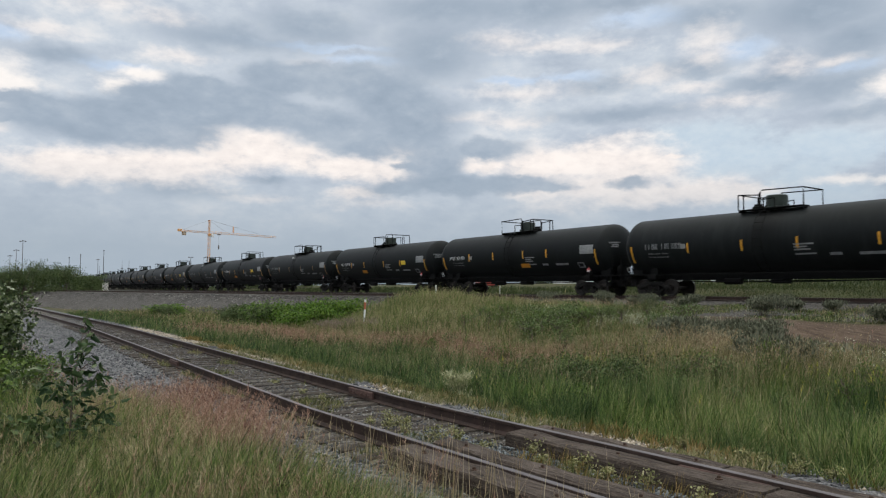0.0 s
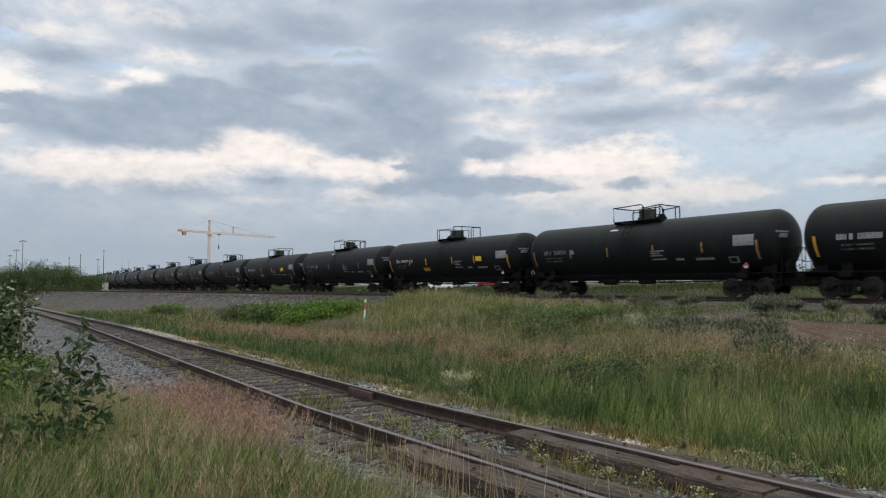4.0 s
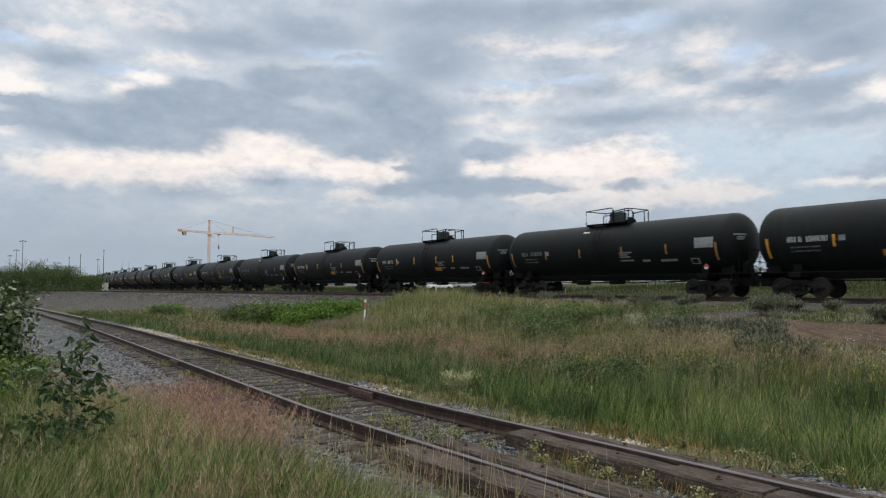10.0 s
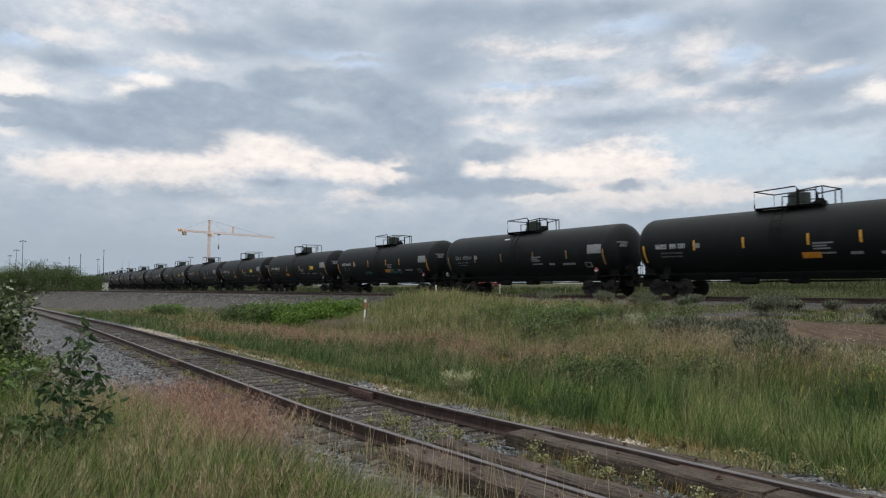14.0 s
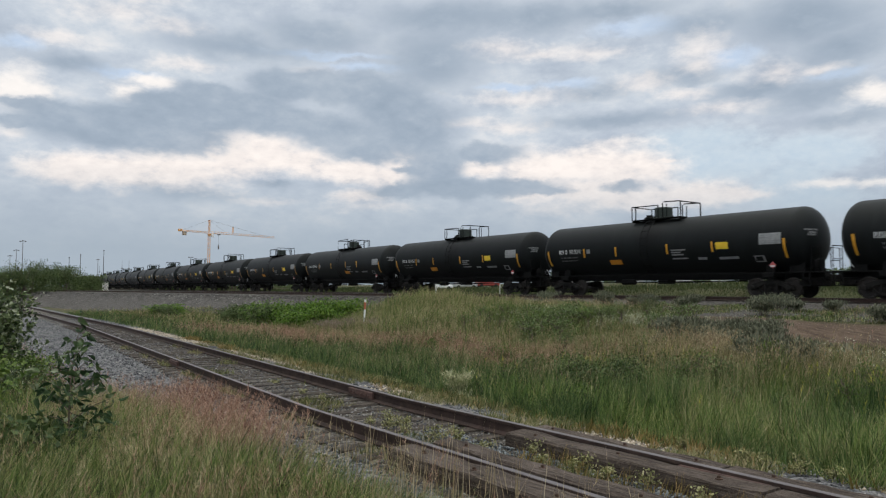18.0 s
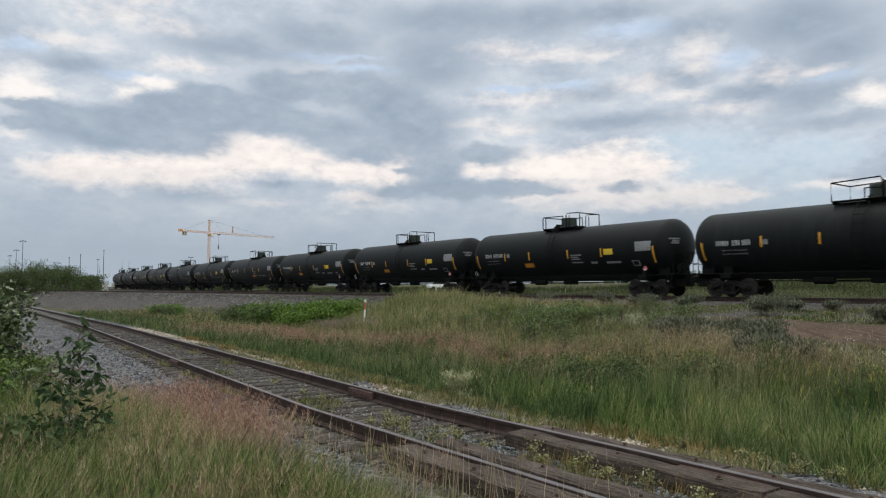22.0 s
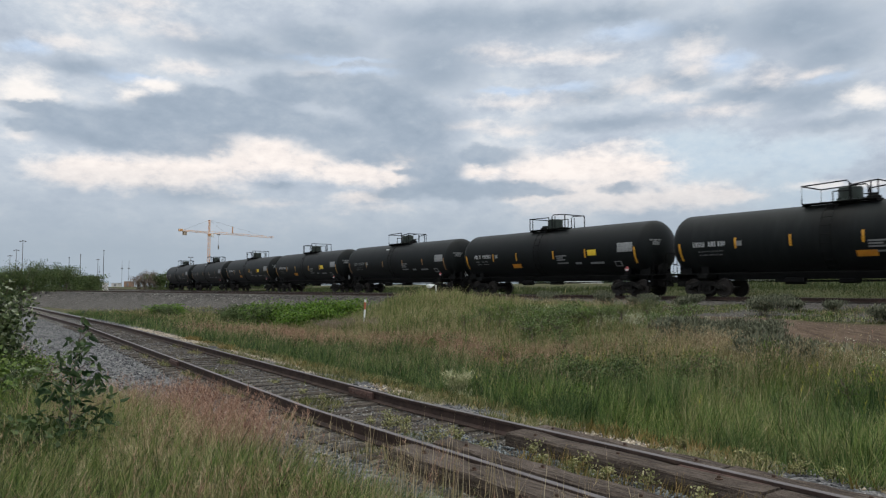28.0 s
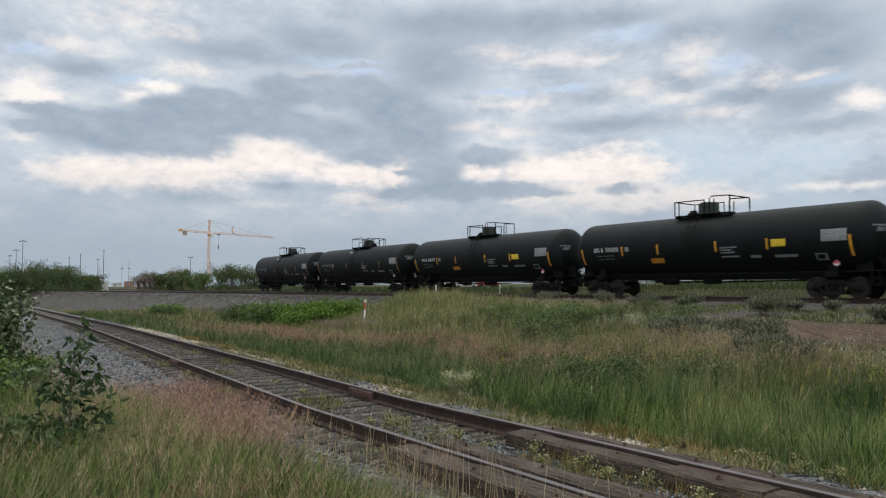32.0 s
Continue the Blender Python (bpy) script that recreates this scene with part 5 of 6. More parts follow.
    for lo, hi, k, per, spread, w in ((-1.0, 5, 4000, 14, 0.06, 0.005), (5, 12, 6200, 13, 0.08, 0.006), (12, 30, 4600, 11, 0.16, 0.011)):
        u, n = scatter(rng, k * 4, lo, hi, -7.5, 3.4)
        u, n = u[:k], n[:k]
        u, n, g = tufts(rng, u, n, per, spread)
        ok = n < edge(u)
        u, n, g = u[ok], n[ok], g[ok]
        h = (0.25 + 0.42 * sstep(0, 1.2, edge(u) - n)) * rng.uniform(0.5, 1.15, len(u)) * (0.45 + 0.95 * ((g * 7.3) % 1.0))
        g = g < 0.7
        for mask, mat, label, sd in ((g, long, "long green grass beside the siding", 3), (~g, pale, "long yellowing grass beside the siding", 4)):
            blades("grass", u[mask], n[mask], h[mask], w * rng.uniform(0.7, 1.4, mask.sum()), mat, label, int(lo + 90 + sd), lean=0.55, bend=0.75, wind=(0.42, 0.05))
        k2 = {-1.0: 2200, 5: 6800, 12: 2000}[lo]
        u, n = scatter(rng, k2 * 5, lo, hi, -6.0, 3.6)
        rim = np.exp(-((edge(u) - n) / 0.75) ** 2) * sstep(6.3, 8.6, u)
        ok = (n < edge(u) + 0.25) & (rng.uniform(0, 1, len(u)) < (0.05 + 0.36 * sstep(0.45, 0.75, patchy(u, n, 0.45, 22))) * (1 - 0.75 * sstep(7.2, 6.0, u) * sstep(2.3, 2.8, n)) + 0.83 * rim * (0.35 + 0.65 * patchy(u, n, 0.8, 5)))
        u, n, rim = u[ok][:k2], n[ok][:k2], rim[ok][:k2]
        red = rng.uniform(0, 1, len(u)) < 0.3 + 1.2 * rim
        for mask, mat, label in ((red, pink, "pinkish feathery seed heads by the siding"), (~red, tan, "tan seed heads over long grass by the siding")):
            seed_heads("seed_heads", u[mask], n[mask], rng.uniform(0.38, 0.72, mask.sum()), mat, label, int(lo + 20), size=0.17, sprays=24, thick=0.0042, wind=(0.6, 0.05))
    u, n = scatter(rng, 9000, 2.0, 12, -5.0, 2.9)
    u, n = u[:1500], n[:1500]
    blades("broad_grass", u, n, rng.uniform(0.4, 0.8, len(u)), rng.uniform(0.009, 0.015, len(u)), lush, "broad bright green blades among long grass", 49, lean=0.4, bend=0.8, wind=(0.4, 0.05))
    # long arching straws through the near grass
    u, n = scatter(rng, 20000, -0.5, 13, -5.0, 3.0)
    u, n = u[:4300], n[:4300]
    blades("straws", u, n, rng.uniform(0.45, 0.85, len(u)), rng.uniform(0.004, 0.007, len(u)), straw, "long pale straws arching through the grass", 44, lean=0.75, bend=0.9, wind=(0.9, 0.1))
    u, n = scatter(rng, 20000, 0, 16, 8.0, 15.0)
    u, n = u[:500], n[:500]
    blades("straws", u, n, rng.uniform(0.45, 0.95, len(u)), rng.uniform(0.006, 0.010, len(u)), straw, "pale dry straws among green grass", 45, lean=0.5, bend=0.7)
    # dry stalks close to the camera and by the timbers
    u, n = scatter(rng, 4000, 3.0, 7.0, 2.4, 3.9)
    u, n = u[:260], n[:260]
    blades("dry_stalks", u, n, rng.uniform(0.35, 0.95, len(u)), 0.006 * np.ones(len(u)), straw, "tall dry stalks beside the crossing timbers", 41, lean=0.12, bend=0.15, wind=(0.1, 0))
    # the meadow goes on round and behind the camera
    u, n = rng.uniform(-9, 9, 4200), rng.uniform(-9, 2.6, 4200)
    away = ~in_view(u, n)
    u, n, g = tufts(rng, u[away], n[away], 9, 0.12)
    for mask, mat, label in ((g < 0.7, long, "long green grass beside the siding"), (g >= 0.7, pale, "long yellowing grass beside the siding")):
        blades("grass", u[mask], n[mask], rng.uniform(0.15, 0.5, mask.sum()), rng.uniform(0.005, 0.011, mask.sum()), mat, label, 51, lean=0.5, bend=0.7, wind=(0.3, 0.05))
    # low weeds on the stone
    u, n = scatter(rng, 60000, 1, 26, 2.6, 8)
    d = n - near_n(u)
    ok = (rng.uniform(0, 1, len(u)) < (sstep(0.6, 0.85, patchy(u, n, 0.45, 11)) * 0.7 + 0.75 * sstep(0.5, 0.15, np.abs(d - 2.35)) * (0.15 + 0.85 * sstep(7.5, 9.5, u)))) & (np.abs(np.abs(d) - 0.75) > 0.12) & ((d > -1.0) | (u < 7))
    u, n, d = u[ok][:3200], n[ok][:3200], d[ok][:3200]
    z = near_z(u) + np.interp(d, [-8.0, -2.4, -1.3, 0, 1.3, 1.7, 2.7, 3.1], [-0.47, -0.3, -0.2, -0.21, -0.2, -0.25, -0.335, -0.45])
    u2, n2, _ = tufts(rng, u, n, 7, 0.06)
    blades("low_weeds", u2, n2, rng.uniform(0.06, 0.2, len(u2)), rng.uniform(0.006, 0.016, len(u2)), pale, "low yellow-green weeds growing through the ballast", 42, z=np.repeat(z, 7), lean=0.9, category="weeds")
    # rusty low growth along the foot of the grass
    u, n = scatter(rng, 40000, 1, 30, 6.0, 9.5)
    d = n - near_n(u)
    ok = rng.uniform(0, 1, len(u)) < np.exp(-((d - 2.35) / 0.28) ** 2) * (0.08 + sstep(0.5, 0.8, patchy(u, n, 0.9, 13))) * (0.35 + 0.65 * sstep(6, 8, u))
    u, n, d = u[ok][:1000], n[ok][:1000], d[ok][:1000]
    z = near_z(u) + np.interp(d, [1.3, 1.7, 2.7, 3.1], [-0.2, -0.25, -0.335, -0.45])
    u2, n2, _ = tufts(rng, u, n, 8, 0.07)
    rusty = island("rusty_weed", [(0.2, (0.09, 0.075, 0.02)), (0.5, (0.19, 0.14, 0.045)), (0.8, (0.33, 0.22, 0.10))], 0.75, 0.15, 0.8, 0.8, 0.2)
    blades("rusty_weeds", u2, n2, rng.uniform(0.05, 0.2, len(u2)), rng.uniform(0.008, 0.02, len(u2)), rusty, "rusty yellow low weeds along the edge of the grass", 46, z=np.repeat(z, 8), lean=0.9, category="weeds")
    u, n = scatter(rng, 6000, 2.0, 5.6, 4.5, 5.4)
    u, n = u[:170], n[:170]
    u2, n2, _ = tufts(rng, u, n, 7, 0.05)
    blades("rusty_weeds", u2, n2, rng.uniform(0.08, 0.27, len(u2)), rng.uniform(0.005, 0.012, len(u2)), rusty, "rusty brown weeds between the crossing timbers", 47, z=near_z(u2) - 0.21, lean=0.3, category="weeds")
    # beyond the main line
    u, n = scatter(rng, 70000, -5, 150, 35.6, 75)
    ok = (u > 34) | (n > 47)
    u, n = u[ok][:30000], n[ok][:30000]
    g = rng.uniform(0, 1, len(u)) < 0.95
    far_w = 0.007 + 0.0004 * (u + n)
    for mask, mat in ((g, bank), (~g, pale)):
        blades("grass", u[mask], n[mask], rng.uniform(0.2, 0.6, mask.sum()) * (1 + 0.5 * patchy(u[mask], n[mask], 2.0, 3)), (far_w * rng.uniform(0.8, 1.6, len(u)))[mask], mat, "rough grass beyond the main line", 43 + int(mask[0]))


    u, n = scatter(rng, 90000, -5, 40, 35.8, 48)
    u, n = u[:34000], n[:34000]
    blades("grass", u, n, rng.uniform(0.12, 0.34, len(u)) * (0.6 + 0.9 * patchy(u, n, 1.4, 3)), rng.uniform(0.014, 0.03, len(u)), bank, "rough dark grass on the bank beyond the main line", 48, lean=0.7)


def leaf_cloud(rng, centres, size, flat=0.5, shape="oval", rise=0.0):
    """Leaves as bent four-cornered blades at the centres."""
    k = len(centres)
    a, t = rng.uniform(0, 2 * np.pi, k), rng.normal(rise, flat, k)
    d = np.stack([np.cos(a) * np.cos(t), np.sin(a) * np.cos(t), np.sin(t)], -1)
    b = np.cross(d, rng.normal(0, 1, (k, 3)))
    b /= np.linalg.norm(b, axis=1)[:, None]
    s = (np.asarray(size) * rng.uniform(0.6, 1.3, k))[:, None]
    nrm = np.cross(d, b)
    c = np.asarray(centres)
    wide = {"oval": 0.33, "narrow": 0.14, "round": 0.27, "ovate": 0.19}[shape]
    if shape in ("round", "ovate"):
        def q(along, across, lift):
            return c + d * s * along + b * s * across + nrm * s * lift
        v = np.stack([c, q(0.22, wide + 0.02, 0.10), q(0.55, wide - 0.02, 0.12), q(1.0, 0.0, -0.1), q(0.55, -wide + 0.02, 0.12), q(0.22, -wide - 0.02, 0.10)], 1)
        o = np.arange(k)[:, None] * 6
        return v.reshape(-1, 3), np.concatenate([o + np.array([[0, 1, 2, 3]]), o + np.array([[0, 3, 4, 5]])])
    v = np.stack([c, c + d * s * 0.45 + b * s * wide + nrm * s * 0.1, c + d * s, c + d * s * 0.45 - b * s * wide + nrm * s * 0.1], 1)
    return v.reshape(-1, 3), np.arange(k * 4).reshape(k, 4)


def shrub(name, place, wide, high, leaves, leaf, mat, wood, label, seed, stems=7, shape="oval", category="shrub", group="", lumps=7):
    """Several stems from one root, each with side shoots, and a loose crown of single leaves in clumps."""
    rng = np.random.default_rng(seed)
    ob = empty(name, Matrix.Translation(place))
    bm = bmesh.new()
    tips = []
    for i in range(stems):
        a = rng.uniform(0, 2 * math.pi)
        r = wide / 2 * rng.uniform(0.2, 0.85)
        h = high * rng.uniform(0.55, 0.95)
        p0 = Vector((rng.normal(0, wide * 0.06), rng.normal(0, wide * 0.06), -0.05))
        p2 = Vector((math.cos(a) * r, math.sin(a) * r, h))
        p1 = p0.lerp(p2, 0.5) + Vector((-math.cos(a), -math.sin(a), 0.6)) * (0.12 * wide)
        tube(bm, [p0, p1, p2], high * 0.012 + 0.004, 5, False, high * 0.003 + 0.001)
        tips += [p2, p1.lerp(p2, 0.55), p1]
        for j in range(2):
            q = p1.lerp(p2, rng.uniform(0.1, 0.8))
            e = q + Vector((rng.normal(0, 1), rng.normal(0, 1), rng.uniform(0.2, 1.0))) * (wide * 0.16)
            tube(bm, [q, e], high * 0.005 + 0.001, 4, False, 0.001 + high * 0.001)
            tips.append(e)
    part("branchwork", bm, wood, ob)
    tips = np.array([tuple(t) for t in tips])
    tips = np.concatenate([tips, rng.uniform(-1, 1, (lumps, 3)) * [wide * 0.36, wide * 0.36, high * 0.22] + [0, 0, high * 0.42]])
    tips = np.concatenate([tips, rng.uniform(-1, 1, (lumps * 2, 3)) * [wide * 0.4, wide * 0.4, high * 0.12] + [0, 0, high * 0.16]])
    w = rng.integers(0, len(tips), leaves)
    c = tips[w] + np.clip(rng.normal(0, 1, (leaves, 3)), -1.7, 1.7) * np.array([wide * 0.105, wide * 0.105, high * 0.085])
    c[:, 2] = np.abs(c[:, 2]) + 0.02
    v, f = leaf_cloud(rng, c, leaf, 0.6 if shape != "narrow" else 0.32, shape, 0.0 if shape != "narrow" else 1.0)
    part("foliage", tri_mesh("foliage", v, f, [], mat), None, ob)
    return tagged(ob, label, category, group=group)


def on_ground(u, n, dz=0.0):
    return at(u, n, float(soil_z(u, n)) + dz)


SWAYING = []


def build_shrubs():
    rnd = random.Random(8)
    bark = worn("bark", (0.06, 0.045, 0.035), (0.14, 0.11, 0.09), 8, 0.9, bump=0.4)
    hedge = island("willow_leaves", [(0.2, (0.045, 0.072, 0.02)), (0.5, (0.1, 0.145, 0.044)), (0.8, (0.19, 0.235, 0.09))], 0.6, 0.25, 0.7, 0.3, 0.25)
    dark = island("dark_leaves", [(0.2, (0.02, 0.042, 0.014)), (0.5, (0.045, 0.08, 0.025)), (0.8, (0.085, 0.13, 0.045))], 0.55, 0.3, 0.7, 0.6, 0.25)
    fresh = island("fresh_leaves", [(0.2, (0.04, 0.075, 0.012)), (0.5, (0.095, 0.15, 0.026)), (0.8, (0.19, 0.25, 0.06))], 0.55, 0.3, 0.7, 0.4, 0.3)
    sage = island("sage_leaves", [(0.2, (0.07, 0.078, 0.052)), (0.5, (0.14, 0.148, 0.1)), (0.8, (0.235, 0.235, 0.17))], 0.8, 0.1, 0.7, 0.5, 0.25)
    dry = island("dry_twigs", [(0.2, (0.16, 0.12, 0.10)), (0.6, (0.27, 0.21, 0.17)), (0.9, (0.36, 0.3, 0.25))], 0.85, 0.1, 0.7, 0.5, 0.15)
    weed = island("yellow_weed", [(0.2, (0.12, 0.125, 0.045)), (0.5, (0.24, 0.235, 0.10)), (0.8, (0.38, 0.355, 0.19))], 0.7, 0.2, 0.8, 0.8, 0.2)
    tuft = island("silver_weed", [(0.2, (0.26, 0.27, 0.13)), (0.6, (0.46, 0.45, 0.27)), (0.9, (0.62, 0.6, 0.42))], 0.85, 0.1, 0.8, 0.5, 0.15)
    poplar = island("poplar_leaves", [(0.2, (0.028, 0.046, 0.014)), (0.5, (0.06, 0.088, 0.028)), (0.75, (0.105, 0.14, 0.05)), (0.9, (0.19, 0.22, 0.095)), (0.97, (0.4, 0.42, 0.3))], 0.5, 0.35, 0.95, 1.5, 0.3)
    willow = island("thicket_leaves", [(0.2, (0.034, 0.056, 0.016)), (0.5, (0.074, 0.108, 0.033)), (0.8, (0.135, 0.17, 0.064))], 0.6, 0.25, 0.7, 0.3, 0.25)
    # willow thicket at the end of the embankment
    for i in range(17):
        y = rnd.uniform(118, 138)
        k = -0.655 + 0.160 * (i + rnd.uniform(-0.4, 0.4)) / 16
        x = k * y
        u, n = x * U.x + y * U.y, x * N.x + y * N.y
        h = (6.3 - 4.4 * max(0, (k + 0.60) / 0.105) * 0.75) * rnd.uniform(0.85, 1.1)
        shrub("willow_bush", on_ground(u, n, -0.1), rnd.uniform(4.0, 5.6), max(h, 2.0), 4600, 0.19, willow, bark, "dense green willow bush at the end of the embankment", 100 + i, 9, "oval", "bush", "willow thicket")
    # bushes behind the main line
    for i, (bearing, w, h) in enumerate(((-0.3884, 8, 5.0), (-0.3708, 9, 6.5), (-0.3523, 6, 4.2), (-0.3387, 8, 5.4), (-0.3146, 8, 7.6), (-0.2986, 10, 7.4), (-0.2825, 9, 6.8), (-0.264, 9, 5.6), (-0.4005, 6, 4.6), (-0.2456, 8, 5.0), (-0.2239, 9, 5.2), (-0.1958, 9, 4.8))):
        y = 205 + rnd.uniform(-8, 8)
        x = bearing * y
        u, n = x * U.x + y * U.y, x * N.x + y * N.y
        shrub("bush", on_ground(u, n, -0.2), w, h, 3200, 0.36, willow if i not in (2, 3) else hedge, bark, "rounded dark green bush beyond the main line", 140 + i, 9, "oval", "bush", "bushes beyond the line")
    for i, bearing in enumerate((-0.4318, -0.4238, -0.4157, -0.4085)):
        y = 200.0
        x = bearing * y
        u, n = x * U.x + y * U.y, x * N.x + y * N.y
        shrub("dry_bush", on_ground(u, n, -0.1), 4.5, 4.4 + 0.6 * (i % 3), 1500, 0.34, dry, bark, "bare reddish-grey bush beyond the main line", 160 + i, 22, "narrow", "bush", "bare bushes")
    vivid = island("vivid_leaves", [(0.2, (0.034, 0.078, 0.008)), (0.5, (0.084, 0.16, 0.018)), (0.8, (0.17, 0.26, 0.042))], 0.6, 0.2, 0.7, 0.4, 0.3)
    # bright leafy patch at the foot of the embankment
    for i in range(60):
        near_one = i % 3
        u, n = (rnd.gauss(34.8, 1.7), min(rnd.gauss(15.7, 1.2), 18.4)) if near_one else (rnd.gauss(46.5, 1.7), rnd.gauss(17.4, 0.9))
        shrub("low_bush", on_ground(u, n), rnd.uniform(1.2, 2.6), rnd.uniform(0.5, 1.05) * 1.25, 950, 0.11, vivid if near_one and i % 5 else willow, bark, "low bright green leafy bush by the embankment" if near_one else "low dark green leafy bush by the embankment", 170 + i, 8, "oval", "bush", "low leafy bushes")
    for i in range(9):
        u, n = rnd.gauss(61.5, 2.2), rnd.gauss(15.6, 0.7)
        shrub("low_bush", on_ground(u, n), rnd.uniform(1.4, 2.4), rnd.uniform(0.7, 1.3), 800, 0.13, vivid if i % 3 else willow, bark, "low bright green leafy bush by the embankment", 500 + i, 8, "oval", "bush", "low leafy bushes")
    # scrub along the far road
    for i in range(24):
        shrub("far_scrub", on_ground(-12 + 6.2 * i + rnd.uniform(-1.5, 1.5), 122 + rnd.uniform(-3, 3), -0.1), rnd.uniform(6, 9), rnd.uniform(1.3, 2.3), 700, 0.42, willow if i % 2 else dark, bark, "low dark green scrub along a far road", 530 + i, 8, "oval", "bush", "scrub along the far road")
    # sage along the main line and the dirt track
    spots = [(rnd.uniform(11.5, 27.5), rnd.uniform(25.8, 28.4)) for _ in range(15)]
    spots += [(11.3, 16.2), (10.7, 16.7), (11.9, 16.0), (10.4, 15.7), (9.5, 16.2), (8.1, 13.9), (7.6, 14.0), (14.2, 24.4), (9.5, 22.9)]
    for i, (u, n) in enumerate(spots):
        big = rnd.uniform(0.42, 0.75) if n > 25 else 0.66
        shrub("sage_bush", on_ground(u, n), rnd.uniform(0.9, 1.5) * big * (1.0 if n > 25 else 1.4), rnd.uniform(0.6, 0.95) * big, 1700 if n > 25 else 2600, 0.115, sage, bark, "grey-green sage bush on dry ground", 200 + i, 16, "narrow", "bush", "sage bushes", 2)
    # leafy plants standing through the grass, a few shapes repeated at many turns
    shapes = [shrub("leafy_forb", on_ground(12.0 + 1.3 * i, 11.0 + 0.4 * i), 0.75, 0.6, 680, 0.042, (hedge, fresh, hedge, fresh, hedge)[i], bark, "leafy green forb standing in tall grass", 350 + i, 8, ("oval", "narrow", "oval", "narrow", "oval")[i], "weed", "leafy forbs") for i in range(5)]
    for i in range(34):
        u = rnd.uniform(-2, 14)
        n = rnd.uniform(9.6, 14.2)
        x, y = u * U.x + n * N.x, u * U.y + n * N.y
        if y < 4 or abs(x) > 0.68 * y or float(dirt_mask(u, n)) > 0.3:
            continue
        k = rnd.uniform(0.7, 1.35)
        copy_thing(shapes[0 if u > 9 and rnd.random() < 0.4 else rnd.randrange(4)], Matrix.LocRotScale(on_ground(u, n), Euler((0, 0, rnd.uniform(0, 6.3))), Vector((k, k, k * rnd.uniform(0.8, 1.1)))))
    for i in range(46):
        u, n = rnd.gauss(17.8, 2.4), rnd.gauss(17.4, 1.2)
        if float(dirt_mask(u, n)) < 0.3:
            k = rnd.uniform(1.0, 1.7)
            copy_thing(shapes[(4, 3, 4, 1)[i % 4]], Matrix.LocRotScale(on_ground(u, n), Euler((0, 0, rnd.uniform(0, 6.3))), Vector((k, k, k * 0.9))))
    for i, (u, n, w, h) in enumerate(((9.3, 10.9, 1.2, 0.72), (8.9, 10.5, 0.9, 0.6), (10.0, 10.6, 0.9, 0.55), (9.6, 10.2, 0.8, 0.5))):
        shrub("rose_bush", on_ground(u, n), w, h, 1500, 0.045, willow, bark, "dense dark green leafy bush in tall grass", 480 + i, 9, "oval", "bush", "leafy bushes in the grass")
    for i in range(10):
        u, n = rnd.uniform(6, 24), rnd.uniform(8.6, 12.5)
        shrub("broad_weed", on_ground(u, n), rnd.uniform(0.35, 0.7), rnd.uniform(0.3, 0.5), 600, 0.05, hedge if i % 3 else fresh, bark, "dark leafy weed in tall grass", 300 + i, 8, "oval", "weed", "broad-leaved weeds")
    for i in range(7):
        shrub("dry_brush", on_ground(rnd.uniform(27.0, 31.5), rnd.uniform(14.2, 16.0)), rnd.uniform(0.9, 1.5), rnd.uniform(0.3, 0.5), 700, 0.07, dry, bark, "low brown dead brush on the mound's foot", 330 + i, 14, "narrow", "brush", "dead brush")
    # pale tuft by the siding
    shrub("pale_clump", on_ground(10.45, 7.78), 0.5, 0.45, 2600, 0.055, tuft, bark, "pale silvery weed clump beside the siding", 260, 16, "narrow", "weed")
    # leafy bush beside the siding and the sapling
    SWAYING.append(shrub("poplar_bush", on_ground(17.6, 0.95), 1.9, 2.35, 3600, 0.105, poplar, bark, "leafy young poplar bush beside the siding", 270, 12, "round", "bush"))
    shrub("poplar_bush", on_ground(13.4, -0.1), 2.4, 1.3, 3800, 0.095, fresh, bark, "low leafy green bush in long grass", 271, 10, "round", "bush")
    for i, (u, n, w, h) in enumerate(((15.6, 1.15, 1.4, 0.75), (17.2, 1.6, 1.3, 0.85), (19.0, 1.3, 1.6, 1.1), (11.6, 0.2, 1.3, 0.8), (14.0, -1.3, 2.0, 1.2), (18.5, -0.6, 2.2, 1.4), (12.4, -1.0, 1.5, 0.9))):
        shrub("leafy_weed", on_ground(u, n), w, h, 2600, 0.06, fresh if i % 2 else poplar, bark, "leafy green weeds in long grass", 280 + i, 10, "oval", "weed", "leafy weeds")
    for i, (u, n, w, h) in enumerate(((8.5, 0.85, 0.7, 0.6), (8.1, 0.75, 0.7, 0.62), (8.6, 0.45, 0.8, 0.68), (9.4, 0.5, 0.8, 0.62), (7.9, 0.3, 0.7, 0.6), (9.3, -0.1, 0.9, 0.68), (8.0, 1.1, 0.5, 0.5))):
        shrub("leafy_weed", on_ground(u, n), w, h, 460, 0.085, willow, bark, "dark leafy weeds round a sapling", 290 + i, 8, "oval", "weed", "leafy weeds")
    # small rosettes on the stone and along the timbers
    for i in range(34):
        u = rnd.uniform(2.5, 16) if i > 9 else rnd.uniform(3, 7.2)
        d = rnd.choice((-0.2, 0.1, 0.2, -0.15, 2.3, 2.4, 2.2, -1.7)) + rnd.uniform(-0.1, 0.1)
        n = float(near_n(u)) + d
        z = float(near_z(u)) + float(np.interp(d, [-8.0, -2.4, -1.3, 0, 1.3, 1.7, 2.7], [-0.47, -0.3, -0.2, -0.21, -0.2, -0.25, -0.335]))
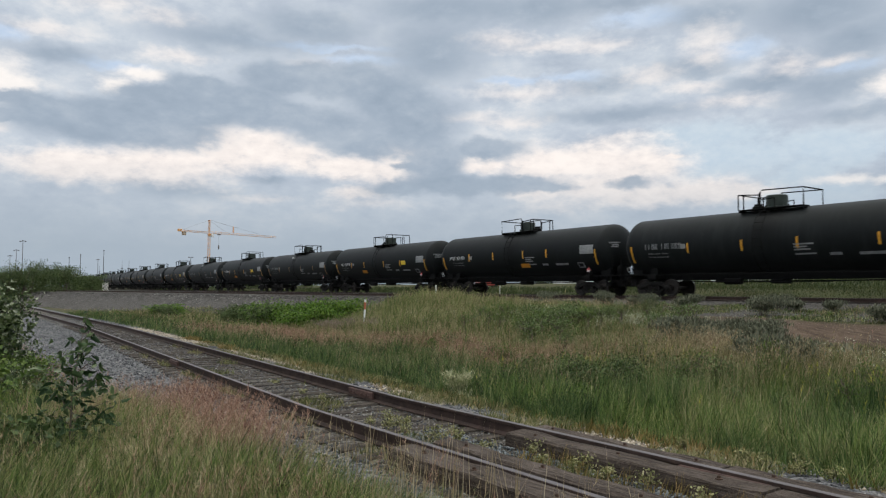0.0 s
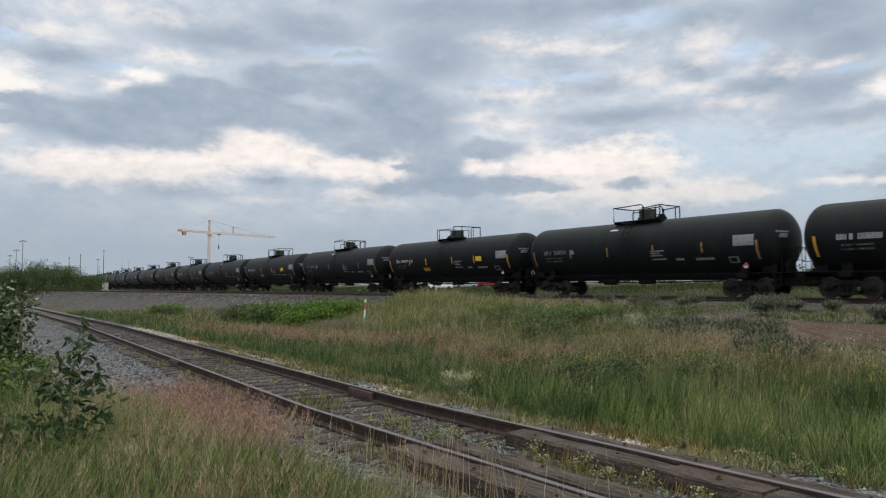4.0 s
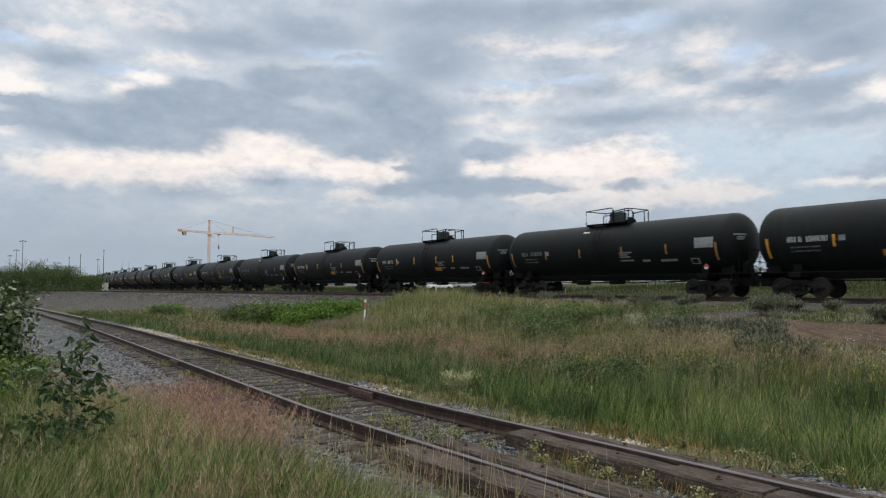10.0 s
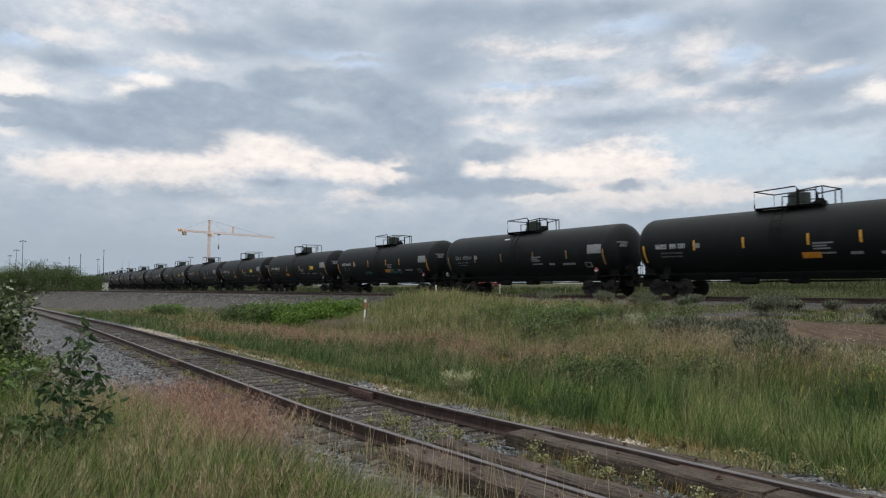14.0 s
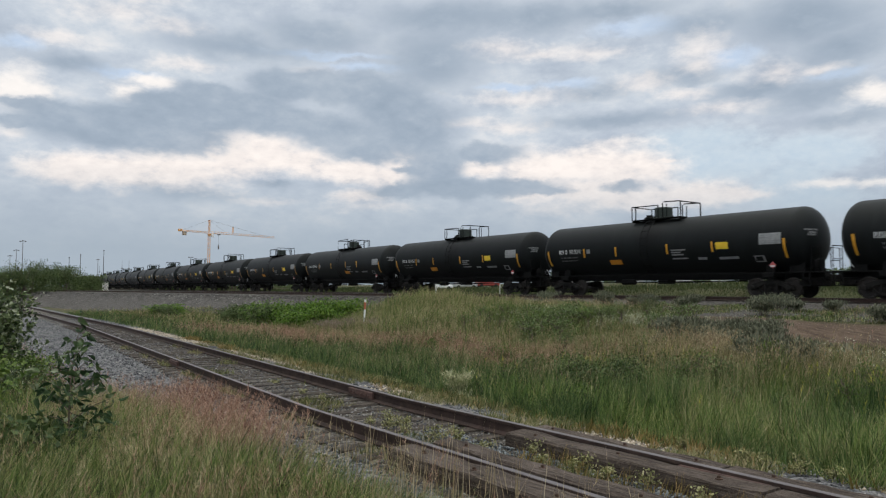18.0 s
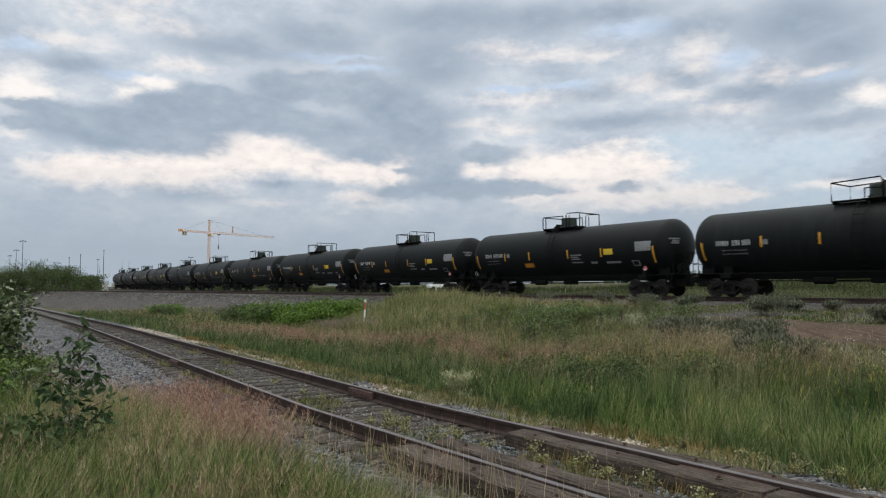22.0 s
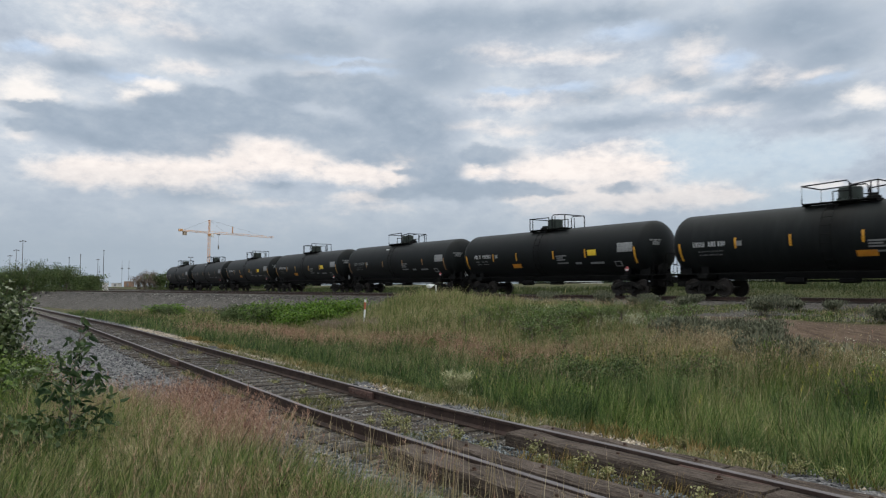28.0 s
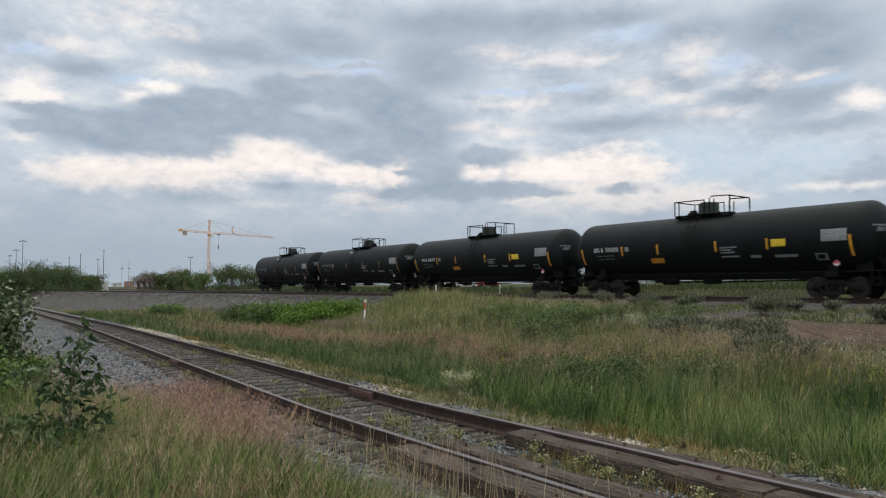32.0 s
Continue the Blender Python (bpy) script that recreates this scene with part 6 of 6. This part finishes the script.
        shrub("ground_weed", at(u, n, z), rnd.uniform(0.16, 0.3), rnd.uniform(0.08, 0.18), 150, 0.028, weed, bark, "small yellow-green weed growing through the ballast", 400 + i, 6, "oval", "weed", "ballast weeds", 3)
    for i, (u, d, w) in enumerate(((7.0, -0.1, 0.42), (6.8, 0.12, 0.3), (5.6, 0.22, 0.45), (5.3, 0.05, 0.3), (4.9, 0.25, 0.4), (4.5, 0.1, 0.36), (4.1, 0.2, 0.42), (3.5, 0.12, 0.4))):
        shrub("ground_weed", at(u, float(near_n(u)) + d, float(near_z(u)) - 0.19), 0.62 * w, 0.42 * w, 150, 0.03, weed, bark, "fluffy pale green weed between the crossing timbers", 460 + i, 8, "oval", "weed", "ballast weeds", 4)
    SWAYING.append(build_sapling(on_ground(8.45, 1.12), island("sapling_leaves", [(0.2, (0.022, 0.044, 0.018)), (0.5, (0.048, 0.082, 0.032)), (0.8, (0.095, 0.135, 0.055)), (0.97, (0.28, 0.31, 0.2))], 0.6, 0.15, 0.95, 1.5, 0.25), bark))


def build_sapling(place, mat, wood):
    """A thin upright poplar shoot with large drooping leaves."""
    rng = np.random.default_rng(77)
    ob = empty("poplar_sapling", Matrix.Translation(place))
    bm = bmesh.new()
    trunk = [Vector((0, 0, -0.05)), Vector((0.03, 0.0, 0.5)), Vector((0.02, 0.02, 1.0)), Vector((0.10, 0.0, 1.5)), Vector((0.15, 0.0, 1.8))]
    tube(bm, trunk, 0.012, 6, False, 0.002)
    part("stem", bm, wood, ob, "thin brown stem")
    c = []
    for i in range(22):
        t = i / 21
        z = 0.12 + 1.35 * t
        a = i * 2.4
        l = (0.56 - 0.42 * t) * rng.uniform(0.7, 1.2)
        p = Vector((0.03 + 0.07 * t, 0, z))
        e = p + Vector((math.cos(a) * l, math.sin(a) * l, l * 0.55))
        bm = bmesh.new()
        tube(bm, [p, p.lerp(e, 0.5) + Vector((0, 0, 0.03)), e], 0.006, 5, False, 0.002)
        part("branch", bm, wood, ob)
        for k in range(int(26 - 19 * t)):
            q = p.lerp(e, rng.uniform(0.25, 1.08))
            c.append((q.x + rng.normal(0, 0.06), q.y + rng.normal(0, 0.06), q.z + rng.normal(0, 0.05)))
    for k in range(6):
        c.append((0.13 + rng.normal(0, 0.03), rng.normal(0, 0.03), 1.5 + 0.055 * k))
    v, f = leaf_cloud(rng, np.array(c), 0.125, 0.6, "ovate", -0.35)
    part("foliage", tri_mesh("foliage", v, f, [], mat), None, ob, "dark green pointed leaves, some pale underneath")
    return tagged(ob, "young poplar sapling with dark leaves in the grass", "sapling")


# ---- crossing timbers on the siding ----
def build_timbers():
    wood = grain_wood("weathered_timber", (0.018, 0.014, 0.011), (0.068, 0.052, 0.043), (0.14, 0.113, 0.096), U)
    rnd = random.Random(3)
    bm = bmesh.new()
    lathe(bm, [(-0.02, 0.034), (0.0, 0.034), (0.003, 0.03), (0.004, 0.018), (0.02, 0.017), (0.026, 0.01)], "z", 8)
    bolt = bpy.data.meshes.new("bolt")
    bm.to_mesh(bolt)
    bm.free()
    bolt.materials.append(worn("rusty_bolt", (0.03, 0.017, 0.011), (0.075, 0.04, 0.026), 30, 0.85))
    # across the track: (inner edge, outer edge, far end)
    for a, b, end, lift in ((-1.13, -0.80, 6.34, 0.018), (-0.63, -0.36, 6.26, 0.038), (0.36, 0.66, 6.25, 0.015), (0.80, 1.06, 6.3, 0.012)):
        u1 = end
        while u1 > -7:
            u0 = u1 - rnd.uniform(2.4, 3.4)
            bm = bmesh.new()
            k = 10
            ring = []
            for i in range(k + 1):
                u = u0 + 0.012 + (u1 - u0 - 0.024) * i / k
                w = rnd.uniform(-0.018, 0.018)
                ring.append([bm.verts.new((u, n + rnd.uniform(-0.01, 0.01) + w, z + lift + rnd.uniform(-0.014, 0.004))) for n, z in ((a, -0.24), (a, -0.05), (a + 0.025, -0.03), (b - 0.025, -0.03), (b, -0.05), (b, -0.24))])
            for p, q in zip(ring, ring[1:]):
                for j in range(6):
                    bm.faces.new((p[j], p[(j + 1) % 6], q[(j + 1) % 6], q[j]))
            bm.faces.new(ring[0][::-1])
            bm.faces.new(ring[-1])
            for v in bm.verts:
                v.co = U * v.co.x + N * (4.94 + v.co.y) + Vector((0, 0, float(near_z(v.co.x)) + v.co.z))
            bmesh.ops.recalc_face_normals(bm, faces=bm.faces)
            me = bpy.data.meshes.new("timber")
            bm.to_mesh(me)
            bm.free()
            me.materials.append(wood)
            beam = tagged(new("timber", me), "weathered grey crossing timber bolted beside the siding rail", "timber", group="crossing timbers")
            for share in (0.14, 0.5, 0.86):
                u = u0 + (u1 - u0) * share + rnd.uniform(-0.1, 0.1)
                place = at(u, 4.94 + (a + b) / 2 + rnd.uniform(-0.03, 0.03), float(near_z(u)) + lift - 0.034)
                part("bolt", bolt, None, beam, m=Matrix.Translation(place))
            u1 = u0 - 0.02


# ---- tower crane ----
CRANE_TOP = []


def lattice(bm, p0, p1, half, bays, r, r_thin, tri=False):
    """A lattice girder between two points."""
    p0, p1 = Vector(p0), Vector(p1)
    d = (p1 - p0).normalized()
    a = d.cross(Vector((0, 0, 1))).normalized() if abs(d.z) < 0.9 else Vector((1, 0, 0))
    b = a.cross(d)
    corners = [a + b, a - b, -a - b, -a + b] if not tri else [a - b, -a - b, b]
    for c in corners:
        tube(bm, [p0 + c * half, p1 + c * half], r, 4)
    k = len(corners)
    for i in range(bays):
        q0, q1 = p0.lerp(p1, i / bays), p0.lerp(p1, (i + 1) / bays)
        for j in range(k):
            c0, c1 = corners[j], corners[(j + 1) % k]
            tube(bm, [q0 + c0 * half, q1 + c1 * half], r_thin, 3)
            tube(bm, [q1 + c0 * half, q1 + c1 * half], r_thin, 3)


def build_crane():
    paint = worn("orange_crane_paint", (0.62, 0.30, 0.12), (0.74, 0.40, 0.18), 0.3, 0.6)
    pale = worn("concrete_weight", (0.35, 0.27, 0.2), (0.45, 0.36, 0.28), 0.5, 0.8)
    white = worn("white_cab_paint", (0.6, 0.6, 0.6), (0.75, 0.74, 0.72), 0.5, 0.5)
    steel = worn("crane_cable", (0.12, 0.11, 0.11), (0.2, 0.19, 0.18), 1, 0.6)
    y = 600.0
    x = -0.333 * y
    crane = empty("tower_crane", Matrix.Translation((x, y, 3.0)))
    for i in range(8):
        bm = bmesh.new()
        lattice(bm, (0, 0, i * 5.4), (0, 0, i * 5.4 + 5.35), 0.85, 3, 0.12, 0.06)
        part("mast_section", bm, paint, crane)
    z = 44.6
    bm = bmesh.new()
    lathe(bm, [(43.2, 1.2), (z, 1.4), (z + 0.4, 1.2)], "z", 16)
    top = part("slewing_ring", bm, paint, crane)
    top.matrix_basis = Matrix()
    CRANE_TOP.append(top)
    bm = bmesh.new()
    lattice(bm, (1.5, 0, z + 1.6), (73, 0, z + 1.6), 0.75, 26, 0.1, 0.05, tri=True)
    part("jib", bm, paint, top, "orange lattice jib")
    bm = bmesh.new()
    lattice(bm, (-1.5, 0, z + 1.2), (-28, 0, z + 1.2), 0.6, 9, 0.12, 0.07)
    part("counter_jib", bm, paint, top)
    bm = bmesh.new()
    lattice(bm, (0, 0, z), (0, 0, z + 12.0), 0.6, 6, 0.12, 0.07)
    part("tower_head", bm, paint, top)
    bm = bmesh.new()
    box(bm, -26.0, -23.0, -1.0, 1.0, z - 2.4, z + 0.8, 0.1)
    part("counterweight", bm, pale, top)
    bm = bmesh.new()
    box(bm, -30, -27, -1.0, 1.0, z + 0.5, z + 2.6, 0.1)
    part("winch_house", bm, paint, top)
    bm = bmesh.new()
    box(bm, 1.2, 3.2, -2.4, -0.6, z - 2.4, z + 0.4, 0.15)
    part("cab", bm, white, top, "white operator's cab")
    bm = bmesh.new()
    lattice(bm, (25, 0, z + 2.4), (25, 0, z + 8.0), 0.35, 3, 0.12, 0.07)
    part("jib_strut", bm, paint, top)
    for a, b in (((0, 0, z + 12), (-26, 0, z + 1.8)), ((0, 0, z + 12), (25, 0, z + 8)), ((25, 0, z + 8), (60, 0, z + 2.4)), ((0, 0, z + 12), (17, 0, z + 2.6))):
        bm = bmesh.new()
        tube(bm, [a, b], 0.07, 4)
        part("pendant", bm, steel, top)
    bm = bmesh.new()
    box(bm, 8.6, 11.2, -0.9, 0.9, z - 0.3, z + 0.5, 0.1)
    part("trolley", bm, steel, top)
    bm = bmesh.new()
    tube(bm, [(9.9, 0, z - 0.3), (9.9, 0, z - 9)], 0.07, 4)
    box(bm, 9.4, 10.4, -0.4, 0.4, z - 12.5, z - 9, 0.15)
    part("hook_block", bm, steel, top)
    tagged(crane, "orange lattice tower crane far beyond the railway", "crane")


# ---- posts, masts and cabinets ----
def mast(name, bearing, y, high, r, heads, label, mat, lamp):
    x = bearing * y
    ob = empty(name, Matrix.Translation((x, y, 2.6)))
    bm = bmesh.new()
    tube(bm, [(0, 0, -0.5), (0, 0, high)], r, 8, True, r * 0.6)
    part("pole", bm, mat, ob)
    for dx, w, h, dz in heads:
        bm = bmesh.new()
        box(bm, dx - w / 2, dx + w / 2, -w / 3, w / 3, high + dz, high + dz + h, min(w, h) * 0.2)
        part("lamp_head", bm, lamp, ob)
    return tagged(ob, label, "pole")


def build_posts():
    grey = worn("galvanised_pole", (0.14, 0.14, 0.15), (0.24, 0.24, 0.25), 0.8, 0.6)
    timber = worn("tarred_pole", (0.03, 0.026, 0.022), (0.08, 0.065, 0.055), 1.0, 0.9)
    lamp = worn("lamp_housing", (0.10, 0.10, 0.11), (0.2, 0.2, 0.21), 1, 0.5)
    ring = ((-1.4, 1.0, 0.6, -0.6), (0.0, 1.0, 0.6, -0.3), (1.4, 1.0, 0.6, -0.6))
    mast("light_mast", -0.5979, 400, 26, 0.28, ring, "tall grey yard light mast with a ring of lamps", grey, lamp)
    mast("light_mast", -0.6067, 470, 24.5, 0.28, ring, "tall grey yard light mast behind the thicket", grey, lamp)
    mast("light_mast", -0.6156, 520, 23, 0.28, ring, "tall grey yard light mast behind the thicket", grey, lamp)
    mast("light_mast", -0.3587, 300, 12.3, 0.16, ((-0.7, 0.9, 0.35, -0.2), (0.7, 0.9, 0.35, -0.2)), "grey double-headed lamp post", grey, lamp)
    mast("light_mast", -0.4904, 330, 12.5, 0.16, ((0.0, 1.2, 0.4, -0.2),), "grey lamp post by the yard", grey, lamp)
    for bearing, h in ((-0.4823, 15.0), (-0.5152, 13.3), (-0.5313, 12.2)):
        mast("utility_pole", bearing, 280, h - 0.8, 0.15, ((0.0, 0.45, 0.4, -0.3),), "dark wooden utility pole with a transformer", timber, timber)
    for bearing, y in ((-0.4559, 420), (-0.4462, 420), (-0.488, 520), (-0.5425, 500)):
        mast("radio_mast", bearing, y, 15.5, 0.13, ((0.0, 1.1, 0.7, -5.0),), "thin grey mast with a small head", grey, lamp)
    # marker posts
    white = worn("white_post", (0.62, 0.62, 0.6), (0.78, 0.78, 0.76), 6, 0.6)
    orange = worn("orange_band", (0.36, 0.10, 0.05), (0.48, 0.16, 0.08), 6, 0.6)
    p = on_ground(29.0, 16.1)
    post = empty("marker_post", Matrix.Translation(p) @ pose(0, 0, 0, 0, 3, 0))
    bm = bmesh.new()
    box(bm, -0.045, 0.045, -0.02, 0.02, -0.1, 0.78, 0.008)
    part("post", bm, white, post)
    bm = bmesh.new()
    box(bm, -0.047, 0.047, -0.022, 0.022, 0.78, 1.12, 0.008)
    part("warning_band", bm, orange, post, "orange reflective band")
    bm = bmesh.new()
    box(bm, -0.047, 0.047, -0.022, 0.022, 1.12, 1.24, 0.01)
    part("cap", bm, white, post)
    tagged(post, "slim white marker post with an orange band in grass", "marker post")
    post = empty("marker_stake", Matrix.Translation(at(44.3, 30.85, RAIL_Z - 0.25)))
    bm = bmesh.new()
    box(bm, -0.06, 0.06, -0.05, 0.05, -0.1, 0.9, 0.015)
    part("post", bm, white, post)
    tagged(post, "short white stake on the ballast beside the main line", "marker post")
    post = empty("marker_stake", Matrix.Translation(at(47.0, 39.5, RAIL_Z - 0.4)))
    bm = bmesh.new()
    tube(bm, [(0, 0, -0.1), (0, 0, 1.5)], 0.022, 6)
    part("post", bm, white, post)
    tagged(post, "thin pale stake in grass beyond the main line", "marker post")
    # signal cabinet by the track, far off
    steel = worn("pale_cabinet", (0.5, 0.47, 0.44), (0.62, 0.58, 0.54), 2, 0.5)
    x, y = -0.479 * 150, 150.0
    u, n = x * U.x + y * U.y, x * N.x + y * N.y
    cab = empty("signal_cabinet", Matrix.Translation(at(u, n, RAIL_Z - 0.3)))
    bm = bmesh.new()
    box(bm, -0.5, 0.5, -0.4, 0.4, 0.1, 1.75, 0.03)
    part("body", bm, steel, cab)
    bm = bmesh.new()
    box(bm, -0.46, 0.46, -0.43, -0.4, 0.2, 1.65, 0.01)
    part("door", bm, steel, cab)
    bm = bmesh.new()
    box(bm, -0.56, 0.56, -0.48, 0.46, 1.752, 1.83, 0.02)
    part("roof", bm, steel, cab)
    bm = bmesh.new()
    box(bm, -0.4, 0.4, -0.3, 0.3, -0.2, 0.098)
    part("plinth", bm, grey, cab)
    tagged(cab, "pale steel signal cabinet beside the main line", "cabinet")
    # things in the yard beyond
    def hut(name, bearing, y, w, d, h, col, label, cat):
        x = bearing * y
        ob = empty(name, Matrix.Translation((x, y, 2.9)))
        bm = bmesh.new()
        box(bm, -w / 2, w / 2, -d / 2, d / 2, -0.6, h * 0.86, 0.05)
        part("wall", bm, col, ob)
        bm = bmesh.new()
        vs = [bm.verts.new(p) for p in ((-w / 2 - 0.2, -d / 2 - 0.2, h * 0.862), (w / 2 + 0.2, -d / 2 - 0.2, h * 0.862), (w / 2 + 0.2, d / 2 + 0.2, h * 0.862), (-w / 2 - 0.2, d / 2 + 0.2, h * 0.862), (-w / 2 - 0.2, 0, h), (w / 2 + 0.2, 0, h))]
        for f in ((0, 1, 5, 4), (2, 3, 4, 5), (0, 4, 3), (1, 2, 5), (3, 2, 1, 0)):
            bm.faces.new([vs[i] for i in f])
        part("roof", bm, grey, ob)
        bm = bmesh.new()
        box(bm, -w * 0.12, w * 0.12, -d / 2 - 0.06, -d / 2 - 0.01, -0.3, h * 0.6)
        part("door", bm, grey, ob)
        tagged(ob, label, cat)
    blue = worn("dark_blue_sheet", (0.03, 0.045, 0.06), (0.06, 0.075, 0.09), 1, 0.5)
    redo = worn("faded_orange_sheet", (0.24, 0.14, 0.1), (0.32, 0.2, 0.14), 1, 0.6)
    hut("shed", -0.5008, 255, 5.2, 4, 3.4, blue, "dark blue sheet metal shed behind the thicket", "shed")
    hut("shed", -0.4454, 330, 3.6, 3, 2.2, redo, "faded orange site shed in the yard", "shed")
    hut("shed", -0.4631, 360, 4.0, 3, 1.5, steel, "pale site shed in the yard", "shed")
    hut("shed", -0.374, 330, 9.0, 4, 7.2, redo, "faded orange building behind the bushes", "building")
    # pale road barrier on the rise beyond the line
    conc = worn("pale_barrier", (0.42, 0.42, 0.42), (0.62, 0.62, 0.61), 0.8, 0.8)
    rnd = random.Random(5)
    for i in range(34):
        u = -6 + i * 3.6
        if rnd.random() < 0.25:
            continue
        n = 112.0
        b = empty("road_barrier", Matrix.LocRotScale(on_ground(u, n, -0.05), U.to_track_quat("X", "Z"), None))
        bm = bmesh.new()
        pr = [(-0.4, 0.0), (0.4, 0.0), (0.36, 0.2), (0.16, 0.45), (0.12, 1.0), (-0.12, 1.0), (-0.16, 0.45), (-0.36, 0.2)]
        a = [bm.verts.new((-1.6, y, z)) for y, z in pr]
        c = [bm.verts.new((1.6, y, z)) for y, z in pr]
        for j in range(8):
            bm.faces.new((a[j], c[j], c[(j + 1) % 8], a[(j + 1) % 8]))
        bm.faces.new(a[::-1])
        bm.faces.new(c)
        bmesh.ops.recalc_face_normals(bm, faces=bm.faces)
        part("block", bm, conc, b)
        tagged(b, "pale concrete barrier block along a far road", "barrier", group="road barrier blocks")


def parked_car(bearing, y, paint, label):
    """A small car seen over the bank: body, cabin, panes, lamps and wheels."""
    x = bearing * y
    u, n = x * U.x + y * U.y, x * N.x + y * N.y
    glass = worn("car_glass", (0.02, 0.024, 0.028), (0.035, 0.04, 0.045), 2, 0.15, spec=0.5)
    rubber = worn("tyre_rubber", (0.012, 0.012, 0.012), (0.025, 0.025, 0.025), 9, 0.9)
    car = empty("parked_car", Matrix.Translation(on_ground(u, n, 0.0)) @ pose(0, 0, 0, 0, 0, 18))
    bm = bmesh.new()
    box(bm, -2.1, 2.1, -0.86, 0.86, 0.32, 0.92, 0.16)
    part("body", bm, paint, car)
    bm = bmesh.new()
    lo = [bm.verts.new(p) for p in ((-1.7, -0.78, 0.9), (1.0, -0.78, 0.9), (1.0, 0.78, 0.9), (-1.7, 0.78, 0.9))]
    hi = [bm.verts.new(p) for p in ((-1.3, -0.64, 1.48), (0.3, -0.64, 1.48), (0.3, 0.64, 1.48), (-1.3, 0.64, 1.48))]
    for k in range(4):
        bm.faces.new((lo[k], lo[(k + 1) % 4], hi[(k + 1) % 4], hi[k]))
    bm.faces.new(hi)
    bm.faces.new(lo[::-1])
    part("cabin", bm, paint, car)
    for x0, x1 in ((-1.42, -0.55), (-0.45, 0.5)):
        bm = bmesh.new()
        bm.faces.new([bm.verts.new(p) for p in ((x0, -0.765, 0.98), (x1, -0.765, 0.98), (min(x1, 0.28), -0.665, 1.40), (max(x0, -1.28), -0.665, 1.40))])
        bmesh.ops.solidify(bm, geom=bm.faces[:], thickness=0.01)
        part("window", bm, glass, car)
    for wx in (-1.35, 1.35):
        for wy in (-0.8, 0.8):
            bm = bmesh.new()
            lathe(bm, [(wy - 0.1, 0.2), (wy - 0.09, 0.32), (wy + 0.09, 0.32), (wy + 0.1, 0.2)], "y", 16)
            bmesh.ops.translate(bm, verts=bm.verts, vec=(wx, 0, 0.32))
            part("wheel", bm, rubber, car)
    return tagged(car, label, "car", group="cars parked beyond the line")


def build_beyond():
    parked_car(-0.0048, 118, worn("white_car_paint", (0.62, 0.62, 0.62), (0.72, 0.72, 0.72), 2, 0.35, bump=0.0), "white car parked on the rise beyond the line")
    parked_car(0.0305, 121, worn("silver_car_paint", (0.34, 0.34, 0.35), (0.42, 0.42, 0.43), 2, 0.35, bump=0.0), "silver car parked on the rise beyond the line")
    parked_car(0.0626, 124, worn("red_car_paint", (0.22, 0.03, 0.025), (0.3, 0.045, 0.035), 2, 0.35, bump=0.0), "dark red car parked on the rise beyond the line")
    # a short end of timber by the ballast
    bm = bmesh.new()
    box(bm, -0.22, 0.22, -0.12, 0.12, -0.05, 0.2, 0.02, pose(0, 0, 0, 0, 4, 25))
    me = bpy.data.meshes.new("timber_offcut")
    bm.to_mesh(me)
    bm.free()
    me.materials.append(worn("fresh_cut_wood", (0.28, 0.18, 0.1), (0.4, 0.27, 0.16), 5, 0.85))
    ob = new("timber_offcut", me)
    ob.matrix_basis = Matrix.Translation(at(38.4, 29.6, RAIL_Z - 0.2))
    tagged(ob, "tan timber offcut lying on the ballast", "timber")


SKY = build_sky()
build_ground()
build_tracks()
build_train()
build_timbers()
build_posts()
build_crane()
build_beyond()
build_shrubs()
build_grass()
motions()
